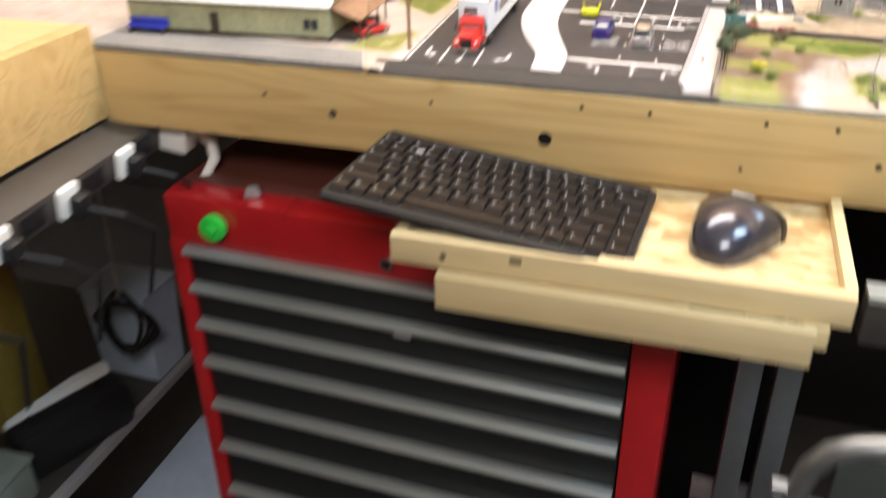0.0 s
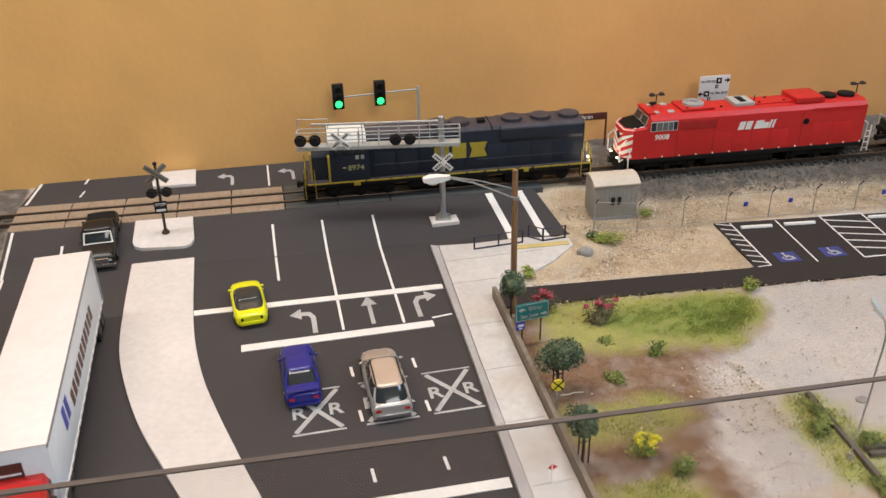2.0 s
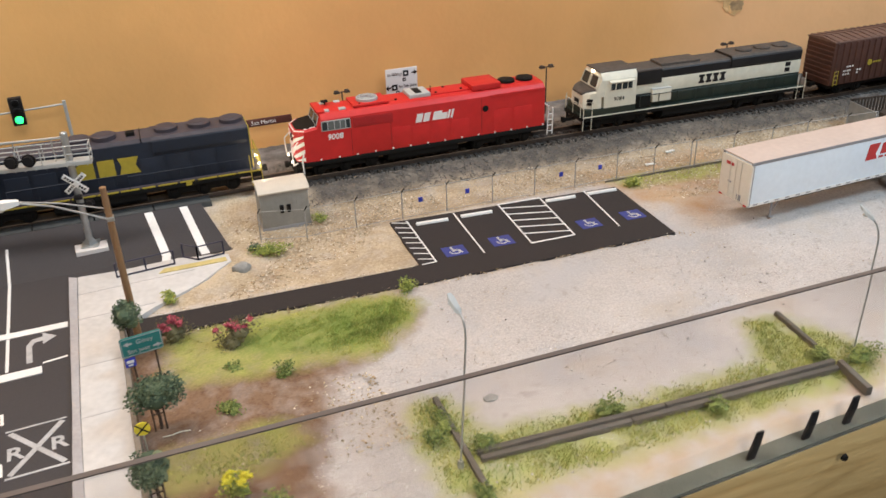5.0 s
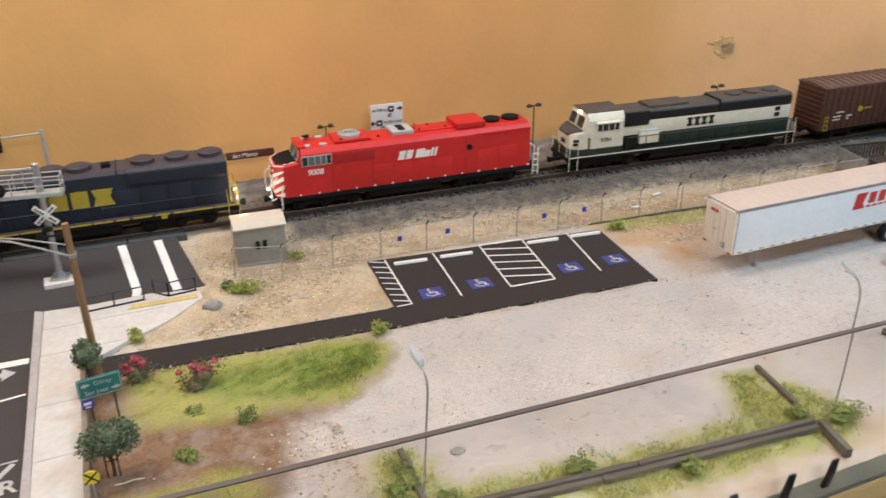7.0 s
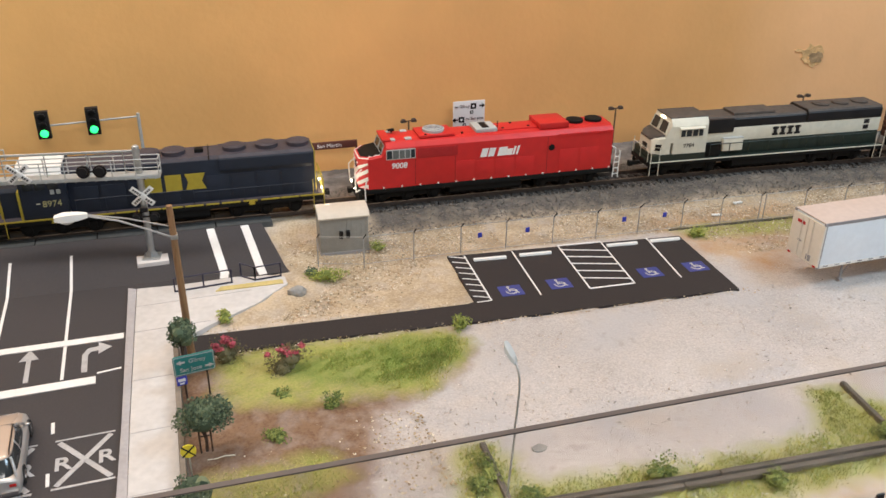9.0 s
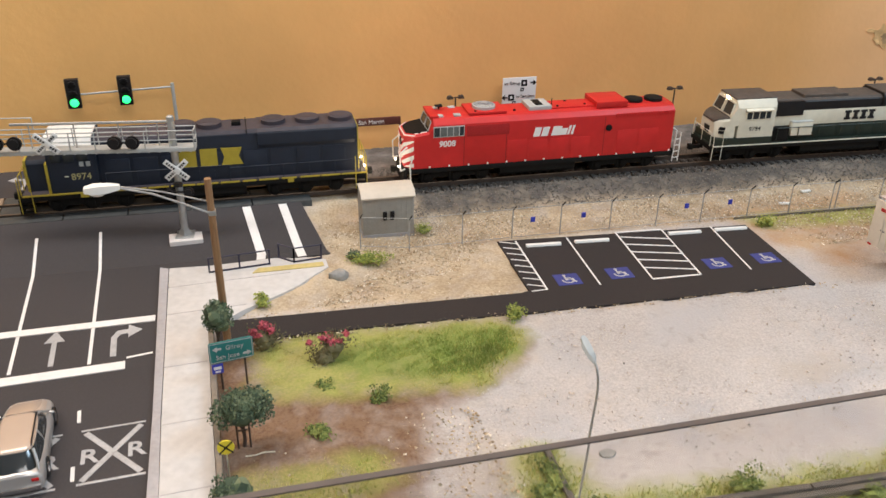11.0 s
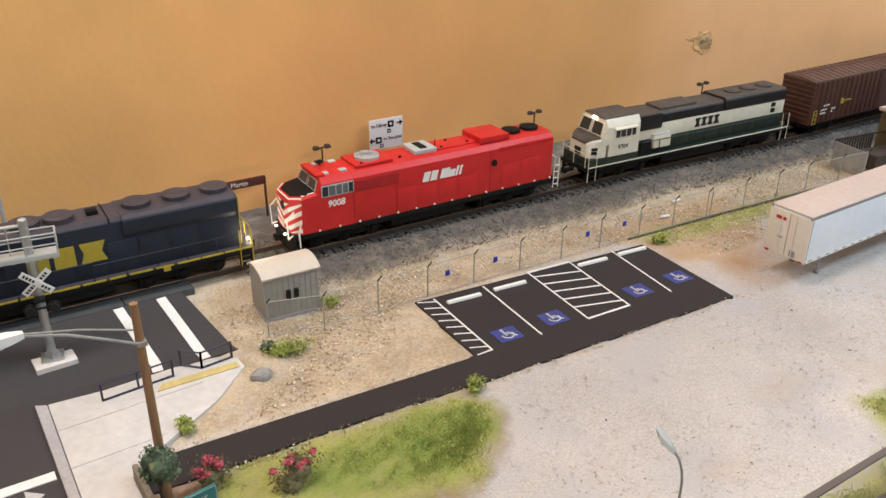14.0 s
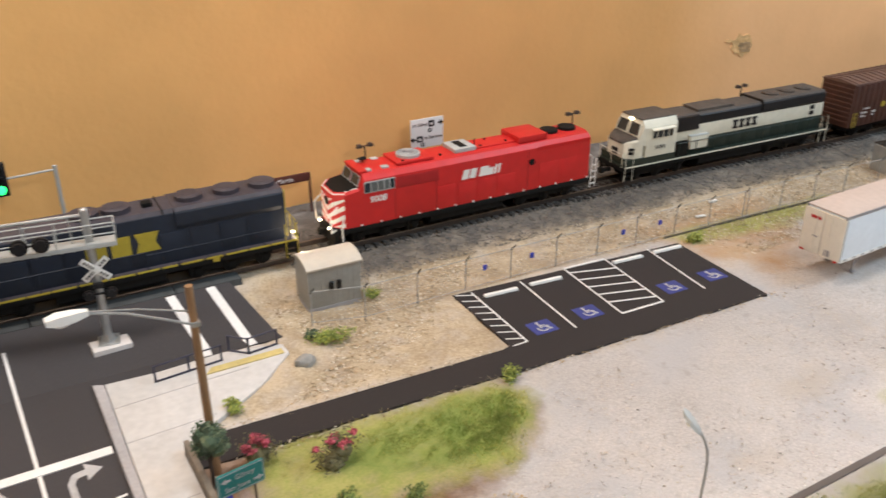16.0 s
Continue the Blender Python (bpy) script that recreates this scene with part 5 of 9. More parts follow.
# dark green and cream locomotive
def green_locomotive():
    t = thing("locomotive", "dark green, cream and black model diesel locomotive with side walkway", "locomotive", on_track(0.6385, k=0.973))
    part("frame", box(bm_new(), (-108, 112), (-16.5, 16.5), (11.0, 14.4), 0.4), DARKU, t)
    g = prism(bm_new(), [(-14, 11), (-14.5, 6), (-11, 2.6), (11, 2.6), (14.5, 6), (14, 11)], "x", -30, 40, 0.6)
    part("fuel_tank", g, DARKU, t)
    part("walkway_edge", box(bm_new(), (-106, 112), (-17.0, -16.3), (14.1, 14.8)), CREAM, t, "cream walkway edge line")
    part("walkway", box(bm_new(), (-107, 112), (-16.3, 16.3), (14.3, 15.4)), GREENL, t)
    part("hood_lower", box(bm_new(), (-58, 108), (-12.4, 12.4), (15.3, 27.0), 0.2), GREENL, t)
    part("hood_band", box(bm_new(), (-58, 108.2), (-12.6, 12.6), (27.0, 38.5), 0.2), CREAM, t, "cream band along the hood")
    part("hood_upper", prism(bm_new(), [(-12.5, 38.4), (12.5, 38.4), (12.5, 45.0), (10.5, 47.0), (-10.5, 47.0), (-12.5, 45.0)], "x", -58, 108, 0.25), BLACK, t)
    part("hood_roof", prism(bm_new(), [(-11.6, 46.0), (11.6, 46.0), (10.2, 47.5), (-10.2, 47.5)], "x", -58, 107.6), DUSTK, t, "dusty brown-black roof")
    part("flare_roof", prism(bm_new(), [(-13.2, 47.8), (13.2, 47.8), (11.8, 49.5), (-11.8, 49.5)], "x", 35.2, 106.8), DUSTK, t, "dusty brown-black roof")
    part("rear_flare", prism(bm_new(), [(-12.5, 38.6), (-14.0, 40.5), (-14.0, 46.5), (-12.0, 49.0), (12.0, 49.0), (14.0, 46.5), (14.0, 40.5), (12.5, 38.6)], "x", 35, 107, 0.3), BLACK, t)
    part("equipment_box", box(bm_new(), (-60, -33), (-13.6, 13.6), (35.0, 46.5), 0.3), BLACK, t)
    part("battery_box", box(bm_new(), (-57, -43.5), (-15.4, -12.3), (15.5, 26.5), 0.4), DARKU, t)
    part("inverter_box", box(bm_new(), (-42, -24), (-16.0, -12.3), (19.5, 30.0), 0.4), CREAM, t, "cream side cabinet")
    part("cabinet_top", box(bm_new(), (-42, -24), (-16.0, -12.3), (30.0, 30.8), 0.2), GREYP, t)
    part("raised_roof", box(bm_new(), (-32, 6), (-9, 9), (46.8, 49.6), 0.4), DUSTK, t)
    for x in (55.0, 74.0, 93.0):
        fan(t, x, 48.9, 7.0, DUSTK)
    cab = part("cab", prism(bm_new(), [(-16.4, 15.5), (16.4, 15.5), (16.4, 44.0), (12.5, 49.2), (-12.5, 49.2), (-16.4, 44.0)], "x", -88, -58.2, 0.4), CREAM, t, "cream cab")
    part("cab_roof", prism(bm_new(), [(-15.8, 45.0), (15.8, 45.0), (12.6, 49.7), (-12.6, 49.7)], "x", -90.4, -57.8, 0.2), CREAM, cab, "cream cab roof slope")
    part("cab_roof_top", box(bm_new(), (-90.6, -57.6), (-12.7, 12.7), (49.3, 50.4), 0.3), DUSTK, cab, "dusty brown-black roof")
    fr = part("window_frame", box(bm_new(), (-83, -62), (-16.9, -16.2), (34.4, 41.6), 0.3), CREAM, cab)
    for x0, x1 in ((-82.2, -78.4), (-77.4, -72.8), (-71.8, -67.4), (-66.4, -62.8)):
        part("pane", box(bm_new(), (x0, x1), (-17.1, -16.6), (35.2, 40.6)), WINM, fr)
    part("sun_visor", prism(bm_new(), [(-16.4, 42.6), (-16.4, 43.4), (-18.8, 42.2), (-18.8, 41.6)], "x", -84.0, -61.5), CREAM, cab)
    part("windscreen_panel", loft(bm_new(), [[(-87.9, -16.2, 30), (-87.9, 16.2, 30), (-87.9, 16.2, 44), (-87.9, 12.6, 48.8), (-87.9, -12.6, 48.8), (-87.9, -16.2, 44)], [(-90.4, -16.0, 30), (-90.4, 16.0, 30), (-90.4, 15.8, 43.8), (-90.2, 12.4, 48.6), (-90.2, -12.4, 48.6), (-90.4, -15.8, 43.8)], [(-95.0, -15.4, 30), (-95.0, 15.4, 30), (-94.6, 15.2, 35.8), (-94.4, 12, 36.4), (-94.4, -12, 36.4), (-94.6, -15.2, 35.8)]]), CREAM, cab)
    for y0, y1 in ((-13.6, -1.3), (1.3, 13.6)):
        pane = [(-94.0, y0, 37.4), (-94.0, y1, 37.4), (-90.9, y1 * 0.92, 46.6), (-90.9, y0 * 0.92, 46.6)]
        part("windscreen", loft(bm_new(), [[(x - 0.5, y, z) for x, y, z in pane], [(x + 1.2, y, z) for x, y, z in pane]]), WINM, cab, "dark windscreen pane")
        edge_ = [(x - 0.55, y, z) for x, y, z in pane]
        part("windscreen_frame", tube(bm_new(), edge_ + edge_[:1], 0.45, 6), CREAM, cab)
    nose = part("nose", loft(bm_new(), [[(x, -w, 15.4), (x, w, 15.4), (x, w, h - 2), (x, w - 2.0, h), (x, -w + 2.0, h), (x, -w, h - 2)] for x, w, h in ((-90.0, 15.8, 36.4), (-97, 15.2, 35.8), (-102.2, 12.4, 34.4), (-104.6, 10.0, 32.0))]), CREAM, t, "cream nose")
    part("nose_top", loft(bm_new(), [[(x, -w, h - 0.7), (x, w, h - 0.7), (x, w * 0.94, h + 0.6), (x, -w * 0.94, h + 0.6)] for x, w, h in ((-94.8, 14.6, 36.1), (-97, 14.0, 35.9), (-102.2, 11.2, 34.5), (-105.0, 8.6, 32.2))]), DUSTK, nose, "dusty brown-black nose top")
    part("nose_skirt", box(bm_new(), (-105.2, -58), (-16.55, 16.55), (15.2, 20.5), 0.3), GREENL, t)
    part("nose_badge", box(bm_new(), (-105.4, -104.2), (-3.5, 3.5), (22.0, 27.0), 0.2), BLACK, nose)
    for z0 in (23.6, 26.6):
        part("nose_badge", loft(bm_new(), [[(-102.0 - d_, -12.5 - d_, z0), (-97.8 - d_, -14.8 - d_, z0), (-97.4 - d_, -15.0 - d_, z0 + 2.3), (-101.5 - d_, -12.8 - d_, z0 + 2.3)] for d_ in (-0.4, 0.3)]), BLACK, nose)
    emblem(t, [[(x, 29.3), (x + 5.6, 29.3), (x + 5.6, 31.2), (x + 4.4, 31.2), (x + 4.4, 34.8), (x + 5.6, 34.8), (x + 5.6, 36.8), (x, 36.8), (x, 34.8), (x + 1.2, 34.8), (x + 1.2, 31.2), (x, 31.2)] for x in (4, 11, 18, 25)], -12.7, BLACK, "company_mark")
    lettering(t, "9784", 5.0, -74, -16.5, 27.0, BLACK)
    for z in (29.0, 34.0):
        part("side_vent", box(bm_new(), (92, 97), (-12.9, -12.4), (z, z + 3.6)), BLACK, t)
    for i in range(7):
        part("hood_door", box(bm_new(), (-16 + i * 16.5, -1.5 + i * 16.5), (-12.7, -12.2), (16.5, 26.0), 0.1), GREENL, t)
    handrail(t, [(-54, -16.4, 26.5), (108, -16.4, 26.5)], 0.32, 16.5, 15.2, GREENL)
    handrail(t, [(-54, 16.4, 26.5), (108, 16.4, 26.5)], 0.32, 16.5, 15.2, GREENL)
    for x, y, m_ in ((-102.5, -16.0, CREAM), (109.5, -16.0, CREAM), (-102.5, 16.0, CREAM), (109.5, 16.0, CREAM)):
        steps(t, x, y, 15.0, DARKU, m_)
    handrail(t, [(-108, -14, 25), (-108, 14, 25)], 0.3, 14, 14.5, CREAM)
    bogie(t, -70.0, 3, 21.0)
    bogie(t, 70.0, 3, 21.0)
    for x, d_ in ((-108, -8.5), (112, 7)):
        coupler(t, x, d_)
    end_lamps(t, -91.0, 48.2, 1.4, True, 0.75)
    return t


def boxcar():
    t = thing("boxcar", "weathered brown ribbed model boxcar with small white lettering", "boxcar", on_track(0.8835, k=1.0))
    L = 112.0
    part("body", box(bm_new(), (-L, L), (-16.2, 16.2), (11.0, 49.0), 0.3), BROWNB, t)
    for i in range(32):
        x = -L + 4 + i * (2 * L - 8) / 31
        if abs(x) > 17:
            part("side_rib", prism(bm_new(), [(x - 1.5, -16.1), (x + 1.5, -16.1), (x + 0.8, -17.3), (x - 0.8, -17.3)], "z", 12.5, 47.5), BROWNB, t)
    part("sliding_door", box(bm_new(), (-15.5, 15.5), (-17.4, -16.0), (13.0, 47.0), 0.3), BROWNB, t)
    for i in range(8):
        z = 14.5 + i * 4.1
        part("end_rib", box(bm_new(), (-L - 1.0, -L + 0.3), (-15.6, 15.6), (z, z + 2.0), 0.4), BROWNB, t)
    part("roof", prism(bm_new(), [(-16.8, 48.6), (16.8, 48.6), (16.4, 49.6), (0, 51.6), (-16.4, 49.6)], "x", -L - 0.8, L + 0.8), DUSTB, t)
    for i in range(30):
        x = -L + 3 + i * (2 * L - 6) / 29
        part("roof_rib", prism(bm_new(), [(-16.4, 49.4), (0, 51.4), (16.4, 49.4), (16.4, 50.3), (0, 52.3), (-16.4, 50.3)], "x", x - 1.0, x + 1.0), DUSTB, t)
    part("sill", box(bm_new(), (-L + 2, L - 2), (-13, 13), (7.5, 11.2), 0.3), DARKU, t)
    for z, n, w, x in ((26.0, 3, 9, -96), (22.4, 4, 9, -99), (19.4, 3, 8, -99), (22.0, 2, 6, -84), (19.4, 1, 3, -84)):
        emblem(t, blocks(x, z, w, 1.4, n, 0, 0.4), -17.2, WHITEM, "lettering_bar")
    part("round_mark", cyl(bm_new(), (-70, -16.9, 27.5), (-70, -17.5, 27.5), 2.6, 16), YELM, t, "faded yellow round mark")
    emblem(t, blocks(-66.5, 26.8, 9, 1.5, 3, 1.0), -17.2, YELM, "lettering_bar")
    g = bm_new()
    for x in (-108.5, -104.5):
        tube(g, [(x, -17.6, 11), (x, -17.6, 24)], 0.35, 6)
    for z in (12, 16, 20, 23.5):
        tube(g, [(-108.5, -17.6, z), (-104.5, -17.6, z)], 0.3, 6)
    part("side_ladder", g, YELM, t)
    bogie(t, -84.0, 2, 20.0)
    bogie(t, 84.0, 2, 20.0)
    coupler(t, -L, -6)
    coupler(t, L, 6)
    return t


blue_locomotive()
red_locomotive()
green_locomotive()
boxcar()


# ---- road vehicles (millimetres, x forward, z from the road) ----
TYRE_ME = mesh_of("tyre", cyl(bm_new(), (0, -1.5, 0), (0, 1.5, 0), 3.8, 18), RUBBER, MM)
RIM_ME = mesh_of("rim", cyl(bm_new(), (0, -1.6, 0), (0, 1.6, 0), 2.2, 12), CHROME, MM)


def wheel(parent, x, y, r=3.8, wide=1.0):
    k = r / 3.8
    m = Matrix.Translation((x * MM, y * MM, r * MM)) @ Matrix.Diagonal((k, wide, k, 1))
    t = piece("wheel", TYRE_ME, parent, m)
    piece("rim", RIM_ME, t, Matrix.Identity(4))
    return t


BODY_SIDE = ((0.80, 0.0), (0.93, 0.07), (1.0, 0.28), (1.0, 0.48), (0.985, 0.66), (0.94, 0.83), (0.83, 0.95), (0.48, 1.02))


def body_ring(x, w, z0, z1):
    """A car's cross-section: tucked sills, full flanks, rounded shoulders."""
    h = z1 - z0
    near = [(x, w * a, z0 + h * b) for a, b in BODY_SIDE]
    return near + [(x, 0, z1 + h * 0.035)] + [(x, -y, z) for _, y, z in near[::-1]]


def glide(rows, k=4):
    """Rows of numbers run through by a Catmull-Rom curve."""
    p, out = [rows[0]] + rows + [rows[-1]], []
    for a, b, c, d_ in zip(p, p[1:], p[2:], p[3:]):
        for i in range(k):
            u = i / k
            out.append(tuple(0.5 * (2 * b[j] + (c[j] - a[j]) * u + (2 * a[j] - 5 * b[j] + 4 * c[j] - d_[j]) * u * u + (3 * b[j] - a[j] - 3 * c[j] + d_[j]) * u ** 3) for j in range(len(b))))
    return out + [rows[-1]]


def car(name, label, m, stations, cabin, paint, roof_mat, wheels, r=3.8, lights=True, trim=None, group="", pillars=True):
    """stations: rows (x, half width, z0, z1). cabin: (x0, x1, w, z0, rx0, rx1, rw, z1)."""
    t = thing(name, label, "car", m, group)
    part("body", loft(bm_new(), [body_ring(*s) for s in glide(stations)]), paint, t)
    x0, x1, w, z0, a, b, rw, z1 = cabin

    def ring(z, p, q, ww):
        out = []
        for i in range(24):
            a_ = math.tau * (i + 0.5) / 24
            u, v = math.cos(a_), math.sin(a_)
            out.append(((p + q) / 2 + (q - p) / 2 * math.copysign(abs(u) ** 0.5, u), ww * math.copysign(abs(v) ** 0.45, v), z))
        return out

    def level(f):
        e = 0.35 * math.sin(math.pi * f)
        return ring(z0 + (z1 - z0) * f, x0 + (a - x0) * f - e, x1 + (b - x1) * f + e, w + (rw - w) * f + e)
    part("glass", loft(bm_new(), [level(f) for f in (0, 0.25, 0.5, 0.75, 1)]), WINM, t, "dark car windows")
    part("roof", loft(bm_new(), [ring(z1 + dz, a - 0.25 + e, b + 0.25 - e, rw + 0.25 - e * 0.8) for dz, e in ((-0.5, -0.1), (0.0, 0.0), (0.45, 0.5), (0.8, 1.6), (1.0, 3.4))]), roof_mat, t)
    for s in (-1, 1):
        for p, q in ((x0 + 0.9, a + 0.7), (x1 - 0.9, b - 0.7), ((x0 + x1) / 2 - 1, (a + b) / 2 - 0.4)) if pillars else ():
            part("pillar", tube(bm_new(), [(p, s * w * 0.95, z0 - 0.2), ((p + q) / 2, s * ((w * 0.95 + rw) / 2 + 0.2), (z0 + z1) / 2), (q, s * (rw - 0.1), z1 + 0.1)], 0.62, 7), paint, t)
        part("wing_mirror", ball(bm_new(), (x1 - 3.4, s * (w + 1.3), z0 + 0.8), 1, 2, (0.8, 1.3, 0.75)), paint, t)
    for wx in wheels:
        for s in (-1, 1):
            wheel(t, wx, s * (stations[len(stations) // 2][1] - 1.4), r)
    rear, front = stations[0], stations[-1]
    for s in (-1, 1):
        zc = rear[2] + (rear[3] - rear[2]) * 0.72
        part("tail_light", box(bm_new(), (rear[0] - 0.35, rear[0] + 0.8), (s * rear[1] * 0.78 - (1.4 if lights else 0.7), s * rear[1] * 0.78 + (1.4 if lights else 0.7)), (zc - 0.9, zc + (0.6 if lights else 1.2)), 0.3), TAIL if lights else DARKU, t)
        zc = front[2] + (front[3] - front[2]) * 0.66
        part("head_light", box(bm_new(), (front[0] - 0.8, front[0] + 0.35), (s * front[1] * 0.68 - 1.5, s * front[1] * 0.68 + 1.5), (zc - 0.8, zc + 0.7), 0.3), WHITEP, t)
    part("rear_bumper", box(bm_new(), (rear[0] - 0.8, rear[0] + 0.8), (-rear[1] * 0.95, rear[1] * 0.95), (rear[2] + 0.2, rear[2] + 2.4), 0.5), trim or paint, t)
    return t


z = G0
# yellow coupe
car("coupe", "small lime-yellow coupe with a black glass roof on the road", pose(0.0113, 0.9927, z, 0, 0, 95),
    [(-24.0, 7.4, 2.4, 8.0), (-21.5, 9.3, 1.6, 9.2), (-13, 10.3, 1.5, 9.9), (0, 10.2, 1.5, 9.4), (12, 10.2, 1.5, 8.6), (20, 9.0, 1.6, 7.4), (24.5, 5.8, 2.2, 5.4)],
    (-21.0, 12.5, 8.6, 8.6, -11.5, 3.0, 7.0, 12.6), CARY, WINM, (-14, 14.5), 3.7, lights=False, pillars=False)
# blue saloon
c = car("saloon_car", "dark blue four-door saloon car waiting on the road", pose(0.0376, 0.9090, z, 0, 0, 91.5),
        [(-25.5, 8.0, 2.4, 9.0), (-23.5, 9.2, 1.6, 10.0), (-14, 9.7, 1.5, 10.3), (0, 9.8, 1.5, 9.8), (12, 9.6, 1.5, 9.2), (22, 8.9, 1.6, 7.8), (26, 7.2, 2.2, 6.0)],
        (-18.5, 10.5, 8.6, 9.8, -11.0, 3.5, 6.8, 14.8), CARB, CARB, (-15.5, 15.5), 3.8)
part("spoiler", box(bm_new(), (-25.5, -23.0), (-8.2, 8.2), (11.4, 12.1), 0.25), CARB, c)
# champagne estate
c = car("estate_car", "champagne and silver estate car with roof rails on the road", pose(0.0812, 0.8907, z, 0, 0, 90.5),
        [(-28.0, 9.4, 2.4, 9.8), (-26, 10.3, 1.6, 10.8), (-15, 10.7, 1.5, 11.0), (0, 10.7, 1.5, 10.8), (13, 10.5, 1.5, 10.3), (23, 9.8, 1.6, 8.8), (28, 7.8, 2.2, 6.4)],
        (-27.0, 14.0, 9.5, 10.4, -21.0, 4.5, 7.6, 17.0), CARSS, CARS, (-17, 17), 4.2, trim=CHROME)
for s in (-1, 1):
    part("roof_rail", tube(bm_new(), [(-19, s * 6.9, 17.6), (-17, s * 6.9, 18.4), (1, s * 6.9, 18.4), (3, s * 6.9, 17.6)], 0.35, 6), BLACK, c)
part("bonnet", loft(bm_new(), [[(x, -w_, z_ - 0.3), (x, w_, z_ - 0.3), (x, w_ * 0.8, z_ + 0.35), (x, -w_ * 0.8, z_ + 0.35)] for x, w_, z_ in ((13.5, 8.2, 10.8), (22.5, 7.6, 9.3), (26.0, 6.4, 7.8))]), CARS, c, "champagne bonnet")
# black pickup at the crossing
c = car("pickup_truck", "shiny black pickup truck with a chrome grille", pose(-0.0870, 1.0920, z + 0.0064, 0, 12, -88) @ Matrix.Diagonal((0.92, 1.06, 1.0, 1)),
        [(-28.0, 9.8, 3.0, 10.5), (-24, 10.4, 2.2, 11.0), (-8, 10.6, 2.0, 11.0), (4, 10.6, 2.0, 11.6), (16, 10.4, 2.0, 11.6), (25, 10.0, 2.2, 11.0), (28.5, 9.2, 2.8, 9.8)],
        (-9.0, 13.0, 10.2, 10.6, -7.0, 6.5, 9.3, 18.0), CARK, CARK, (-17.5, 17.5), 4.8)
part("grille", box(bm_new(), (28.2, 29.4), (-6.0, 6.0), (5.4, 9.4), 0.3), CHROME, c)
part("front_bumper", box(bm_new(), (28.2, 30.2), (-10.2, 10.2), (2.6, 5.0), 0.5), CHROME, c)
part("windscreen_frame", tube(bm_new(), [(13.2, -8.8, 11.6), (7.9, -8.0, 17.2), (7.9, 8.0, 17.2), (13.2, 8.8, 11.6), (13.2, -8.8, 11.6)], 0.55, 7), WHITEM, c, "bright windscreen surround")
part("load_bed", box(bm_new(), (-26, -10), (-8.6, 8.6), (10.6, 11.4)), DARKU, c)
# black car beside the lorry trailer
car("saloon_car", "glossy black saloon car parked on the gravel", pose(0.688, 0.872, z - 0.001, 0, 0, 172),
    [(-25.5, 8.4, 2.4, 9.0), (-23, 9.6, 1.6, 10.0), (-12, 10.0, 1.5, 10.2), (0, 10.0, 1.5, 9.8), (12, 9.9, 1.5, 9.2), (22, 9.2, 1.6, 7.8), (26, 7.6, 2.2, 6.2)],
    (-18.0, 10.0, 8.8, 9.8, -11.0, 3.0, 7.0, 14.8), CARK, CARK, (-15.5, 15.5), 3.9, trim=CHROME)


def lorry_trailer(label, m, L, marks, roof_mat=TRLR, W=15.4, z0=12.6):
    """A box trailer; x from 0 at the doors to L at the nose."""
    t = thing("lorry_trailer", label, "trailer", m, "lorry trailers")
    z1 = 46.5
    part("body", box(bm_new(), (0.6, L), (-W, W), (z0, z1), 0.3), TRLW, t)
    part("roof", box(bm_new(), (0, L + 0.3), (-W - 0.1, W + 0.1), (z1 - 0.2, z1 + 0.5), 0.2), roof_mat, t, "white roof coloured pinkish tan as if lit warm" if roof_mat is TRLR else "")
    for s in (-1, 1):
        part("top_rail", box(bm_new(), (0, L + 0.3), (s * W - 0.3, s * W + 0.3), (z1 - 1.8, z1 + 0.2), 0.1), GREYT, t)
        part("bottom_rail", box(bm_new(), (0, L), (s * W - 0.3, s * W + 0.3), (z0 - 0.8, z0 + 1.2), 0.1), WHITEM, t)
        part("corner_post", box(bm_new(), (-0.2, 1.8), (s * W - 0.7, s * W + 0.7), (z0 - 0.5, z1 + 0.1), 0.2), GREYT, t)
        n = int(L / 9)
        for i in range(n):
            part("side_marker", box(bm_new(), (5 + i * 9, 8.6 + i * 9), (s * (W + 0.4) - 0.1, s * (W + 0.4) + 0.1), (z0 + 0.1, z0 + 0.9)), GREYT, t)
    for s in (-1, 1):
        d_ = part("rear_door", box(bm_new(), (-0.5, 0.8), (min(s * 0.2, s * 14.6), max(s * 0.2, s * 14.6)), (z0 + 0.4, z1 - 1.6), 0.2), TRLD, t, "white rear door coloured cream as if lit warm")
        part("lock_rod", tube(bm_new(), [(-0.9, s * 5, z0 + 0.6), (-0.9, s * 5, z1 - 2)], 0.3, 6), TRLD, d_)
        part("tail_light", box(bm_new(), (-0.8, 0.4), (s * 12 - 1.2, s * 12 + 1.2), (z0 - 0.4, z0 + 0.9), 0.2), TAIL, t)
    part("chassis", box(bm_new(), (40 if z0 > 14 else 4, L - 4), (-6.5, 6.5), (9.6, z0), 0.3), DARKU, t)
    marks(t, L, W, z0, z1)
    return t


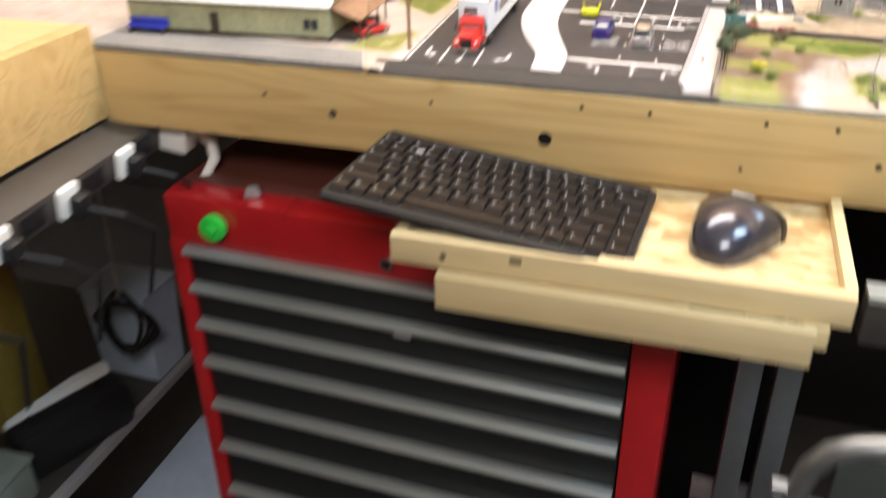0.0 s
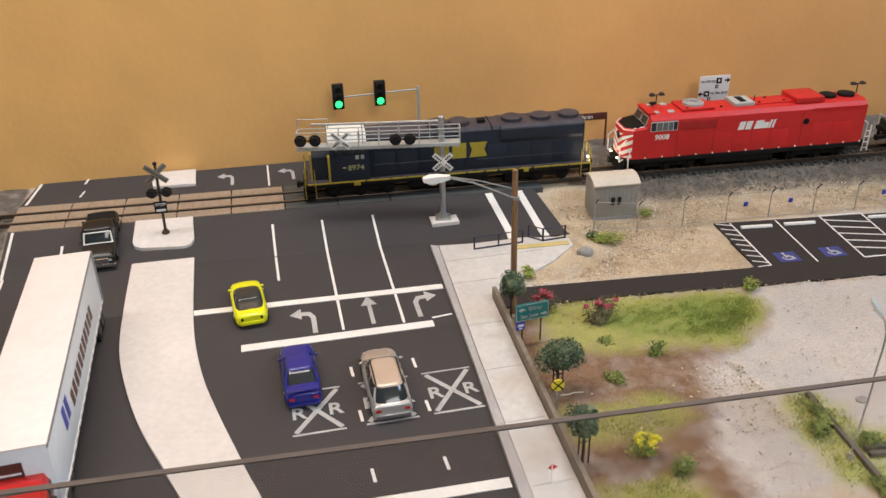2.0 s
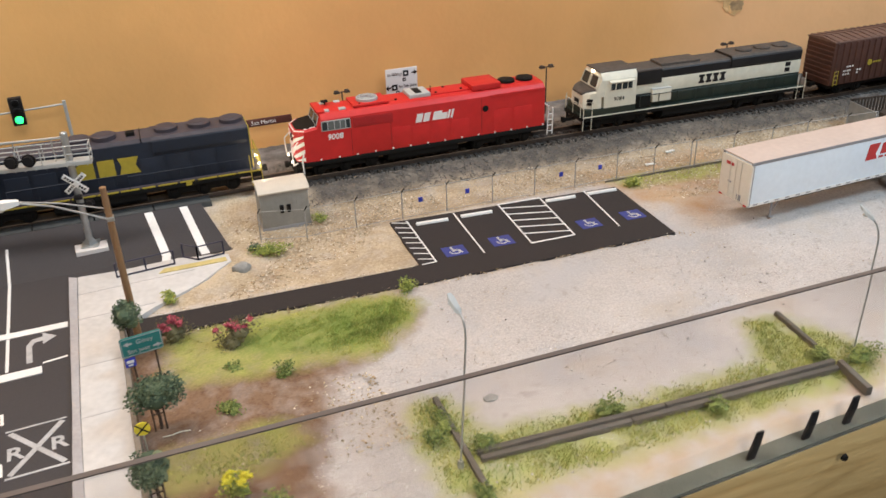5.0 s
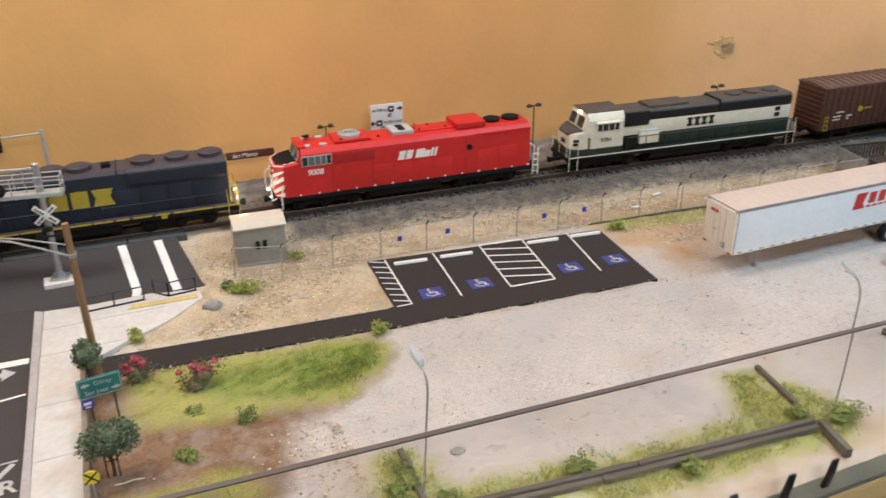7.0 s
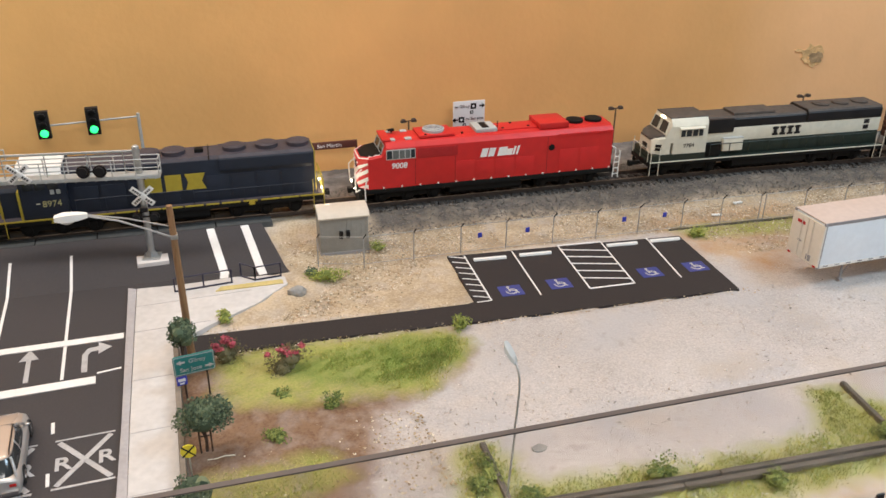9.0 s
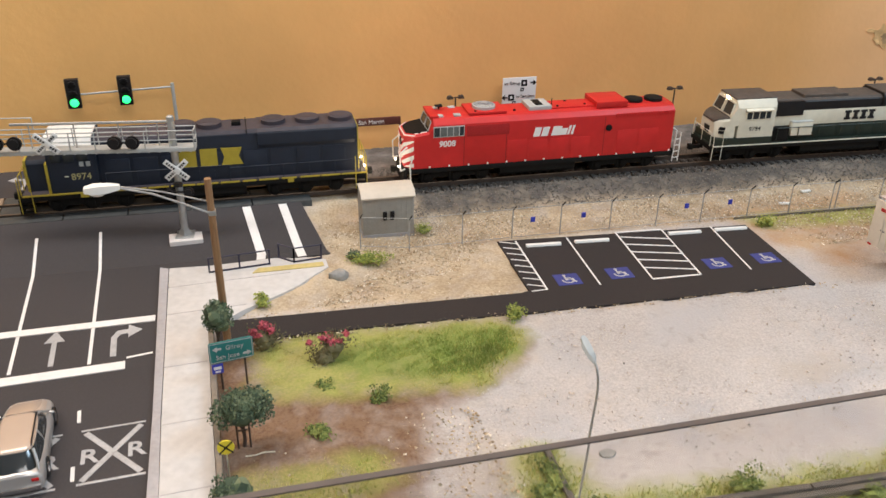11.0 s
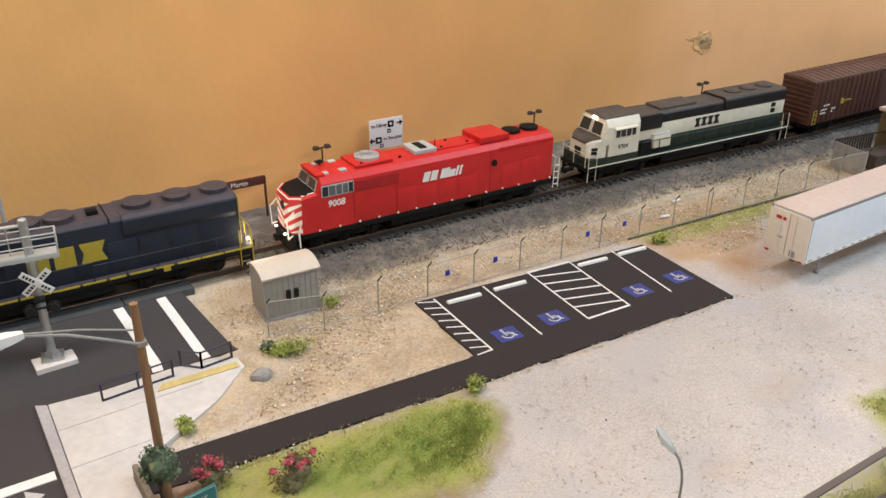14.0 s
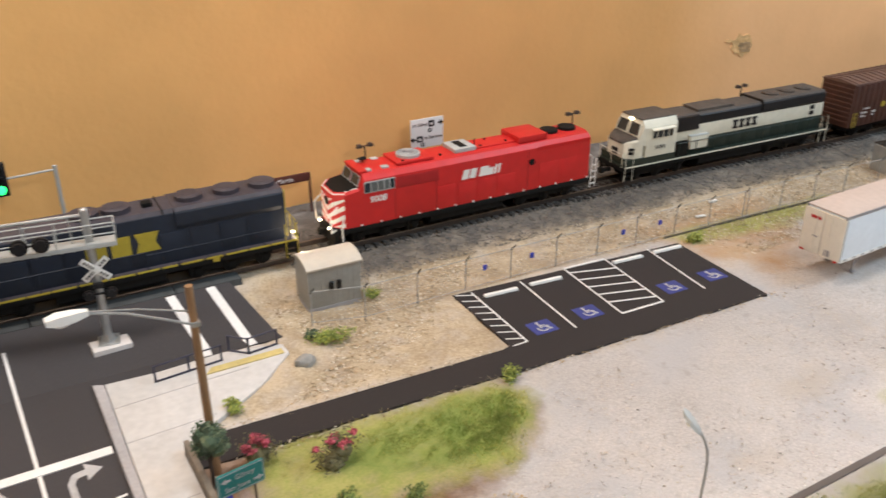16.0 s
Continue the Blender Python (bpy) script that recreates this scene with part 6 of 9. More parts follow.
def marks_a(t, L, W, z0, z1):
    y = -W - 0.02
    # red company mark: one block shape and a row of bars
    part("company_mark", prism(bm_new(), [(100, 30), (110.5, 30), (108.5, 34), (111.5, 41.5), (102, 41.5)], "y", y, y - 0.3), LOGOR, t)
    emblem(t, blocks(113, 33, 52, 8.0, 6, 1.2, 0.3), y, LOGOR, "lettering_bar")
    emblem(t, blocks(112, 30.2, 50, 1.4, 9, 0.2, 0.3), y, LOGOR, "lettering_bar")
    part("company_mark", box(bm_new(), (-0.75, -0.4), (2.5, 9.5), (39.0, 41.0)), LOGOR, t)
    part("door_mark", box(bm_new(), (-0.75, -0.4), (3.0, 6.5), (27.0, 28.0)), GREYT, t)
    part("tool_bracket", box(bm_new(), (-0.9, -0.4), (-7.5, -3.5), (17.5, 21.5), 0.2), GREYT, t)
    for s in (-1, 1):
        g = bm_new()
        tube(g, [(26, s * 9, 15.5), (26, s * 9, 2.0)], 0.8, 8)
        tube(g, [(32, s * 9, 12), (26, s * 9, 4.5)], 0.5, 6)
        box(g, (24.5, 27.5), (s * 9 - 1.6, s * 9 + 1.6), (1.2, 2.0), 0.2)
        part("landing_leg", g, GREYT, t)
    for x in (139, 152):
        for s in (-1, 1):
            wheel(t, x, s * 12.4, 5.6, 1.8)
    part("nose_panel", box(bm_new(), (L - 0.2, L + 0.6), (-W + 0.4, W - 0.4), (z0, z1 - 1)), TRLW, t)


lorry_trailer("white box trailer with red lettering parked on the gravel", pose(0.5545, 0.9258, G0 - 0.0015, 0, 0, -0.8), 187, marks_a, TRLR, 13.8, 15.8)


def marks_b(t, L, W, z0, z1):
    part("front_mark", box(bm_new(), (L + 0.1, L + 0.5), (-9.5, 4.0), (30.5, 39.5), 0.1), BROWNS, t, "dark red panel on the nose")
    part("front_mark_bar", box(bm_new(), (L + 0.4, L + 0.65), (-8.5, 3.0), (33.5, 34.6)), TRLW, t)
    y = W + 0.02
    emblem(t, blocks(38, 24, 86, 9.0, 11, 1.4, 0.35), y + 0.22, BROWNS, "lettering_bar")
    emblem(t, blocks(130, 27, 16, 12.0, 2, 1.4, 0.35), y + 0.22, SIGNB, "lettering_bar")
    for x in (12, 24):
        for s in (-1, 1):
            wheel(t, x, s * 12.4, 5.6, 1.8)


lorry_trailer("long white box trailer hitched to a red tractor", pose(-0.0903, 1.0020, G0, 0, 0, -87.8), 176, marks_b, TRLT)


def tractor():
    t = thing("lorry_tractor", "bright red bonneted lorry tractor with chrome bumper on the road", "lorry", pose(-0.0842, 0.8365, G0, 0, 0, -88.2))
    part("chassis", box(bm_new(), (-14, 40), (-5, 5), (5, 9), 0.4), DARKU, t)
    part("cab", loft(bm_new(), [[(x, -w, 7), (x, w, 7), (x, w, h - 4), (x, w * 0.86, h), (x, -w * 0.86, h), (x, -w, h - 4)] for x, w, h in ((1.5, 12.6, 31), (3, 13.0, 32), (15, 13.0, 32), (20, 12.6, 27))]), CARR, t)
    part("bonnet", loft(bm_new(), [[(x, -w, 6.5), (x, w, 6.5), (x, w, h - 3), (x, w * 0.8, h), (x, -w * 0.8, h), (x, -w, h - 3)] for x, w, h in ((19.8, 11.0, 22), (30, 9.6, 20.5), (37.5, 8.4, 18.5), (39, 7.4, 16.5))]), CARR, t)
    g = loft(bm_new(), [[(21.0, -10.2, 22.2), (21.0, 10.2, 22.2), (17.6, 10.2, 29.6), (17.6, -10.2, 29.6)], [(19.6, -10.2, 22.2), (19.6, 10.2, 22.2), (16.2, 10.2, 29.6), (16.2, -10.2, 29.6)]])
    part("windscreen", g, WINL, t, "pale windscreen")
    for s in (-1, 1):
        part("side_window", box(bm_new(), (9, 16), (s * 13.0 - 0.3, s * 13.0 + 0.3), (21, 28), 0.2), WINM, t)
        part("mudguard", loft(bm_new(), [[(x, s * 9.0, z_), (x, s * 13.4, z_), (x, s * 13.4, z_ + 1.4), (x, s * 9.0, z_ + 1.4)] for x, z_ in ((24, 7), (26.5, 11.5), (31, 13), (35.5, 11.5), (38, 7))]), CARR, t)
        part("head_light", box(bm_new(), (37.0, 38.8), (s * 9.6 - 1.4, s * 9.6 + 1.4), (11, 13.4), 0.3), WHITEP, t)
        part("exhaust_stack", cyl(bm_new(), (-0.5, s * 12.0, 8), (-0.5, s * 12.0, 40), 0.9, 10), CHROME, t)
        part("mirror", box(bm_new(), (18.5, 19.6), (s * 15.6 - 0.9, s * 15.6 + 0.9), (19, 26), 0.3), BLACK, t)
        part("fuel_tank", cyl(bm_new(), (3, s * 10.5, 6), (15, s * 10.5, 6), 3.4, 14), CHROME, t)
        wheel(t, 31, s * 11.2, 5.6, 1.2)
        for x in (-4, -15):
            wheel(t, x, s * 11.5, 5.6, 2.0)
    part("grille", box(bm_new(), (38.6, 39.6), (-5.6, 5.6), (7.5, 16.0), 0.3), BLACK, t)
    part("bumper", box(bm_new(), (39.0, 41.0), (-12.6, 12.6), (3.0, 7.0), 0.6), CHROME, t)
    return t


tractor()


# ---- signals, signs, lamps, fences ----
def crossbuck(parent, x, y, z, size, material=WHITEP, letters=True):
    for a in (-42, 42):
        b = new("crossbuck_board", mesh_of("crossbuck_board", box(bm_new(), (-size, size), (-0.35, 0.35), (-size * 0.2, size * 0.2), 0.1), material, MM))
        b.parent = parent
        b.matrix_basis = pose(x * MM, (y - (0.4 if a > 0 else 0)) * MM, z * MM, 0, a, 0)
        bars = bm_new()
        for i in range(9 if letters else 0):
            u = -size * 0.84 + i * size * 0.19
            if abs(u + size * 0.06) > size * 0.2:
                box(bars, (u, u + size * 0.12), (-0.5, -0.3), (-size * 0.085, size * 0.085))
        if letters:
            part("lettering_bars", bars, BLACK, b)
        else:
            part("back_brace", box(bars, (-size * 0.96, size * 0.96), (-0.6, -0.3), (-0.3, 0.3)), BARK, b)


def twin_lamps(parent, x, y, z, gap=4.6, r=2.6):
    part("crossarm", box(bm_new(), (x - gap, x + gap), (y - 0.5, y + 0.5), (z - 0.4, z + 0.4)), BLACK, parent)
    for s in (-1, 1):
        h = part("signal_lamp", cyl(bm_new(), (x + s * gap, y + 0.6, z), (x + s * gap, y - 1.0, z), r, 18), BLACK, parent)
        part("hood", cyl(bm_new(), (x + s * gap, y - 1.0, z + 0.5), (x + s * gap, y - 3.4, z + 0.5), r * 0.7, 14), BLACK, h)


# cantilever signal over the lanes
t = thing("cantilever_signal", "silver cantilever railway crossing signal over the road", "crossing signal", pose(0.1535, 1.0745, G0 + 0.0050, 0, 0, -10))
part("base_slab", prism(bm_new(), [(math.cos(a) * 14.2, math.sin(a) * 12.6) for a in (radians(d) for d in (55, 145, 235, 325))], "z", -6.0, 1.6, 0.3), WALK, t, "pale concrete base slab")
part("foot", cyl(bm_new(), (0, 0, 1.5), (0, 0, 6), 4.6, 4, 2.6), STEEL, t)
part("base_plate", box(bm_new(), (-5.5, 5.5), (-5.5, 5.5), (1.4, 2.3), 0.2), STEEL, t)
part("mast", cyl(bm_new(), (0, 0, 1.5), (0, 0, 78.5), 2.2, 18), STEEL, t)
part("mast_cap", ball(bm_new(), (0, 0, 78.5), 2.3, 2, (1, 1, 0.6)), STEEL, t)
part("walkway", box(bm_new(), (-101, 13), (-4.5, 4.5), (58.5, 61.0), 0.3), GREYP, t)
for x in range(-98, 12, 6):
    part("walkway_bar", box(bm_new(), (x, x + 0.8), (-4.7, 4.7), (58.2, 58.6)), STEEL, t)
g = bm_new()
for yy in (-4.3, 4.3):
    for zz in (66.0, 71.5):
        tube(g, [(-100, yy, zz), (13, yy, zz)], 0.42, 6)
    for i in range(9):
        tube(g, [(-100 + i * 14.1, yy, 61), (-100 + i * 14.1, yy, 71.5)], 0.42, 6)
for xx in (-100, 13):
    tube(g, [(xx, -4.3, 71.5), (xx, 4.3, 71.5)], 0.42, 6)
    tube(g, [(xx, -4.3, 66.0), (xx, 4.3, 66.0)], 0.42, 6)
part("guard_rail", g, GREYP, t)
g = bm_new()
tube(g, [(-100, 4.3, 71.5), (-100, 4.3, 78.5), (-79, 4.3, 78.5), (-79, 4.3, 71.5)], 0.35, 6)
part("end_frame", g, GREYP, t)
part("truss_beam", tube(bm_new(), [(0, 0, 76.0), (-90, 0, 76.0)], 0.9, 8), STEEL, t)
for x in (-8, -30, -55, -80):
    part("hanger", cyl(bm_new(), (x, 0, 61), (x, 0, 76), 0.4, 6), STEEL, t)
twin_lamps(t, -92.5, -5.5, 66.5, 5.0, 4.1)
twin_lamps(t, -27.0, -5.5, 65.5, 5.0, 4.1)
twin_lamps(t, 0.5, -3.0, 32.0, 5.6, 3.0)
part("bell", box(bm_new(), (-2.5, 2.5), (-4.5, -2.0), (35.5, 38.5), 0.4), BLACK, t)
crossbuck(t, -70.0, -5.6, 66.0, 8.4)
crossbuck(t, 0.5, -3.2, 46.5, 8.6)

# crossing signal on the small island
t = thing("crossing_signal", "dark crossing signal mast with a crossbuck on the island", "crossing signal", pose(-0.0440, 1.0945, G0 + 0.0098))
part("foot", cyl(bm_new(), (0, 0, -0.2), (0, 0, 2.2), 3.0, 12, 1.8), BARK, t)
part("mast", cyl(bm_new(), (0, 0, 0), (1.2, 0, 52), 1.0, 12), BARK, t)
part("bell", ball(bm_new(), (1.2, 0, 52.5), 1.6, 2), BLACK, t)
crossbuck(t, 1.0, -1.4, 45.6, 9.2, WEATHB, letters=False)
twin_lamps(t, 0.8, -1.0, 31.4, 5.0, 3.6)
sg = part("stop_sign", box(bm_new(), (-4.2, 4.2), (-1.9, -1.3), (16, 25), 0.2), BLACK, t)
lettering(sg, "STOP", 3.0, 0, -2.0, 22.6, WHITEP)
part("lettering_bar", box(bm_new(), (-3.2, 3.2), (-2.1, -1.85), (17.6, 19.2)), WHITEP, sg)

# traffic light arm by the wall
t = thing("traffic_light", "grey mast arm with two green traffic lights behind the train", "traffic light", pose(0.1560, 1.1740, RT - 0.0012))
part("mast", cyl(bm_new(), (0, 0, -1), (0, 0, 63.5), 1.2, 12), GREYP, t)
part("arm", cyl(bm_new(), (0, 0, 61.0), (-69, 0, 59.5), 0.7, 10), GREYP, t)
for x in (-31.0, -64.0):
    h = part("lamp_head", box(bm_new(), (x - 4.4, x + 4.4), (-3.6, 1.0), (51.0, 71.0), 0.6), BLACK, t, "black traffic light head")
    for k, zz in enumerate((67.5, 61.3, 55.1)):
        part("lamp", ball(bm_new(), (x, -3.4, zz), 2.9, 2, (1, 0.5, 1)), GLOWG if k == 2 else DARKU, h, "lit green lamp" if k == 2 else "")
        if k == 2:
            continue
        part("visor", prism(bm_new(), [(x - 2.6, zz), (x - 2.2, zz + 1.9), (x, zz + 2.6), (x + 2.2, zz + 1.9), (x + 2.6, zz), (x + 2.2, zz), (x, zz + 2.1), (x - 2.2, zz)], "y", -3.0, -5.6), BLACK, h)

# relay hut
t = thing("relay_hut", "small grey metal equipment hut with a pale arched roof", "hut", pose(0.2808, 1.0668, G0 - 0.001, 0, 0, -4))
part("wall", box(bm_new(), (-16.7, 16.7), (-11.0, 11.0), (0.8, 27.8), 0.3), HUTM, t)
part("plinth", box(bm_new(), (-17.1, 17.1), (-11.4, 11.4), (-2, 1.0), 0.2), GREYT, t)
arch = [(-12.5, 27.4), (-9.4, 29.5), (-5.0, 30.9), (0, 31.4), (5.0, 30.9), (9.4, 29.5), (12.5, 27.4)]
part("roof", prism(bm_new(), arch + [(y, z_ - 1.0) for y, z_ in arch[::-1]], "x", -17.6, 17.6), HUTR, t, "pale arched roof")
part("gable", prism(bm_new(), [(-11.0, 27.7), (11.0, 27.7), (8.8, 28.7), (4.6, 30.0), (-4.6, 30.0), (-8.8, 28.7)], "x", -16.6, 16.6), HUTM, t)
for i in range(10):
    part("panel_seam", box(bm_new(), (-15.2 + i * 3.35, -14.95 + i * 3.35), (-11.25, -10.9), (1.5, 27.8)), HUTM, t)
for s in (-1, 1):
    g = bm_new()
    tube(g, [(s * 2.4 - 0.9, -11.6, 11.5), (s * 2.4 - 0.9, -11.9, 16.5), (s * 2.4 + 0.9, -11.9, 16.5), (s * 2.4 + 0.9, -11.6, 11.5)], 0.5, 6)
    box(g, (s * 2.4 - 1.2, s * 2.4 + 1.2), (-11.7, -10.9), (11.0, 17.0), 0.2)
    part("sign_mark", g, BLACK, t)

# timber pole with street lamp
t = thing("lamp_pole", "brown timber utility pole with a silver street lamp arm", "street lamp", pose(0.1695, 0.9480, G0, 0.5, 0, 0))
part("pole", cyl(bm_new(), (0, 0, -3), (-0.6, 0, 94), 2.1, 14, 1.6), POLE, t)
g = bm_new()
tube(g, [(-0.8, -1.5, 77.0), (-12, -1.5, 83.0), (-25, -1.5, 89.6), (-40, -1.5, 94.4)], 0.55, 8)
tube(g, [(-0.8, 0.9, 82.0), (-21, -0.4, 89.8), (-40, -1.5, 95.0)], 0.4, 8)
part("arm", g, STEEL, t)
part("bracket", box(bm_new(), (-2.0, 1.6), (-2.4, 2.0), (75.9, 78.1), 0.3), STEEL, t)
part("lamp_head", loft(bm_new(), [[(x, -1.5 - w, z_), (x, -1.5 + w, z_), (x, -1.5 + w * 0.8, z_ + h), (x, -1.5 - w * 0.8, z_ + h)] for x, w, z_, h in ((-38.5, 1.3, 93.6, 2.0), (-43.5, 2.6, 93.0, 3.2), (-49.5, 3.2, 93.0, 3.4), (-53.5, 2.2, 93.6, 2.0))]), WHITEM, t)
part("lens", ball(bm_new(), (-48, -1.5, 93.0), 2.7, 2, (1.4, 0.9, 0.8)), WHITEP, t, "white lamp lens")


def street_lamp(x, y, label, turn, up, lean):
    t = thing("street_lamp", label, "street lamp", pose(x, y, G0 - 0.001, -lean, 0, turn), "street lamps of the car park")
    g = bm_new()
    tube(g, [(0, 0, 0), (0, 0, 56 + up), (-0.2, 0, 62 + up), (-0.9, 0, 66.0 + up), (-2.4, 0, 69.6 + up), (-4.4, 0, 71.8 + up)], 0.46, 8)
    part("post", g, STEEL, t)
    part("foot", cyl(bm_new(), (0, 0, -1), (0, 0, 3), 1.9, 10, 1.2), STEEL, t)
    part("lamp_head", loft(bm_new(), [[(x_, -w, z_ + up), (x_, w, z_ + up), (x_ - 0.8, w * 0.7, z_ + 1.9 + up), (x_ - 0.8, -w * 0.7, z_ + 1.9 + up)] for x_, w, z_ in ((-3.8, 0.8, 70.9), (-5.4, 1.9, 72.3), (-9.0, 2.2, 75.0), (-10.6, 1.2, 76.1))]), GREYP, t)
    part("lens", ball(bm_new(), (-7.8, 0, 73.4 + up), 1.5, 2, (1.3, 1, 0.6)), WHITEP, t)


street_lamp(0.2868, 0.7865, "thin grey street lamp with a swan neck in the planted strip", -72, 3.2, 4.5)
street_lamp(0.5013, 0.7722, "thin grey street lamp with a swan neck among bushes", -60, 4.0, 3.0)

# green direction sign
t = thing("road_sign", "green direction sign with a small blue sign below", "road sign", pose(0.1700, 0.9133, G0 - 0.001, 0, 0, 6))
part("post", cyl(bm_new(), (-5.5, 0.8, -1), (-5.5, 0.8, 24), 0.5, 8), BARK, t)
part("post", cyl(bm_new(), (6.0, 0.8, -1), (6.0, 0.8, 24), 0.5, 8), BARK, t)
zs = 22.5
b = part("board", prism(bm_new(), [(-9.4, zs - 5.6), (9.4, zs - 5.6), (10.2, zs - 4.8), (10.2, zs + 4.8), (9.4, zs + 5.6), (-9.4, zs + 5.6), (-10.2, zs + 4.8), (-10.2, zs - 4.8)], "y", -0.5, 0.4, 0.15), SIGNG, t)
for z_ in (zs - 5.15, zs + 4.85):
    part("border", box(bm_new(), (-9.6, 9.6), (-0.62, -0.45), (z_, z_ + 0.3)), PAINTW, b)
for x in (-9.85, 9.55):
    part("border", box(bm_new(), (x, x + 0.3), (-0.62, -0.45), (zs - 4.8, zs + 4.8)), PAINTW, b)
lettering(b, "Gilroy", 3.3, 1.6, -0.62, zs + 2.0, PAINTW)
lettering(b, "San Jose", 3.3, -1.8, -0.62, zs - 2.6, PAINTW)
for x, z_, s in ((-6.4, zs + 2.0, -1), (7.2, zs - 2.6, 1)):
    part("sign_arrow", prism(bm_new(), [(x + s * 2.2, z_), (x, z_ + 1.4), (x, z_ + 0.5), (x - s * 2.0, z_ + 0.5), (x - s * 2.0, z_ - 0.5), (x, z_ - 0.5), (x, z_ - 1.4)], "y", -0.5, -0.7), PAINTW, b)
p2 = part("lower_board", box(bm_new(), (-9.6, -4.4), (-0.5, 0.4), (11.2, 16.2), 0.2), SIGNB, t, "small blue and white sign")
part("symbol_bar", box(bm_new(), (-8.8, -5.2), (-0.7, -0.4), (13.6, 15.2)), WHITEP, p2)
part("symbol_bar", box(bm_new(), (-8.2, -5.8), (-0.7, -0.4), (12.0, 12.8)), WHITEP, p2)

# round yellow crossing warning
t = thing("warning_sign", "round yellow railway crossing warning sign on a thin post", "road sign", pose(0.1625, 0.8470, G0, 0, 0, -3))
part("post", cyl(bm_new(), (0, 0.5, -1), (0, 0.5, 20), 0.35, 8), STEEL, t)
d_ = part("disc", cyl(bm_new(), (0, 0.3, 19.6), (0, -0.4, 19.6), 3.4, 24), SIGNY, t)
g = bm_new()
for s in (-1, 1):
    prism(g, [(-2.8, 19.6 - s * 2.8 - 0.45), (-2.8, 19.6 - s * 2.8 + 0.45), (2.8, 19.6 + s * 2.8 + 0.45), (2.8, 19.6 + s * 2.8 - 0.45)], "y", -0.4, -0.6 - 0.05 * s)
part("cross_mark", g, BLACK, d_)

# small pink flag marker on the pavement
t = thing("marker_flag", "tiny red marker flag at the pavement's edge", "marker", pose(0.1435, 0.800, G0 + 0.0026))
part("stick", cyl(bm_new(), (0, 0, 0), (0, 0, 11), 0.3, 6), WHITEP, t)
part("flag", prism(bm_new(), [(0, 8.0), (2.6, 9.6), (0, 11.2), (-2.0, 9.6)], "y", -0.15, 0.15), TAIL, t)


# railings beside the pavement
def railing(label, pts):
    t = thing("railing", label, "railing", None, "railings at the crossing")
    for a, b in zip(pts, pts[1:]):
        for zz, r in ((10.2, 0.45), (1.2, 0.6)):
            part("rail", tube(bm_new(), [(a[0], a[1], zz), (b[0], b[1], zz)], r, 6), RAILB, t)
        d_ = Vector(b) - Vector(a)
        k = max(1, round(d_.length / 18))
        for i in range(k + 1):
            q = Vector(a) + d_ * i / k
            part("post", box(bm_new(), (q.x - 0.5, q.x + 0.5), (q.y - 0.5, q.y + 0.5), (-1, 10.6)), RAILB, t)
    t.location = (0, 0, G0 + 0.002)


railing("dark blue pedestrian railing on the pavement", [(165, 1027), (200, 1028.5)])
railing("short dark blue railing with a bent panel", [(206.5, 1035.5), (214.5, 1027.0), (231, 1028.0)])

# chain-link fence
t = thing("chain_link_fence", "weathered grey chain-link fence with slanted barbed arms", "fence")
FP = [(0.2583, 1.0420), (0.2875, 1.0320), (0.322, 1.0305), (0.3555, 1.0290), (0.3885, 1.0270), (0.4235, 1.0248), (0.457, 1.0226), (0.490, 1.0205), (0.5255, 1.0185), (0.558, 1.0165), (0.5895, 1.0128), (0.629, 1.0105), (0.664, 1.0070), (0.698, 1.0045), (0.735, 1.0000), (0.765, 0.9960)]
H_ = 21.0
post_me = mesh_of("post", tube(bm_new(), [(0, 0, -2), (0, 0, H_)], 0.42, 7), FENCEM, MM)
arm_me = mesh_of("barb_arm", tube(bm_new(), [(0, 0, H_ - 0.6), (0.3, -0.2, H_ + 0.4), (1.4, -2.0, H_ + 3.4)], 0.36, 7), BLACK, MM)
for x, y in FP:
    piece("post", post_me, t, pose(x, y, G0 - 0.001))
    piece("barb_arm", arm_me, t, pose(x, y, G0 - 0.001))
piece("post", post_me, t, pose(0.5935, 1.0125, G0 - 0.001))
g = bm_new()
for a, b in zip(FP, FP[1:]):
    a3, b3 = Vector((*a, 0)), Vector((*b, 0))
    n = int((b3 - a3).length / 0.0024)
    for i in range(n + 1):
        p = a3.lerp(b3, i / n)
        for s in (-1, 1):
            q = p + (b3 - a3).normalized() * s * 0.017
            f = 1.0
            w = (b3 - a3).normalized()
            lim = (q - a3).dot(w)
            full = (b3 - a3).length
            if lim < 0:
                f = (p - a3).dot(w) / 0.017
            elif lim > full:
                f = (full - (p - a3).dot(w)) / 0.017
            if f < 0.08:
                continue
            e = p.lerp(q, f)
            z0_, z1_ = G0 + 0.0005, G0 + 0.0005 + H_ * MM * 0.95 * f
            vs = [g.verts.new(v) for v in ((p.x, p.y, z0_), (p.x + 0.00011, p.y - 0.00004, z0_), (e.x + 0.00011, e.y - 0.00004, z1_), (e.x, e.y, z1_))]
            g.faces.new(vs)
part("chain_link", g, FENCEM, t, "fine wire mesh", k=1.0)
for a, b in zip(FP, FP[1:]):
    for zz in (0.6, H_ - 0.4):
        part("rail", cyl(bm_new(), (a[0] * 1000, a[1] * 1000, G0 * 1000 + zz), (b[0] * 1000, b[1] * 1000, G0 * 1000 + zz), 0.24, 6), FENCEM, t)
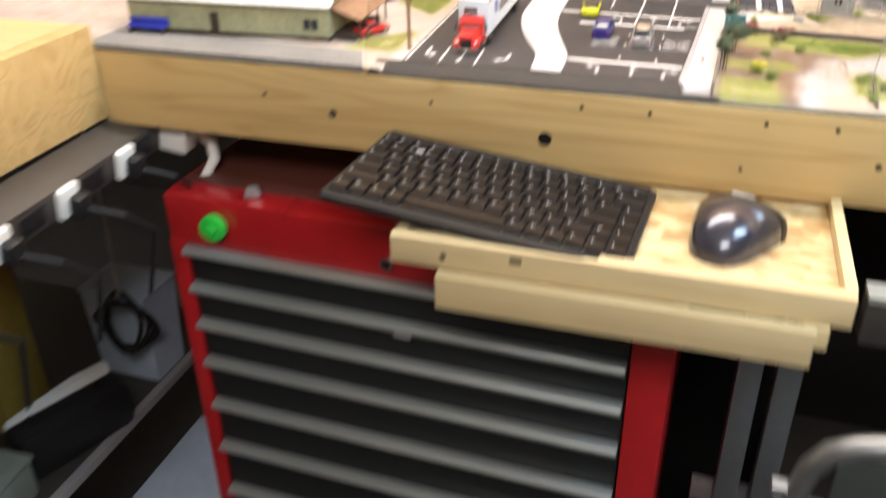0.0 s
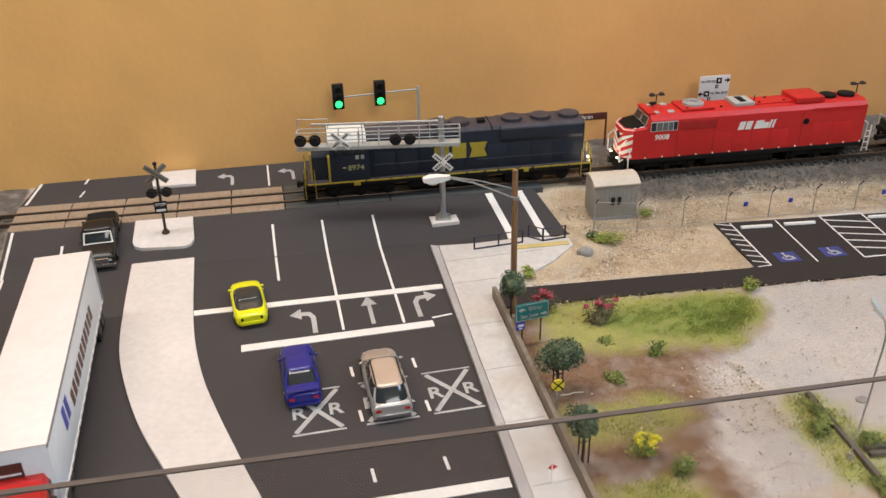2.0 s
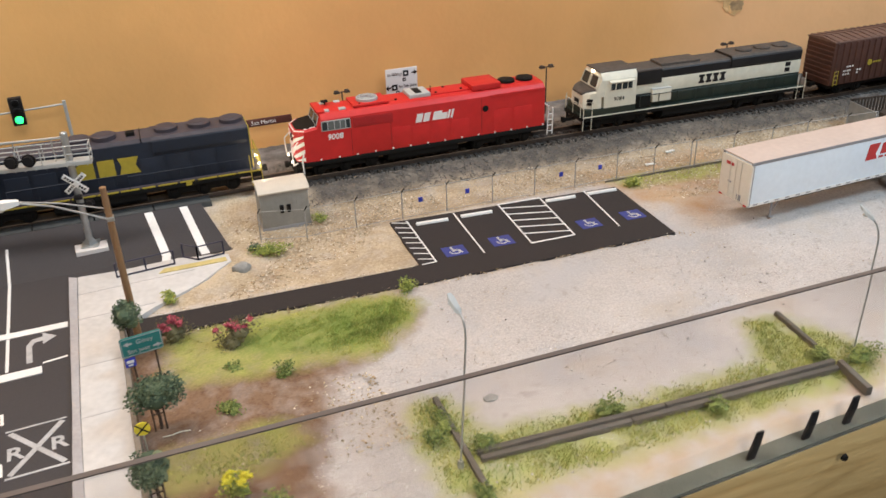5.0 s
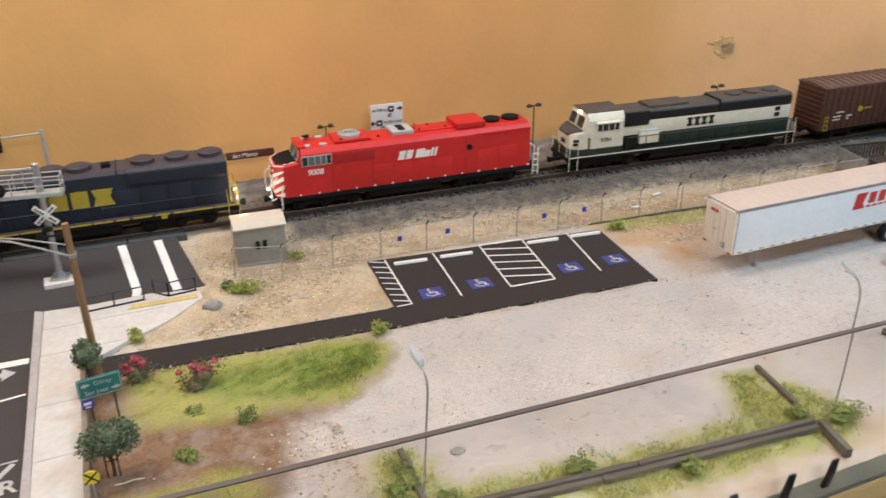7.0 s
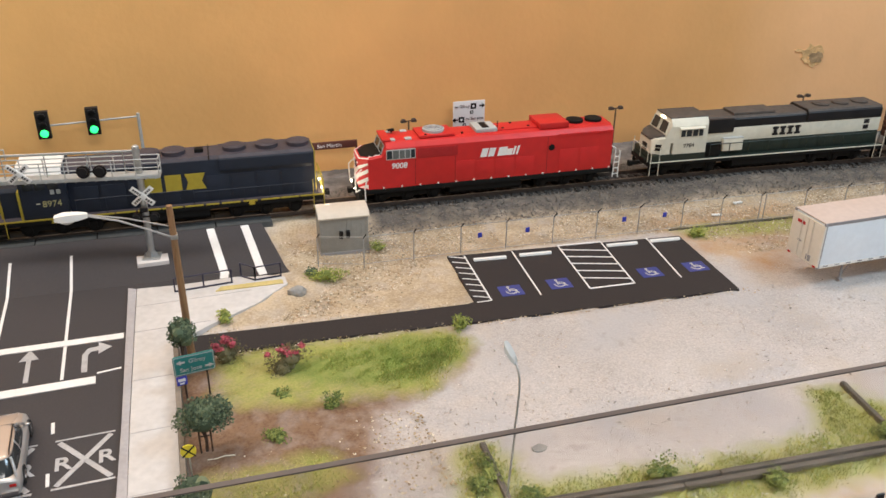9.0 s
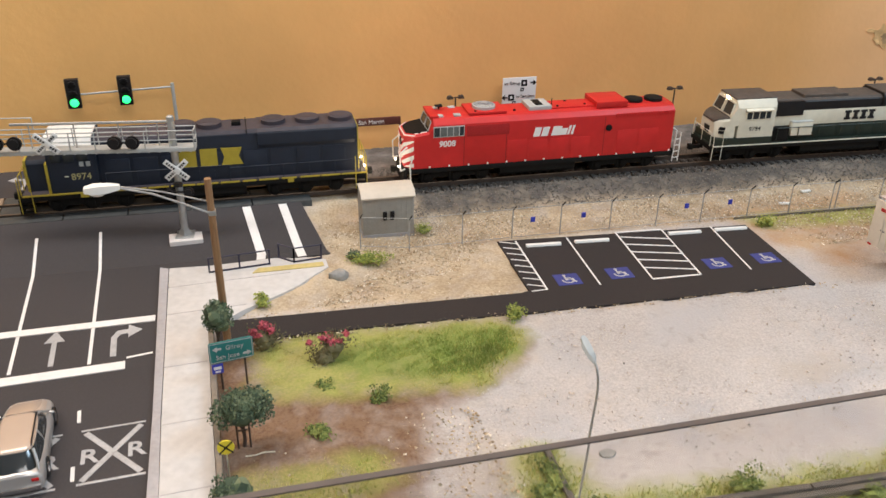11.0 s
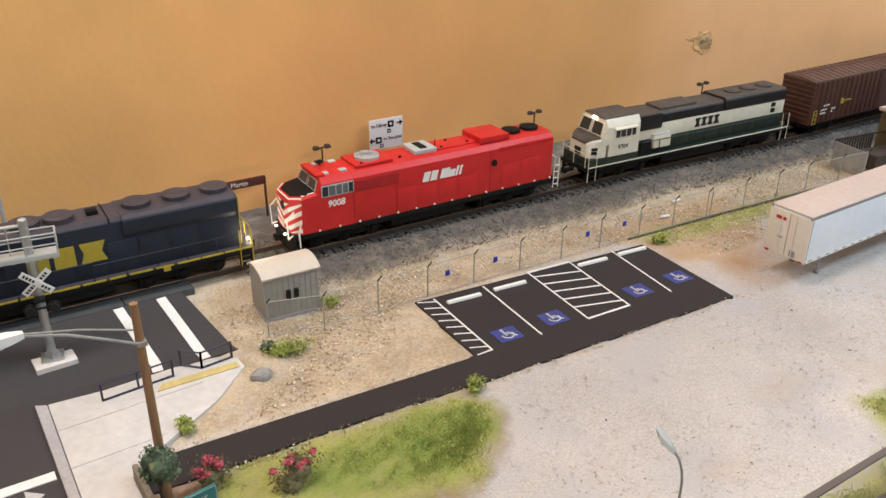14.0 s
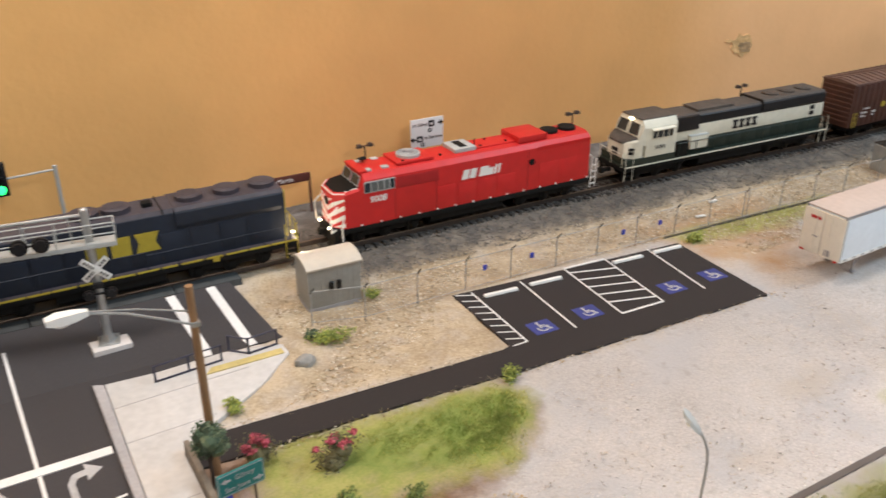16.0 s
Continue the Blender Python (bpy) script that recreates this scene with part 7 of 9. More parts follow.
for x, y in ((0.3690, 1.0283), (0.4040, 1.0262), (0.4780, 1.0214), (0.5105, 1.0195)):
    t = solid("parking_sign", box(bm_new(), (-1.5, 1.5), (-0.3, 0.3), (10.5, 14.0), 0.1), SIGNB, "tiny blue parking sign hung on the fence", "sign", pose(x, y - 0.0006, G0), "signs on the fence", k=MM)

# station furniture behind the trains
for x, y in ((0.3607, 1.1688), (0.5392, 1.1500), (0.7200, 1.1330)):
    t = thing("platform_lamp", "dark twin-headed platform lamp against the wall", "lamp", pose(x, y, G0 + 0.0065), "platform lamps along the wall")
    zt = 45.5
    part("post", cyl(bm_new(), (0, 0, -1), (0, 0, zt), 0.6, 8), BARK, t)
    part("arm", box(bm_new(), (-4.6, 4.6), (-0.4, 0.4), (zt - 0.6, zt + 0.2)), BARK, t)
    for s in (-1, 1):
        part("lamp_head", prism(bm_new(), [(s * 4.4 - 2.4, zt - 1.0), (s * 4.4 + 2.4, zt - 1.0), (s * 4.4 + 1.4, zt + 1.4), (s * 4.4 - 1.4, zt + 1.4)], "y", -1.8, 1.8, 0.2), BARK, t)
t = thing("station_board", "white direction board with black arrows and pictograms", "sign board", pose(0.4115, 1.1660, G0 + 0.0090, 0, 0, -3))
for s in (-1, 1):
    part("post", cyl(bm_new(), (s * 11, 0.8, 0), (s * 11, 0.8, 50), 0.5, 8), GREYP, t)
b = part("board", box(bm_new(), (-13.6, 13.6), (-0.5, 0.5), (33.5, 56.0), 0.3), WHITEP, t)
lettering(b, "to Gilroy", 3.4, -6.0, -0.65, 51.5, BLACK)
lettering(b, "to San Jose", 3.4, 5.0, -0.65, 41.0, BLACK)
for x, z_, s in ((11.0, 51.5, 1), (-11.6, 40.5, -1)):
    part("sign_arrow", prism(bm_new(), [(x + s * 2.6, z_), (x, z_ + 2.2), (x, z_ + 0.6), (x - s * 2.4, z_ + 0.6), (x - s * 2.4, z_ - 0.6), (x, z_ - 0.6), (x, z_ - 2.2)], "y", -0.5, -0.7), BLACK, b)
for x, z_, r in ((3.6, 51.5, 2.4), (-6.4, 40.5, 2.4), (2.2, 46.4, 1.4), (-4.0, 36.0, 1.4)):
    part("pictogram", box(bm_new(), (x - r, x + r), (-0.7, -0.4), (z_ - r, z_ + r), 0.3), BLACK, b)
    part("pictogram_dot", cyl(bm_new(), (x, -0.6, z_), (x, -0.85, z_), r * 0.45, 10), WHITEP, b)
t = thing("station_sign", "dark brown station name sign on two posts", "station sign", pose(0.2976, 1.1730, G0 + 0.0030, 0, 0, -3))
for s in (-1, 1):
    part("post", box(bm_new(), (s * 20 - 0.7, s * 20 + 0.7), (-0.6, 0.6), (0, 35)), BROWNS, t)
b = part("board", box(bm_new(), (-20.5, 20.5), (-0.8, 0.8), (30.5, 36.5), 0.2), BROWNS, t)
lettering(b, "San Martin", 4.6, -2, -0.95, 33.4, WHITEP)


# ---- plants and loose ground cover ----
def leaf_cloud(rnd, g, c, rad, n, size, low=0.35):
    """n small leaves strewn through an uneven ellipsoid with gaps."""
    lobes = [(Vector((rnd.uniform(-0.55, 0.55) * rad[0], rnd.uniform(-0.55, 0.55) * rad[1], rnd.uniform(-0.4, 0.5) * rad[2])), rnd.uniform(0.45, 0.75)) for _ in range(7)]
    for _ in range(n):
        o, k = rnd.choice(lobes)
        d = Vector((rnd.gauss(0, 1), rnd.gauss(0, 1), rnd.gauss(0, 1))).normalized() * (rnd.random() ** 0.4) * k
        p = Vector(c) + o + Vector((d.x * rad[0], d.y * rad[1], d.z * rad[2]))
        if p.z < low:
            p.z = low
        u = Vector((rnd.gauss(0, 1), rnd.gauss(0, 1), rnd.gauss(0, 1))).normalized()
        w = u.orthogonal().normalized()
        s = size * rnd.uniform(0.6, 1.4)
        a, b = u * s, w * s * 0.6
        g.faces.new([g.verts.new(p + q) for q in (-a, b, a, -b)])


def clump_core(rnd, g, c, rad, n=9):
    """A few rough lumps that close the heart of a crown."""
    for _ in range(n):
        o = Vector((rnd.uniform(-0.45, 0.45) * rad[0], rnd.uniform(-0.45, 0.45) * rad[1], rnd.uniform(-0.3, 0.35) * rad[2]))
        k = rnd.uniform(0.32, 0.5)
        n0 = len(g.verts)
        ball(g, Vector(c) + o, 1.0, 2, (rad[0] * k, rad[1] * k, rad[2] * k))
        g.verts.ensure_lookup_table()
        for v in g.verts[n0:]:
            v.co += Vector((rnd.gauss(0, 0.35), rnd.gauss(0, 0.35), rnd.gauss(0, 0.35)))


def tree(x, y, label, seed, trunk, crown, rad, leaf=LEAFD, n=700, stake=False):
    rnd = random.Random(seed)
    t = thing("tree", label, "tree", pose(x, y, G0 - 0.0005), "small trees by the pavement")
    g = bm_new()
    tube(g, [(0, 0, -1), (0.4, 0.2, trunk * 0.5), (0, 0, trunk)], 0.8, 7)
    for i in range(6):
        a = i * 1.05 + rnd.random()
        tube(g, [(0, 0, trunk * rnd.uniform(0.6, 1.0)), (math.cos(a) * rad[0] * 0.5, math.sin(a) * rad[1] * 0.5, crown + rnd.uniform(-1, 2))], 0.4, 5)
    if stake:
        tube(g, [(-2.6, -1, -1), (-2.6, -1, trunk + 2)], 0.45, 6)
        tube(g, [(2.6, -1, -1), (2.6, -1, trunk + 2)], 0.45, 6)
        tube(g, [(-2.6, -1, trunk * 0.8), (2.6, -1, trunk * 0.8)], 0.35, 6)
    part("trunk", g, BARK, t)
    g = bm_new()
    clump_core(rnd, g, (0, 0, crown), rad, 12)
    leaf_cloud(rnd, g, (0, 0, crown), (rad[0] * 1.08, rad[1] * 1.08, rad[2] * 1.08), int(n * 2.4), 0.72)
    part("crown", g, leaf, t)
    return t


def bush(x, y, label, seed, rad, leaf=LEAFM, n=260, flowers=None, nf=60, size=0.85, z=G0):
    rnd = random.Random(seed)
    t = thing("bush", label, "bush", pose(x, y, z - 0.0006))
    g = bm_new()
    clump_core(rnd, g, (0, 0, rad[2] * 0.45), (rad[0] * 0.8, rad[1] * 0.8, rad[2] * 0.7), 6)
    leaf_cloud(rnd, g, (0, 0, rad[2] * 0.55), rad, int(n * 1.9), size * 0.8)
    part("foliage", g, leaf, t)
    if flowers:
        g = bm_new()
        for _ in range(9):
            a = rnd.uniform(0, 6.28)
            c = (math.cos(a) * rad[0] * rnd.uniform(0.2, 0.8), math.sin(a) * rad[1] * rnd.uniform(0.2, 0.8), rad[2] * rnd.uniform(0.85, 1.35))
            clump_core(rnd, g, c, (2.6, 2.6, 2.2), 2)
            leaf_cloud(rnd, g, c, (3.0, 3.0, 2.6), nf // 4, 0.7)
        part("blossom", g, flowers, t)
    return t


tree(0.1648, 0.9380, "small dark green tree beside the timber pole", 1, 18, 26, (8.0, 8.0, 8.4), n=650)
tree(0.1703, 0.8690, "broad dark green tree with a staked trunk by the pavement", 2, 13, 22.5, (12.0, 11.5, 9.0), n=1300, stake=True)
tree(0.1632, 0.8128, "slim dark green tree on a staked trunk by the pavement", 3, 17, 25, (9, 9, 10.5), LEAFD, n=800, stake=True)
bush(0.1885, 0.9440, "low bush with crimson flowers near the green sign", 4, (9, 7, 9.5), LEAFB, 260, FLOWR, 70)
bush(0.2190, 0.9250, "rounded bush with crimson flowers on the lawn", 5, (13.5, 9, 10.5), LEAFB, 380, FLOWR, 90)
bush(0.2030, 0.8675, "fresh green shrub on bare brown soil", 6, (7, 6, 6), LEAFM, 240)
bush(0.2335, 0.8845, "small green shrub at the lawn's edge", 7, (6, 5, 6.5), LEAFM, 200)
bush(0.1950, 0.8110, "yellow flowering shrub on the bark soil", 8, (8, 7, 8), LEAFY, 260, FLOWY, 60)
bush(0.2065, 0.7965, "pale green shrub on the bark soil", 9, (7, 6, 8), LEAFM, 240)
bush(0.2590, 1.0205, "spreading green shrub on sandy soil", 10, (13, 7, 5.5), LEAFY, 330, z=G0 + 0.0008)
bush(0.2500, 1.0255, "low dark green shrub on sandy soil", 23, (6, 5, 4), LEAFD, 120, z=G0 + 0.002)
bush(0.1915, 0.9845, "lime green tuft by the path", 11, (5.5, 5, 5), LEAFY, 170, z=G0 + 0.002)
bush(0.3225, 0.9360, "lime green shrub at the end of the lawn", 12, (6.5, 5, 7), LEAFY, 220)
bush(0.3030, 1.0520, "pale green tuft beside the hut", 13, (6, 4, 5), LEAFY, 110)
bush(0.5290, 1.0030, "lime green shrub at the car park's corner", 14, (8.5, 6, 6.5), LEAFY, 240)
bush(0.3640, 0.7870, "green shrub beside the timber border", 15, (10, 6, 6.5), LEAFM, 280)
bush(0.4100, 0.7660, "light green shrub beside the timber border", 16, (7, 6, 6.5), LEAFM, 220)
bush(0.4850, 0.7780, "green shrub at the timber corner", 17, (7, 6, 6), LEAFM, 200)
bush(0.5040, 0.7690, "wide green shrub round the lamp's foot", 18, (12, 9, 7), LEAFM, 330)
bush(0.3010, 0.7930, "green shrub at the lamp's foot", 19, (8, 7, 6), LEAFM, 220)
bush(0.2830, 0.8050, "low green shrub by the timber border", 20, (6, 6, 5), LEAFM, 150)
bush(0.6220, 0.7880, "green shrub along the gravel edge", 21, (10, 8, 6), LEAFM, 260)
bush(0.2905, 0.8150, "low olive weeds over the timber border", 31, (4.5, 13, 4), LEAFM, 220)
bush(0.2880, 0.7620, "low olive weeds over the timber border", 32, (5, 12, 4), LEAFM, 220)
bush(0.2110, 0.9010, "small green tuft on the lawn", 22, (5, 4, 3.5), LEAFM, 120)
bush(-0.2120, 0.9900, "dark green bush by the road", 24, (6, 6, 6), LEAFD, 160)
bush(-0.2380, 1.1080, "dark green bush by the track", 25, (7, 5, 6), LEAFD, 160)
bush(-0.1960, 1.0700, "yellow-green bush beside the road", 26, (9, 6, 4), LEAFY, 200)

g = bm_new()
rnd = random.Random(8)
ball(g, (0, 0, 2.2), 1, 2, (6.2, 4.2, 3.4))
for v in g.verts:
    v.co += Vector((rnd.gauss(0, 0.45), rnd.gauss(0, 0.45), rnd.gauss(0, 0.35)))
solid("boulder", g, ROCK, "grey-green boulder at the pavement's end", "boulder", pose(0.2372, 1.0045, G0 + 0.0005), k=MM)
g = bm_new()
ball(g, (0, 0, 0.6), 1, 1, (4.5, 3.4, 1.2))
solid("boulder", g, ROCK, "flat grey stone on the gravel", "boulder", pose(0.320, 0.823, G0 - 0.0012), k=MM)
g = bm_new()
tube(g, [(-6, 0, 0.6), (-2, -0.7, 0.9), (2, 0.3, 0.8), (6.5, -0.4, 0.6)], 0.3, 6)
solid("twig", g, CREAM, "pale dry twig lying on the soil", "twig", pose(0.176, 0.862, G0), k=MM)
for x, y, a in ((0.5950, 1.0450, 5), (0.565, 1.030, -12)):
    solid("litter", box(bm_new(), (-4, 4), (-1.2, 1.2), (0, 1.2), 0.2), WHITEP, "white scrap lying on the ground", "litter", pose(x, y, G0 - 0.0005, 0, 0, a), k=MM)


def blades(name, label, polys, n, h, material, seed, keep=1.0):
    """Static grass: one sheet of many short blades inside the patches."""
    rng_ = np.random.RandomState(seed)
    vs, fs = [], []
    for poly in polys:
        px_ = np.array([q[0] for q in poly])
        py_ = np.array([q[1] for q in poly])
        area = 0.5 * abs(np.dot(px_, np.roll(py_, 1)) - np.dot(py_, np.roll(px_, 1)))
        m = int(n * area / 0.004)
        xs_ = rng_.uniform(px_.min() - 0.008, px_.max() + 0.008, m * 3)
        ys_ = rng_.uniform(py_.min() - 0.008, py_.max() + 0.008, m * 3)
        w_ = soft_poly(xs_, ys_, poly, 0.009)
        ok = rng_.rand(m * 3) < w_ * w_ * keep
        ok &= (ys_ > 0.7440)
        for x, y in zip(xs_[ok][:m], ys_[ok][:m]):
            pn = noise.noise(Vector((x * 60, y * 60, seed)))
            if pn < -0.25 and seed != 1:
                continue
            a, l_ = rng_.uniform(0, 6.28), h * rng_.uniform(0.5, 1.2)
            dx, dy = math.cos(a) * 0.00024, math.sin(a) * 0.00024
            tx, ty = rng_.normal(0, 0.0007), rng_.normal(0, 0.0007)
            k = len(vs)
            vs += [(x - dx, y - dy, G0 - 0.001), (x + dx, y + dy, G0 - 0.001), (x + tx, y + ty, G0 + l_)]
            fs.append((k, k + 1, k + 2))
    me_ = bpy.data.meshes.new(name)
    me_.from_pydata(vs, [], fs)
    me_.materials.append(material)
    tagged(new(name, me_), label, "grass", kind="stuff")


blades("grass", "short green static grass on the lawn", [CORE], 26000, 0.0008, GRASS, 1)
blades("grass", "yellowish short grass at the lawn's rim", [LAWN], 9000, 0.0009, GRASSY, 6)
blades("grass", "yellowish static grass along the planted strips", [LAWN2, LAWN3, STRIPG, STRIPR, LEFTG, LEFTG2], 7000, 0.0009, GRASSY, 2)
blades("grass", "sparse green static grass among dry grass", [LAWN2, LAWN3, STRIPG, STRIPR, LEFTG2], 2500, 0.0011, GRASS, 3)
blades("grass", "short thin grass along the foot of the fence", [FENCEG], 3000, 0.0006, GRASSY, 4)


def pebbles(name, label, n, where, size, material, seed):
    rng_ = np.random.RandomState(seed)
    base = np.array([(1, 0, 0), (-1, 0, 0), (0, 1, 0), (0, -1, 0), (0, 0, 1), (0, 0, -1)], float)
    tri = [(0, 2, 4), (2, 1, 4), (1, 3, 4), (3, 0, 4), (2, 0, 5), (1, 2, 5), (3, 1, 5), (0, 3, 5)]
    vs, fs = [], []
    k = 0
    while k < n:
        p = where(rng_)
        if p is None:
            continue
        s = size * rng_.uniform(0.4, 1.5)
        q = base * (s * rng_.uniform(0.6, 1.2, (6, 1))) + rng_.normal(0, s * 0.15, (6, 3))
        a = rng_.uniform(0, 6.28)
        ca_, sa_ = math.cos(a), math.sin(a)
        o = len(vs)
        vs += [(p[0] + v[0] * ca_ - v[1] * sa_, p[1] + v[0] * sa_ + v[1] * ca_, p[2] + v[2] * 0.7) for v in q]
        fs += [(o + i_, o + j_, o + l_) for i_, j_, l_ in tri]
        k += 1
    me_ = bpy.data.meshes.new(name)
    me_.from_pydata(vs, [], fs)
    me_.materials.append(material)
    tagged(new(name, me_), label, "gravel", kind="stuff")


def sandy(r):
    x, y = r.uniform(0.18, 0.80), r.uniform(0.968, 1.10)
    if y > ytrack(x) - 0.036 or (0.337 < x < 0.522 and y < 1.028 - 0.11 * (x - 0.34)) or (x < 0.238 and y > 0.985 + (x - 0.19) * 0.7) or y < 0.9805 - 0.07 * (x - 0.176):
        return None
    if noise.noise(Vector((x * 45, y * 45, 2.0))) < r.uniform(-0.7, 0.25):
        return None
    return x, y, bedz(x, y) - 0.0010


def drive_edge(r):
    """Crumbs that have rolled along both sides of the drive and the car park."""
    x = r.uniform(0.18, 0.52)
    lo = 0.953 - 0.065 * (x - 0.176) if x < 0.335 else 0.939 - 0.081 * (x - 0.335)
    if r.rand() < 0.5:
        return x, lo + r.normal(-0.0015, 0.0016), G0 - 0.0001
    if x < 0.336:
        return x, 0.975 - 0.09 * (x - 0.176) + r.normal(0.0016, 0.0016), G0 - 0.0001
    return None


def soil_stones(r):
    x, y = r.uniform(0.17, 0.275), r.uniform(0.81, 0.905)
    if r.rand() > 0.03 + 16 * max(0, x - 0.225) or y > 0.90 - 0.3 * (x - 0.17):
        return None
    return x, y, G0 + 0.0002


def open_gravel(r):
    x, y = r.uniform(0.22, 0.95), r.uniform(0.762, 0.95)
    if (x < 0.53 and y > 0.918 - 0.06 * (x - 0.33)) or (x < 0.33 and y > 0.885):
        return None
    if noise.noise(Vector((x * 30, y * 30, 7.0))) < r.uniform(-0.9, 0.3):
        return None
    return x, y, G0 - 0.0013


def bed_stones(r):
    x = r.uniform(0.27, 1.25) if r.rand() < 0.85 else r.uniform(-0.75, -0.157)
    d_ = r.uniform(-0.039, 0.031)
    if abs(abs(d_) - 0.00825) < 0.0014:
        return None
    return x, ytrack(x) + d_, bedz(x, ytrack(x) + d_) + 0.0003


pebbles("gravel", "loose sandy gravel beside the track", 9000, sandy, 0.00062, SANDST, 5)
pebbles("gravel", "fine ochre grit beside the track", 12000, sandy, 0.00038, SANDST, 15)
pebbles("gravel", "crumbs along the edges of the drive", 700, drive_edge, 0.0005, SANDST, 25)
pebbles("gravel", "pale pebbles strewn on the bare soil", 420, soil_stones, 0.00065, SANDST, 9)
pebbles("gravel", "loose pale gravel on the open lot", 15000, open_gravel, 0.00036, STONE, 6)
pebbles("gravel", "coarser stones scattered over the open lot", 2200, open_gravel, 0.0006, STONE, 16)
pebbles("gravel", "a few dark crumbs on the pale lot", 70, open_gravel, 0.0007, STONED, 11)
pebbles("ballast", "grey crushed stone ballast of the track", 34000, bed_stones, 0.0006, STONED, 7)

# sleepers laid as borders of the planted strips
def border(a, b, label, w=4.2, h=3.6, off=0.0):
    d_ = Vector((*b, 0)) - Vector((*a, 0))
    g = bm_new()
    L_ = d_.length * 1000
    box(g, (0, L_), (-w / 2, w / 2), (-1.5, h), 0.5)
    solid("timber_border", g, TIMB, label, "timber edging", pose(a[0], a[1] + off, G0, 0, 0, math.degrees(math.atan2(d_.y, d_.x))), "timber borders", k=MM)


border((0.5150, 1.0178), (0.6020, 1.0110), "dark low timber kerb along the foot of the fence", 0.9, 0.5)
border((0.6025, 1.0109), (0.7650, 0.9945), "dark low timber kerb along the foot of the fence", 0.9, 0.5)
border((0.2950, 0.8335), (0.2890, 0.7450), "dark weathered timber border across the strip", 2.8, 1.7)
border((0.2960, 0.7890), (0.3900, 0.7795), "dark weathered timber border along the strip", 2.9, 2.4)
border((0.3905, 0.7794), (0.4880, 0.7715), "dark weathered timber border along the strip", 2.9, 2.4)
border((0.2960, 0.7850), (0.3700, 0.7775), "second timber laid against the border", 2.8, 1.9)
border((0.3705, 0.7774), (0.4860, 0.7672), "second timber laid against the border", 2.8, 1.9)
border((0.4955, 0.8200), (0.4905, 0.7860), "dark timber border by the street lamp", 2.6, 2.0)
border((0.4890, 0.7690), (0.4840, 0.7460), "dark timber border near the acrylic", 3.4)
border((0.5880, 0.8200), (0.6050, 0.7850), "dark timber border on the gravel", 2.8, 2.2)


# ---- the warehouse side ----
t = thing("warehouse", "long pale green wooden warehouse with a grey metal roof", "warehouse", pose(-0.238, 0.811, G0 - 0.001, 0, 0, 3.0))
L_, D_ = 238, 112
part("wall", box(bm_new(), (-L_, 0), (0, D_), (-1, 38)), BARNW, t)
part("plinth", box(bm_new(), (-L_ - 0.6, 0.6), (-0.8, D_ + 0.8), (-1, 3.5)), DARKW, t)
for i in range(34):
    part("plank_seam", box(bm_new(), (-L_ + 4 + i * 7, -L_ + 4.35 + i * 7), (-0.25, 0.2), (4, 37)), BARNW, t)
g = bm_new()
prism(g, [(0, 37.5), (D_, 37.5), (D_ / 2, 65)], "x", -L_ + 0.3, -0.3)
part("gable", g, DARKW, t)
for s in (0, 1):
    g = bm_new()
    y0, y1 = (-7, D_ / 2) if s == 0 else (D_ + 7, D_ / 2)
    loft(g, [[(x, y0, 35.0), (x, y1, 66.4), (x, y1, 67.6), (x, y0, 36.2)] for x in (-L_ - 7, 6)])
    r = part("roof", g, BARNR, t, "grey patched sheet-metal roof slope")
    for i in range(25):
        x = -L_ - 5 + i * 10.3
        g = bm_new()
        loft(g, [[(x - 0.5, y0, 36.2), (x - 0.5, y1, 67.5), (x - 0.5, y1, 68.2), (x - 0.5, y0, 36.9)], [(x + 0.5, y0, 36.2), (x + 0.5, y1, 67.5), (x + 0.5, y1, 68.2), (x + 0.5, y0, 36.9)]])
        part("roof_rib", g, BARNR, r)
d_ = part("door", box(bm_new(), (-138, -128), (-0.9, 0.3), (0, 24), 0.2), DARKW, t, "dark wooden door")
part("handle", ball(bm_new(), (-129.5, -1.2, 12), 0.7, 1), CHROME, d_)
w = part("window", box(bm_new(), (-29, -11), (-0.9, 0.3), (10, 23), 0.2), BARNW, t)
for x0, x1 in ((-28, -20.6), (-19.4, -12)):
    part("pane", box(bm_new(), (x0, x1), (-1.2, -0.4), (11, 22)), WINM, w)
part("awning", loft(bm_new(), [[(0, y, 34), (0, y, 35.2), (34, y, 22.5), (34, y, 21.3)] for y in (4, 96)]), RUST, t, "rusty brown lean-to roof")
for y in (6, 36, 66, 94):
    part("post", box(bm_new(), (31.5, 33), (y, y + 1.6), (-1, 22.5)), DARKW, t)
part("dock", box(bm_new(), (0.4, 26), (8, 92), (-1, 5), 0.3), DARKW, t)

for x, y, a, mt, lb in ((-0.265, 1.000, 8, CREAM, "small cream camper parked behind the warehouse"), (-0.370, 1.040, 6, CREAM, "cream camper roof behind the warehouse")):
    t = thing("camper", lb, "camper", pose(x, y, G0 - 0.001, 0, 0, -a), "campers behind the warehouse")
    part("body", box(bm_new(), (-27, 27), (-10.5, 10.5), (4, 31), 2.0), mt, t)
    part("window_band", box(bm_new(), (-24, 20), (-10.8, -10.3), (17, 25), 0.2), WINM, t)
    part("front", box(bm_new(), (26, 30), (-10, 10), (3.5, 20), 1.0), SIGNB, t)
    for xx in (-17, 17):
        for s in (-1, 1):
            wheel(t, xx, s * 9.2, 4.2)
t = thing("bench", "blue bench against the warehouse wall", "bench", pose(-0.447, 0.7885, G0 - 0.001, 0, 0, 2))
part("seat", box(bm_new(), (-24, 24), (-5, 5), (7, 9), 0.4), SIGNB, t)
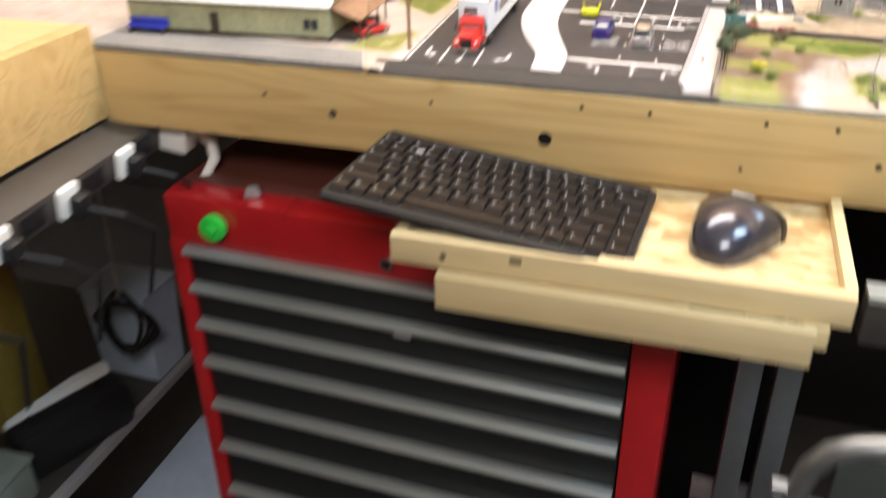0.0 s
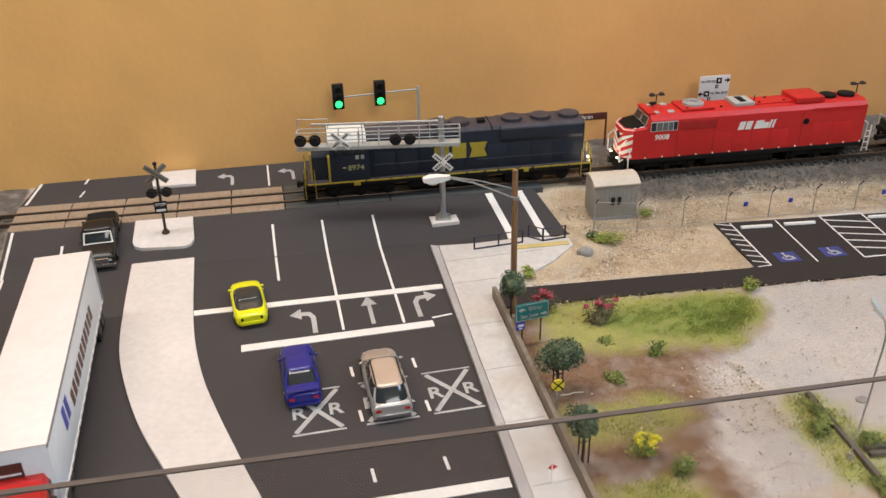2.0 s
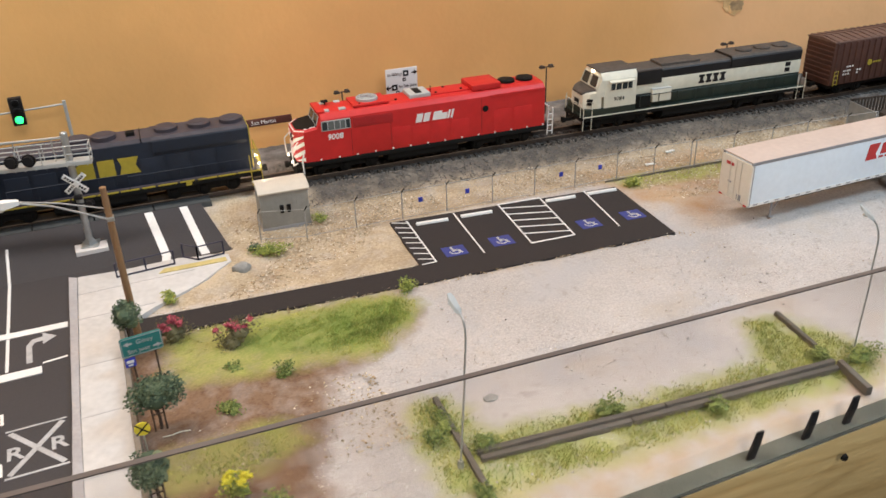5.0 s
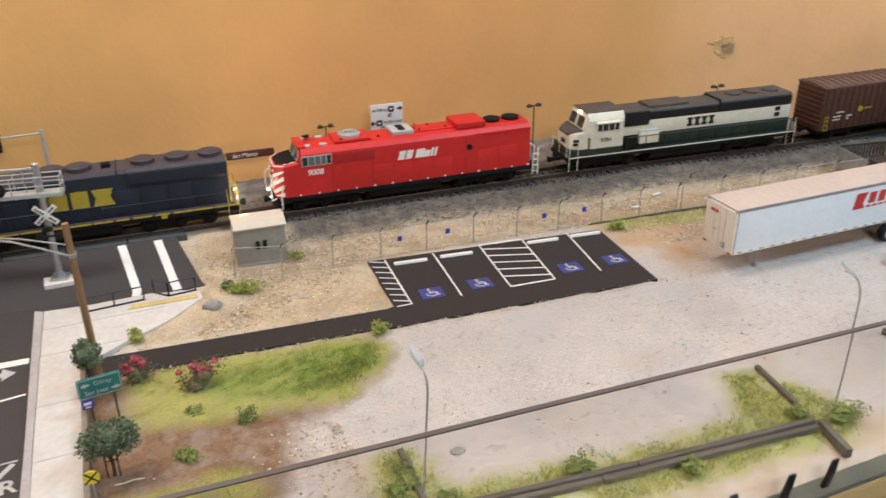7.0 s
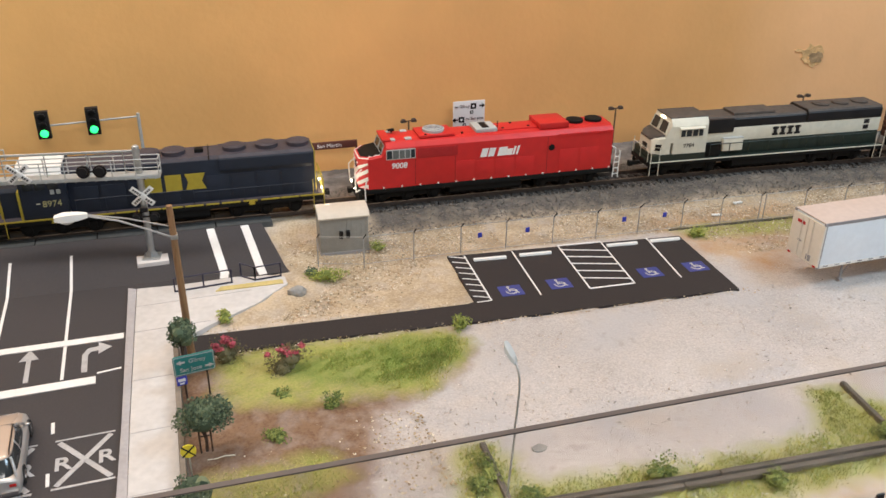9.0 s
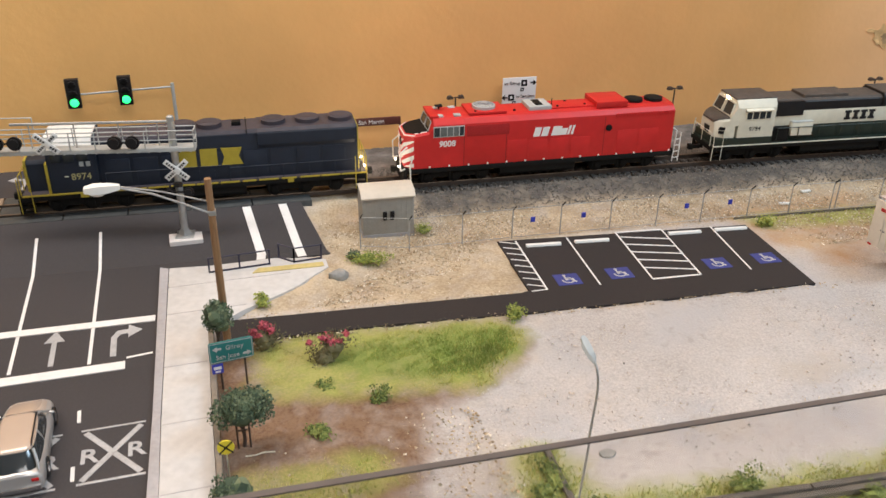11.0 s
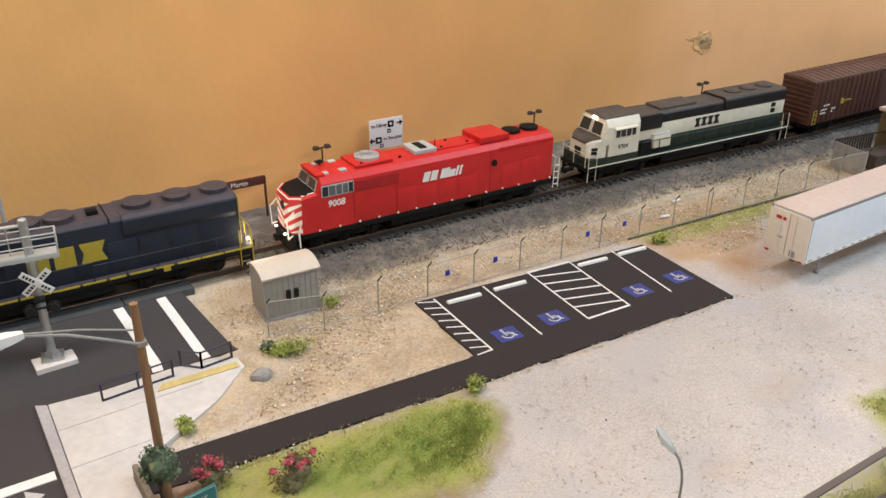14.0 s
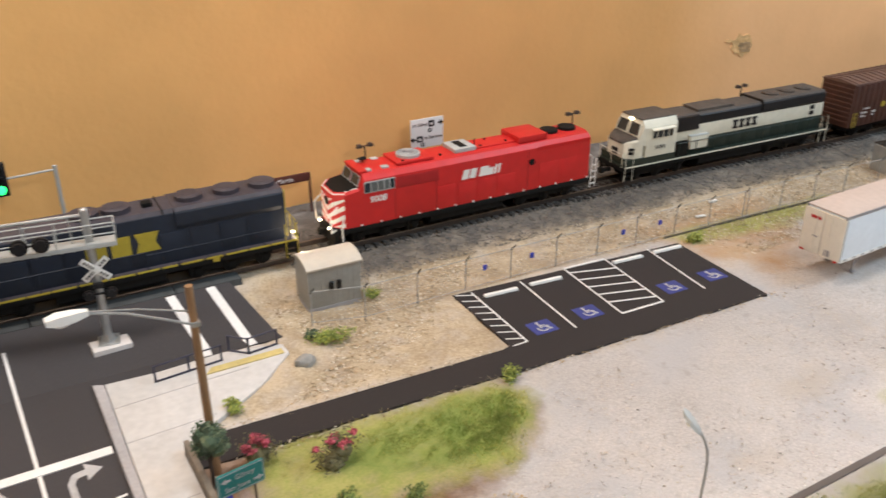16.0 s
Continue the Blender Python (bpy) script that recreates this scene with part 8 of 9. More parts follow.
part("backrest", box(bm_new(), (-24, 24), (4, 5.5), (9, 17), 0.4), SIGNB, t)
for x in (-20, 20):
    part("leg", box(bm_new(), (x - 1, x + 1), (-4, 4), (-1, 7)), DARKW, t)
car("saloon_car", "tiny red car beside the warehouse dock", pose(-0.205, 0.850, G0 - 0.001, 0, 0, 60),
    [(-20, 7.4, 2.4, 7.6), (-18, 8.6, 1.6, 8.6), (-8, 9.0, 1.5, 9.0), (8, 9.0, 1.5, 8.4), (17, 8.2, 1.6, 7.0), (20, 6.8, 2.2, 5.4)],
    (-14, 8.0, 8.0, 8.6, -8.0, 2.0, 6.2, 13.0), TAIL, TAIL, (-12, 12), 3.6)
solid("service_lane", prism(bm_new(), [(-0.49, 0.7362), (-0.17, 0.7362), (-0.19, 0.785), (-0.49, 0.795)], "z", G0 - 0.006, G0 - 0.0002), LANEG, "grey worn lane along the layout's front", "lane", kind="structure")


def utility_pole(x, y, h, label, turn):
    t = thing("utility_pole", label, "utility pole", pose(x, y, G0 - 0.001, 0, 0, turn), "utility poles beside the road")
    part("pole", cyl(bm_new(), (0, 0, -2), (0, 0, h), 2.1, 12, 1.5), POLE, t)
    part("crossarm", box(bm_new(), (-18, 18), (-2.6, -1.2), (h - 5.5, h - 3.3), 0.2), BARK, t)
    for s in (-1, 1):
        part("brace", tube(bm_new(), [(s * 9, -1.9, h - 5), (0, -1.6, h - 13)], 0.4, 6), BARK, t)
    for xx in (-16, -8, 8, 16):
        part("insulator", cyl(bm_new(), (xx, -1.9, h - 3.4), (xx, -1.9, h - 0.8), 0.7, 8), GREYP, t)
    return t


utility_pole(-0.1480, 0.8120, 116, "tall weathered timber utility pole near the warehouse", 8)
utility_pole(-0.1660, 1.0830, 117, "tall weathered timber utility pole by the track", 8)
for s in (-16, -8, 16):
    g = bm_new()
    a, b = Vector((-0.148 + s * MM, 0.810, 1.163)), Vector((-0.166 + s * MM, 1.081, 1.164))
    pts = [a.lerp(b, i / 14) - Vector((0, 0, 0.014 * math.sin(math.pi * i / 14))) for i in range(15)]
    tube(g, pts, 0.00028, 5)
    solid("overhead_wire", g, BARK, "thin sagging wire between two utility poles", "wire", None, "wires between the poles")
t = thing("switch_box", "dark grey cabinet standing against the wall", "cabinet", pose(-0.238, ywall(-0.238) - 0.010, G0 + 0.008))
part("body", box(bm_new(), (-9.5, 9.5), (-4, 6), (-1, 25), 0.5), DARKB, t)
part("door", box(bm_new(), (-7.5, 7.5), (-4.6, -3.8), (2, 23), 0.3), GREYT, t)

# shed, gate and wall mark on the far side
t = thing("shed", "small olive-brown shed with a pale flat roof", "shed", pose(0.855, 0.988, G0 - 0.001, 0, 0, -8))
part("wall", box(bm_new(), (-36, 40), (-14, 30), (-1, 40), 0.3), OLIVE, t)
part("roof", box(bm_new(), (-38, 42), (-16, 32), (39.5, 42.5), 0.4), TRLR, t)
part("corner_trim", box(bm_new(), (-36.6, -34.5), (-14.6, -12.5), (-1, 39.5)), DARKW, t)
t = thing("bin_enclosure", "rusty slatted enclosure beside the shed", "enclosure", pose(0.784, 1.003, G0 - 0.001, 0, 0, -10))
for i in range(14):
    part("slat", box(bm_new(), (-22 + i * 3.2, -20.4 + i * 3.2), (18, 18.8), (0, 24)), DARKW, t)
for z_ in (3, 22):
    part("rail", box(bm_new(), (-22, 40), (18.8, 19.8), (z_, z_ + 1.6)), DARKW, t)
part("side_panel", box(bm_new(), (-22.8, -21.8), (-14, 19), (0, 22), 0.2), STEEL, t, "wire gate panel")
part("container", box(bm_new(), (0, 34), (-6, 14), (0, 13), 0.6), DARKW, t)


# ---- acrylic guard and its fixings ----
def guard_top(x):
    """Where the leaning sheet's upper edge is: its y and z."""
    z_ = 1.1260 - 0.0310 * x
    return 0.7347 + 0.33 * (z_ - 1.0428), z_


g = loft(bm_new(), [[(x, 0.7337, 1.0428), (x, 0.7357, 1.0428), (x, guard_top(x)[0] + 0.0010, guard_top(x)[1]), (x, guard_top(x)[0] - 0.0010, guard_top(x)[1])] for x in (-0.168, 1.9)])
pl = solid("acrylic_guard", g, PLEXI, "clear acrylic guard sheet along the layout's front", "guard sheet")
pl.visible_shadow = False
g = loft(bm_new(), [[(x, guard_top(x)[0] + a, guard_top(x)[1] + b) for a, b in ((-0.0012, 0.0002), (0.0012, 0.0002), (0.0012, 0.0008), (-0.0012, 0.0008))] for x in (-0.168, 1.9)])
part("edge", g, PLEXE, pl, "dull grey sawn top edge", k=1.0)
for x in (0.0455, 0.1065, 0.205, 0.262, 0.322, 0.372, 0.46, 0.62):
    t = thing("guard_screw", "small dark screw holding the acrylic guard", "screw", pose(x, 0.7324, 1.030), "screws along the fascia")
    part("head", cyl(bm_new(), (0, 0.2, 0), (0, -1.3, 0), 2.0, 12, 1.5), DARKU, t)
for x in (0.405, 0.437, 0.462, 0.515):
    solid("guard_clip", prism(bm_new(), [(0, 0), (4, 0), (8, 14), (4, 14)], "y", -0.9, 0.9, 0.3), BLACK, "black plastic clip behind the acrylic guard", "clip", pose(x, 0.7395, G0 - 0.006), "clips behind the guard", k=MM)
g = bm_new()
cyl(g, (0, 0.3, 0), (0, -0.8, 0), 6.6, 20)
solid("cable_hole", g, DARKU, "dark round plug in the pine fascia", "plug", pose(0.0125, 0.7350, 0.9945), k=MM)
for x, z_, r in ((-0.205, 0.998, 4.2), (-0.28, 1.012, 2.2), (0.19, 0.985, 2.0), (0.30, 1.0, 3.0), (-0.10, 1.02, 2.0)):
    solid("wood_knot", cyl(bm_new(), (0, 0.2, 0), (0, -0.25, 0), r, 14), RAILM, "dark knot in the pine board", "knot", pose(x, 0.7350, z_), "knots of the fascia", k=MM)

# ---- keyboard drawer ----
OSB = mat("chipboard", (0.50, 0.34, 0.15), 0.6, var=0.35, scale=55, bump=0.1, bscale=120, big=18, aniso=(1, 1.6, 1))


def add_flakes(m):
    """Pressed wood flakes: stretched cells, each with a tone of its own."""
    n, l = m.node_tree.nodes, m.node_tree.links
    p = n["Principled BSDF"]
    old = p.inputs["Base Color"].links[0].from_socket
    tc = n.new("ShaderNodeTexCoord")
    for sc, turn, lo, c, top in ((38, 0.5, 0.55, (0.62, 0.47, 0.25), 0.8), (30, 1.9, 0.70, (0.36, 0.19, 0.065), 0.7), (46, 2.7, 0.62, (0.66, 0.53, 0.32), 0.75)):
        mp = n.new("ShaderNodeMapping")
        mp.inputs["Rotation"].default_value = (0, 0, turn)
        mp.inputs["Scale"].default_value = (1.0, 2.6, 1.0)
        l.new(tc.outputs["Object"], mp.inputs["Vector"])
        v = n.new("ShaderNodeTexVoronoi")
        v.inputs["Scale"].default_value = sc
        l.new(mp.outputs[0], v.inputs["Vector"])
        s = n.new("ShaderNodeSeparateColor")
        l.new(v.outputs["Color"], s.inputs[0])
        r = n.new("ShaderNodeMapRange")
        r.inputs["From Min"].default_value, r.inputs["From Max"].default_value = lo, lo + 0.12
        r.inputs["To Max"].default_value = top
        l.new(s.outputs[0], r.inputs["Value"])
        mx = n.new("ShaderNodeMix")
        mx.data_type = "RGBA"
        l.new(r.outputs[0], mx.inputs[0])
        l.new(old, mx.inputs[6])
        mx.inputs[7].default_value = (*c, 1)
        old = mx.outputs[2]
    l.new(old, p.inputs["Base Color"])


add_flakes(OSB)
t = thing("drawer", "pale pine pull-out keyboard drawer with a chipboard base", "drawer", pose(0, 0, 0))
part("base", box(bm_new(), (-0.071, 0.268), (0.581, 0.758), (0.944, 0.9555)), OSB, t, "stained chipboard base", k=1.0)
part("front_rail", box(bm_new(), (-0.082, 0.276), (0.567, 0.5805), (0.9405, 0.9665), 0.001), PINEL, t, k=1.0)
part("side_rail", box(bm_new(), (0.2683, 0.2775), (0.5808, 0.752), (0.9405, 0.9665), 0.001), PINEL, t, k=1.0)
part("side_rail", box(bm_new(), (-0.081, -0.0715), (0.5808, 0.752), (0.9405, 0.9660), 0.001), PINEL, t, k=1.0)
part("back_rail", box(bm_new(), (-0.071, 0.2680), (0.7425, 0.7520), (0.9557, 0.9600), 0.001), PINEL, t, k=1.0)
part("slide_board", box(bm_new(), (-0.040, 0.2525), (0.556, 0.5665), (0.908, 0.9400), 0.001), PINEL, t, "pale pine board under the drawer", k=1.0)
part("cleat", box(bm_new(), (0.244, 0.262), (0.562, 0.60), (0.922, 0.9402), 0.001), PINEL, t, k=1.0)
part("stain", prism(bm_new(), [(0.020, 0.5668), (0.030, 0.5668), (0.028, 0.5666), (0.022, 0.5666)], "z", 0.955, 0.96), RAILM, t, k=1.0)
part("screw", cyl(bm_new(), (-0.036, 0.5672, 0.9520), (-0.036, 0.5662, 0.9520), 0.0028, 12), DARKU, t, k=1.0)

# ---- keyboard ----
KB = pose(-0.0150, 0.650, 0.9790, 0, 5.2, -3.3)
t = thing("keyboard", "worn black compact computer keyboard resting on the drawer", "keyboard", KB)
part("case", prism(bm_new(), [(-130, -75), (130, -75), (134, -71), (134, 70), (129, 75), (-129, 75), (-134, 70), (-134, -71)], "z", -11.5, -3.6, 1.6), BLACK, t)
part("top_plate", prism(bm_new(), [(-129, -72), (129, -72), (131, -69), (131, 68), (128, 72), (-128, 72), (-131, 68), (-131, -69)], "z", -3.8, -2.6, 0.5), BLACK, t)


def key_mesh(w, d):
    g = bm_new()
    loft(g, [[(-w / 2, -d / 2, -3), (w / 2, -d / 2, -3), (w / 2, d / 2, -3), (-w / 2, d / 2, -3)], [(-w / 2 + 0.6, -d / 2 + 0.6, 0.2), (w / 2 - 0.6, -d / 2 + 0.6, 0.2), (w / 2 - 0.6, d / 2 - 0.6, 0.2), (-w / 2 + 0.6, d / 2 - 0.6, 0.2)], [(-w / 2 + 1.3, -d / 2 + 1.3, 0.8), (w / 2 - 1.3, -d / 2 + 1.3, 0.8), (w / 2 - 1.3, d / 2 - 1.3, 0.8), (-w / 2 + 1.3, d / 2 - 1.3, 0.8)]])
    return mesh_of("key", g, KEYM, MM)


LEG_ME = [mesh_of("legend", box(box(bm_new(), (-2.4, -0.3 + i * 0.7), (1.2, 2.0), (0.7, 0.95)), (-1.9, -1.0), (-2.2, 2.0), (0.7, 0.95)), PAINTW, MM) for i in range(3)]
KEYCAPS = {}
rs = random.Random(12)
rows = [(51, 12, [15] + [15.6] * 14 + [15.6]), (33.5, 21.0, [14.5] + [16.7] * 13 + [27]), (11.5, 21.0, [22] + [16.7] * 12 + [22.5] + [16.7]),
        (-10.5, 21.0, [27] + [16.7] * 11 + [33] + [16.7]), (-32.5, 21.0, [35] + [16.7] * 10 + [25] + [16.7] * 2), (-54.5, 21.0, [16.7] * 4 + [16.7 * 5.4] + [16.7] * 6)]
for y, d_, ws in rows:
    k_ = 258.0 / sum(ws)
    x = -129.0
    for i, w in enumerate(ws):
        w *= k_
        key = (round(w, 1), d_)
        if key not in KEYCAPS:
            KEYCAPS[key] = key_mesh(w - 1.3, d_ - 1.4)
        ko = piece("key", KEYCAPS[key], t, pose((x + w / 2) * MM, y * MM, 0))
        if w < 60:
            piece("legend", LEG_ME[rs.randrange(3)], ko, pose((-w / 2 + 5.5) * MM, (d_ / 2 - 6.0) * MM, 0))
        x += w
part("top_rim", box(bm_new(), (-128, 128), (59, 71), (-3, -0.6), 1.0), BLACK, t)
# pale patch painted as a glint on the key tops
part("key_highlight", box(bm_new(), (-88, -81), (34, 39), (0.8, 1.0)), PAINTW, t)

# ---- mouse ----
t = thing("mouse", "dark silver-grey wireless computer mouse with a glossy shell", "mouse", pose(0.1880, 0.6580, 0.9556, 0, 0, -18))
def mouse_ring(y, w, h, z0=0.0):
    out = []
    for i in range(16):
        a = math.pi * i / 15
        out.append((-math.cos(a) * w, y, z0 + math.sin(a) ** 0.75 * h))
    return out + [(w * 0.9, y, -0.2), (-w * 0.9, y, -0.2)]
g = bm_new()
loft(g, [mouse_ring(y, w, h, 1.0) for y, w, h in ((-52, 5, 4), (-50, 12, 11), (-44, 19, 20), (-32, 25, 29), (-14, 31, 35), (6, 36, 34), (22, 38, 29), (36, 35, 21), (45, 26, 13), (49, 10, 5))])
part("shell", g, MOUSEM, t)
g = bm_new()
loft(g, [mouse_ring(y, w, h, 0.0) for y, w, h in ((14, 37.6, 32.6), (22, 38.5, 30.2), (36, 35.5, 22.2), (45.3, 26.6, 14.2), (49.6, 10.6, 6.2))])
part("buttons", g, BLACK, t, "black button cover")
part("wheel", cyl(bm_new(), (-2, 40, 17), (2, 40, 17), 7, 16), RUBBER, t)
part("lettering_bars", box(bm_new(), (-10, 9), (15.5, 18.0), (32.6, 33.2)), PAINTW, t)

# ---- tool chest ----
t = thing("tool_chest", "red steel tool chest with black drawers and aluminium pulls", "tool chest", pose(-0.410, 0.7065, 0.0, 0, 0, -1.8))
CW, CT = 567.0, 896.0
part("carcass", box(box(bm_new(), (0, CW), (20, 440), (80, CT - 0.5), 3), (2, CW - 2), (1, 30), (CT - 62, CT), 4), REDC, t)
for x0, x1 in ((0, 20), (CW - 40, CW)):
    part("front_post", box(bm_new(), (x0, x1), (0, 22), (80, CT - 58), 2), REDC, t)
part("lid_top", box(bm_new(), (6, CW - 6), (34, 436), (CT - 0.8, CT + 1.6), 1), BROWNS, t, "dark red lid, darker than the carcass")
zt = CT - 60
for i, h in enumerate((50, 51, 56, 66, 70, 78, 84, 90, 100)):
    z0_ = zt - h
    if z0_ < 85:
        break
    d_ = part("drawer", box(bm_new(), (21, CW - 42), (4, 24), (z0_ + 1.5, zt - 1.5), 1), DRAW, t, "black drawer front")
    g = bm_new()
    prism(g, [(5, zt - 1.6), (-8, zt - 3.0), (-10.5, zt - 7), (-9, zt - 11.5), (4, zt - 13.5)], "x", 22, CW - 43, 0.6)
    part("drawer_pull", g, ALU, d_, "full-width aluminium pull")
    if i == 1:
        part("maker_badge", box(bm_new(), (272, 292), (3, 4.3), (zt - 26, zt - 20)), PAINTW, d_)
    zt = z0_
part("lock", cyl(bm_new(), (272, 1, CT - 40), (272, -7, CT - 40), 7.5, 18), CHROME, t)
part("lock_key", cyl(bm_new(), (272, -6, CT - 40), (272, -8, CT - 40), 4.5, 14), DARKU, t)
for x in (18, CW - 18):
    for y in (40, 400):
        c_ = part("castor", cyl(bm_new(), (x - 12, y, 40), (x + 12, y, 40), 40, 20), RUBBER, t)
t2 = thing("magnet", "bright green round plastic magnet on the red chest", "magnet", pose(-0.343, 0.7030, 0.8655, 0, 0, -1.8))
g = bm_new()
cyl(g, (0, 0, 0), (0, -8, 0), 15.5, 26)
cyl(g, (0, -7.5, 0), (0, -10.5, 0), 14.0, 26)
part("body", g, GREENP, t2)
part("grip", cyl(bm_new(), (0, -10, 0), (0, -14, 0), 6.5, 18), GREENP, t2)
t2 = thing("clip", "small metal clip lying on the chest lid", "clip", pose(-0.303, 0.722, 0.8978, 0, 0, 30))
part("plate", prism(bm_new(), [(-9, 0), (9, 0), (7, 9), (4, 12), (-4, 12), (-7, 9)], "y", -3.5, 3.5, 0.8), STEEL, t2)

# ---- under the wing: power strip and clutter ----
t = thing("power_strip", "long dark metal power strip with white plugs under the wing", "power strip", pose(-0.450, 0.50, 0.945, 0, 8, 2))
part("housing", box(bm_new(), (-26, 26), (-330, 275), (-16, 16), 2), STRIP, t)
for y in (-230, -140, -50, 40, 130, 220):
    part("socket", box(bm_new(), (25, 27.2), (y - 17, y + 17), (-10, 10), 1), BLACK, t)
for y, h in ((265, 1), (180, 0), (85, 0), (-10, 0), (-120, 0)):
    p_ = part("plug", box(bm_new(), (26, 60 if h else 35), (y - 14, y + 14), (-15, 17), 4), WHITEP, t, "white plug")
    if h:
        part("cord", tube(bm_new(), [(50, y + 2, 6), (66, y + 6, 8), (80, y + 8, -2), (86, y + 4, -20), (80, y - 6, -40), (66, y - 14, -54), (48, y - 20, -60)], 6.0, 10), WHITEP, p_)
    else:
        part("adapter", box(bm_new(), (34, 48), (y - 5, y + 14), (-14, 8), 4), BLACK, p_)
        part("cord", tube(bm_new(), [(46, y + 6, -6), (74, y + 24, -16), (84, y + 60, -50), (60, y + 80, -150)], 2.6, 6), BLACK, p_)

t = thing("storage_shelf", "dark shelf with a grey front lip under the side wing", "shelf", pose(0, 0, 0))
part("board", box(bm_new(), (-1.30, -0.662), (0.10, 1.15), (0.378, 0.3985), 0.002), STRIP, t, k=1.0)
part("front_lip", box(bm_new(), (-0.6615, -0.6480), (0.10, 1.15), (0.388, 0.4040), 0.001), GREYT, t, "grey front lip", k=1.0)
for y in (0.15, 1.10):
    part("upright", box(bm_new(), (-0.70, -0.665), (y - 0.015, y + 0.015), (0.0, 0.378), 0.002), STRIP, t, k=1.0)
t = thing("plastic_tub", "pale blue plastic tub on the shelf", "tub", pose(-0.722, 0.975, 0.3990))
part("body", loft(bm_new(), [[(-54 - k * 6, -38 - k * 5, z_), (54 + k * 6, -38 - k * 5, z_), (54 + k * 6, 38 + k * 5, z_), (-54 - k * 6, 38 + k * 5, z_)] for k, z_ in ((0, 0), (0.8, 120), (1, 165))]), LILAC, t)
part("rim", box(bm_new(), (-63, 63), (-46, 46), (163, 171), 3), LILAC, t)
t = thing("plastic_tub", "slate blue low tub on the floor beside the chest", "tub", pose(-0.545, 0.83, 0.001))
part("body", loft(bm_new(), [[(-90 - k * 10, -160 - k * 8, z_), (90 + k * 10, -160 - k * 8, z_), (90 + k * 10, 160 + k * 8, z_), (-90 - k * 10, 160 + k * 8, z_)] for k, z_ in ((0, 0), (1, 120), (1, 260))]), LILAC, t)
part("lid", box(bm_new(), (-106, 106), (-172, 172), (258, 272), 4), LILAC, t)
t = thing("cable_coil", "black coiled cable hung below the wing", "cable", pose(-0.672, 0.895, 0.545))
for k in range(4):
    pts = [(38 * math.cos(a) * (1 + 0.07 * k), 8 * k - 14 + 12 * math.sin(2 * a + k), 42 * math.sin(a) * (1 + 0.06 * k)) for a in [i * math.tau / 24 for i in range(25)]]
    part("loop", tube(bm_new(), pts, 4.0, 7), BLACK, t)
part("hook", tube(bm_new(), [(0, 0, 42), (0, 8, 200), (0, 8, 372)], 2.5, 6), STEEL, t)
t = thing("hand_tool", "white plastic handle of a black power tool on the shelf", "tool", pose(-0.7020, 0.7600, 0.3990, 0, 0, 70))
part("body", box(bm_new(), (-85, 95), (-34, 30), (0, 82), 20), BLACK, t)
part("handle", loft(bm_new(), [[(x, -7 * k, z_ - 6 * k), (x, 7 * k, z_ - 6 * k), (x, 7 * k, z_ + 6 * k), (x, -7 * k, z_ + 6 * k)] for x, z_, k in ((-84, 98, 0.5), (-40, 102, 0.8), (30, 105, 1.25), (80, 104, 1.2))]), WHITEP, t)
for x in (-50, 55):
    part("grip_post", tube(bm_new(), [(x, 0, 76), (x, 0, 99)], 6, 8), BLACK, t)
t = thing("storage_box", "greyish green plastic box on the shelf", "box", pose(-0.742, 0.600, 0.3990, 0, 0, 4))
part("body", box(bm_new(), (-75, 62), (-80, 62), (0, 62), 6), SAGE, t)
part("lid", box(bm_new(), (-78, 65), (-83, 65), (60, 70), 3), SAGE, t)
t = thing("storage_box", "mustard yellow carton on the shelf", "box", pose(-0.870, 0.800, 0.3990, 0, 0, 3))
part("carton", box(bm_new(), (-60, 52), (-50, 50), (0, 300), 2), MUSTARD, t)
part("flap", box(bm_new(), (-60.5, 52.5), (-50.5, 0), (299.5, 302)), MUSTARD, t)

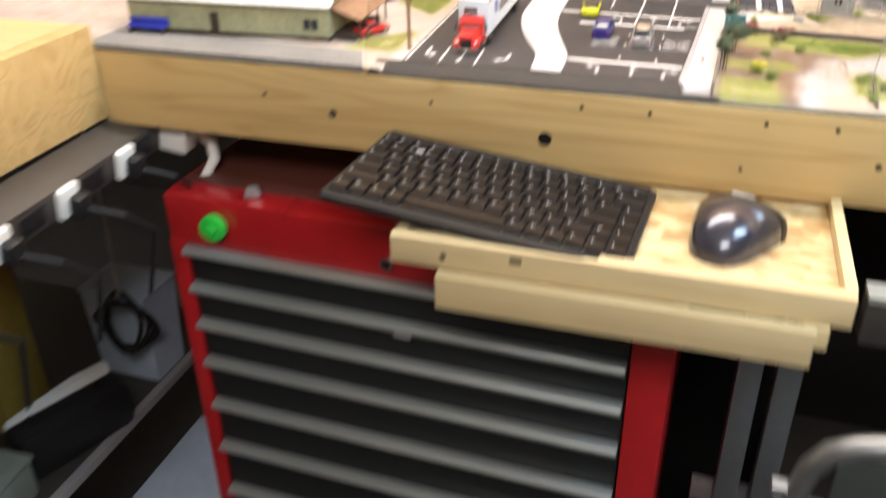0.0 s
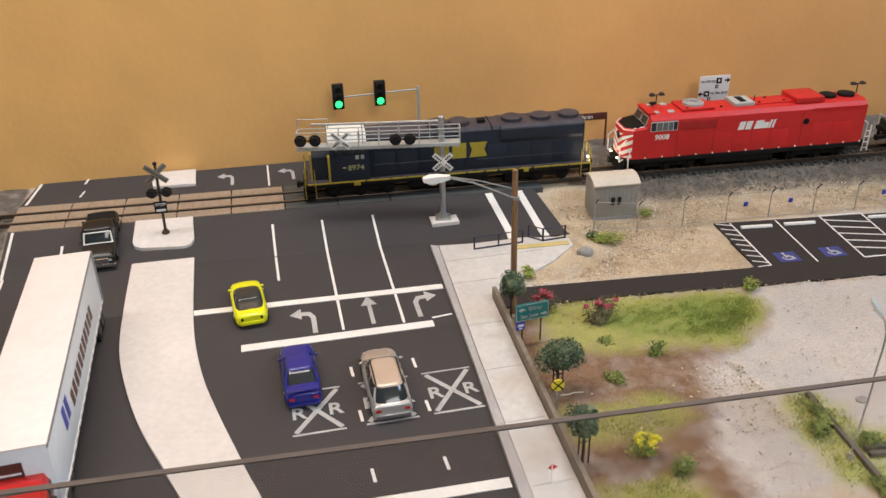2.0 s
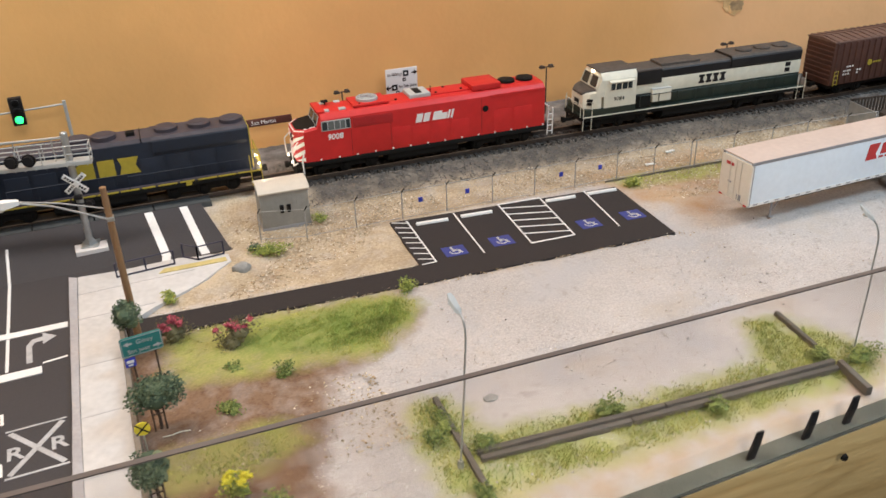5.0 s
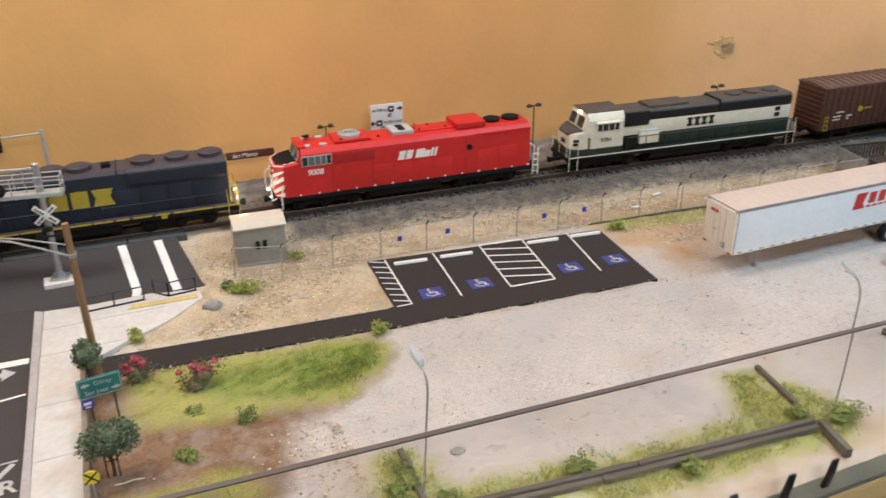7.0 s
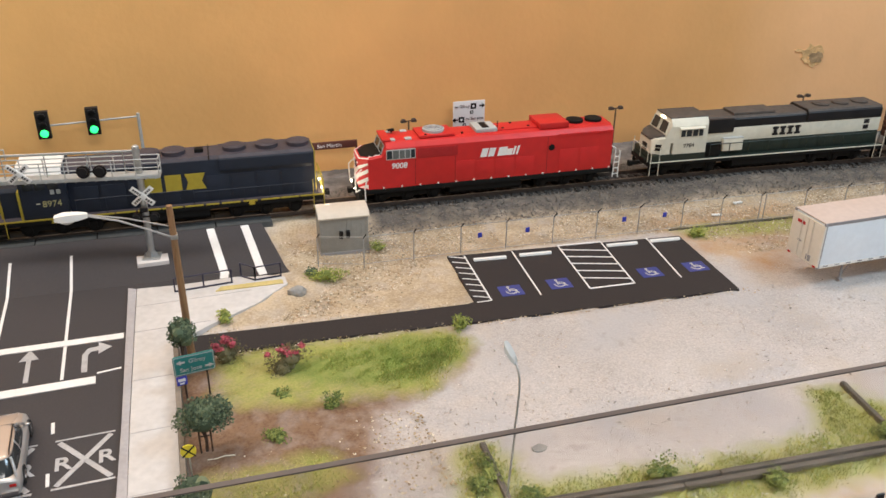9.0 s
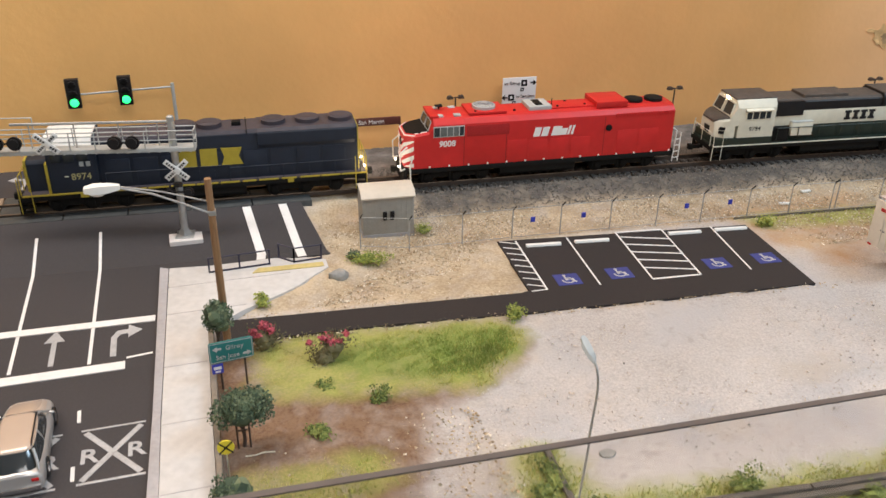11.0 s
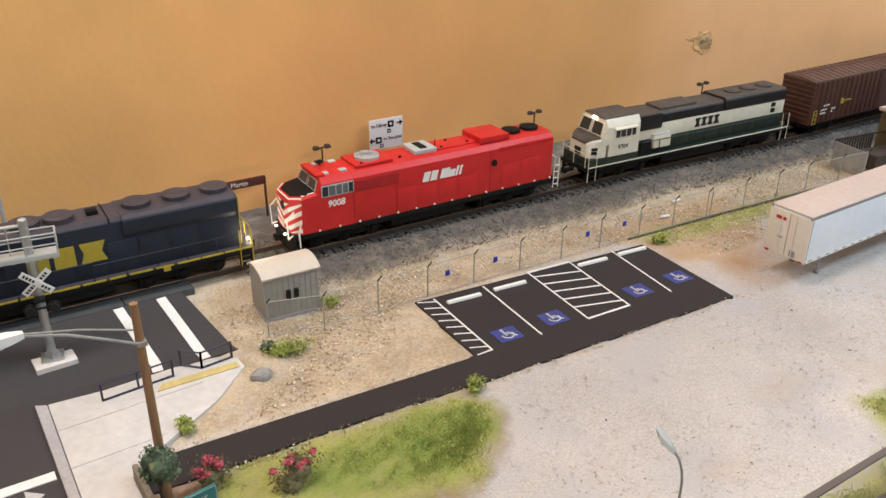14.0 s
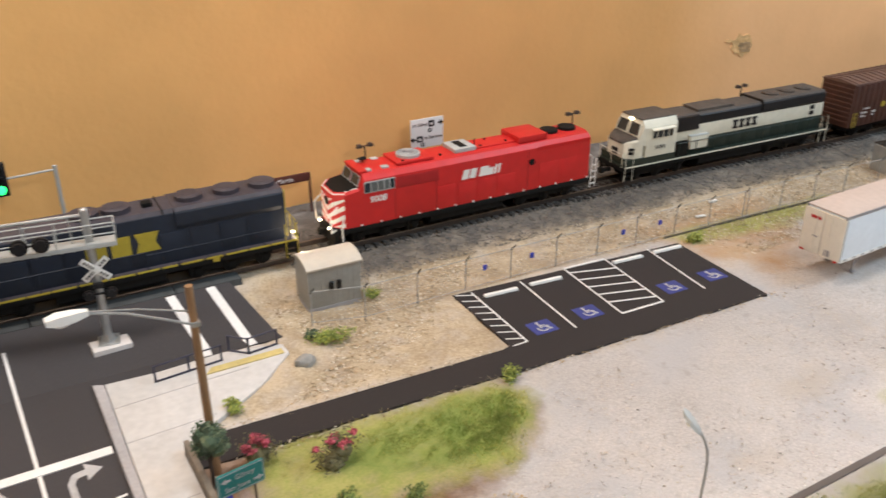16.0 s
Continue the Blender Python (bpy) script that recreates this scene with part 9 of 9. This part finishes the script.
# ---- right of the chest: stand legs, slide and a tubular stool ----
t = thing("steel_stand", "grey steel stand with tubular legs under the layout", "stand", pose(0, 0, 0))
for x in (0.238, 0.278):
    part("leg", box(bm_new(), (x - 0.013, x + 0.013), (0.79, 0.816), (0.0, 0.958), 0.002), DULLC, t, k=1.0)
part("brace", box(bm_new(), (0.20, 0.62), (0.818, 0.832), (0.50, 0.53), 0.002), STEEL, t, k=1.0)
t = thing("shelf_board", "grey board with a bright metal edge under the layout", "shelf", pose(0, 0, 0))
part("board", box(bm_new(), (0.2905, 0.75), (0.605, 0.624), (0.905, 0.944), 0.001), STRIP, t, k=1.0)
part("edge_strip", box(bm_new(), (0.2905, 0.75), (0.6025, 0.6265), (0.9445, 0.949)), ALU, t, k=1.0)
part("bracket", box(bm_new(), (0.60, 0.63), (0.61, 0.76), (0.95, 0.962)), STEEL, t, k=1.0)
t = thing("chair", "chrome tubular folding chair with a dark grey-green back", "chair", pose(0.0, 0.495, 0.0))
part("back_frame", tube(bm_new(), [(254, 60, 0), (254, 0, 845), (258, -1, 868), (268, -2, 885), (284, -3, 895), (310, -4, 903), (470, -4, 913), (500, -3, 905), (512, -1, 885), (516, 0, 850), (516, 60, 0)], 8.4, 12), DULLC, t, "grey chrome tube")
part("backrest", box(bm_new(), (272, 500), (-9, 3), (760, 886), 5), DARKG, t, "dark grey-green back panel")
part("seat", box(bm_new(), (262, 508), (-330, -10), (430, 458), 10), DARKG, t)
for x in (242, 528):
    part("leg", tube(bm_new(), [(x, -340, 0), (x, -300, 440), (x, 20, 640)], 10, 10), DULLC, t)
part("pivot", cyl(bm_new(), (236, 2, 842), (256, 2, 842), 7, 12), DULLC, t)
part("cross_rail", tube(bm_new(), [(254, 30, 420), (516, 30, 420)], 8, 8), DULLC, t)
for x, z_, lb in ((0.45, 0.0, "black equipment case in the dark under the layout"), (0.75, 0.0, "dark grey storage crate under the layout")):
    t = thing("storage_crate", lb, "crate", pose(x, 1.03, z_))
    part("body", box(bm_new(), (-140, 140), (-90, 90), (0, 420), 8), BLACK, t)
    part("lid", box(bm_new(), (-146, 146), (-96, 96), (420, 440), 5), STRIP, t)


# ---- the whole plan to true size ----
for ob in list(scene.objects):
    if ob.parent is None and ob.type in {"MESH", "EMPTY"}:
        ob.matrix_basis = Matrix.Scale(K, 4) @ ob.matrix_basis
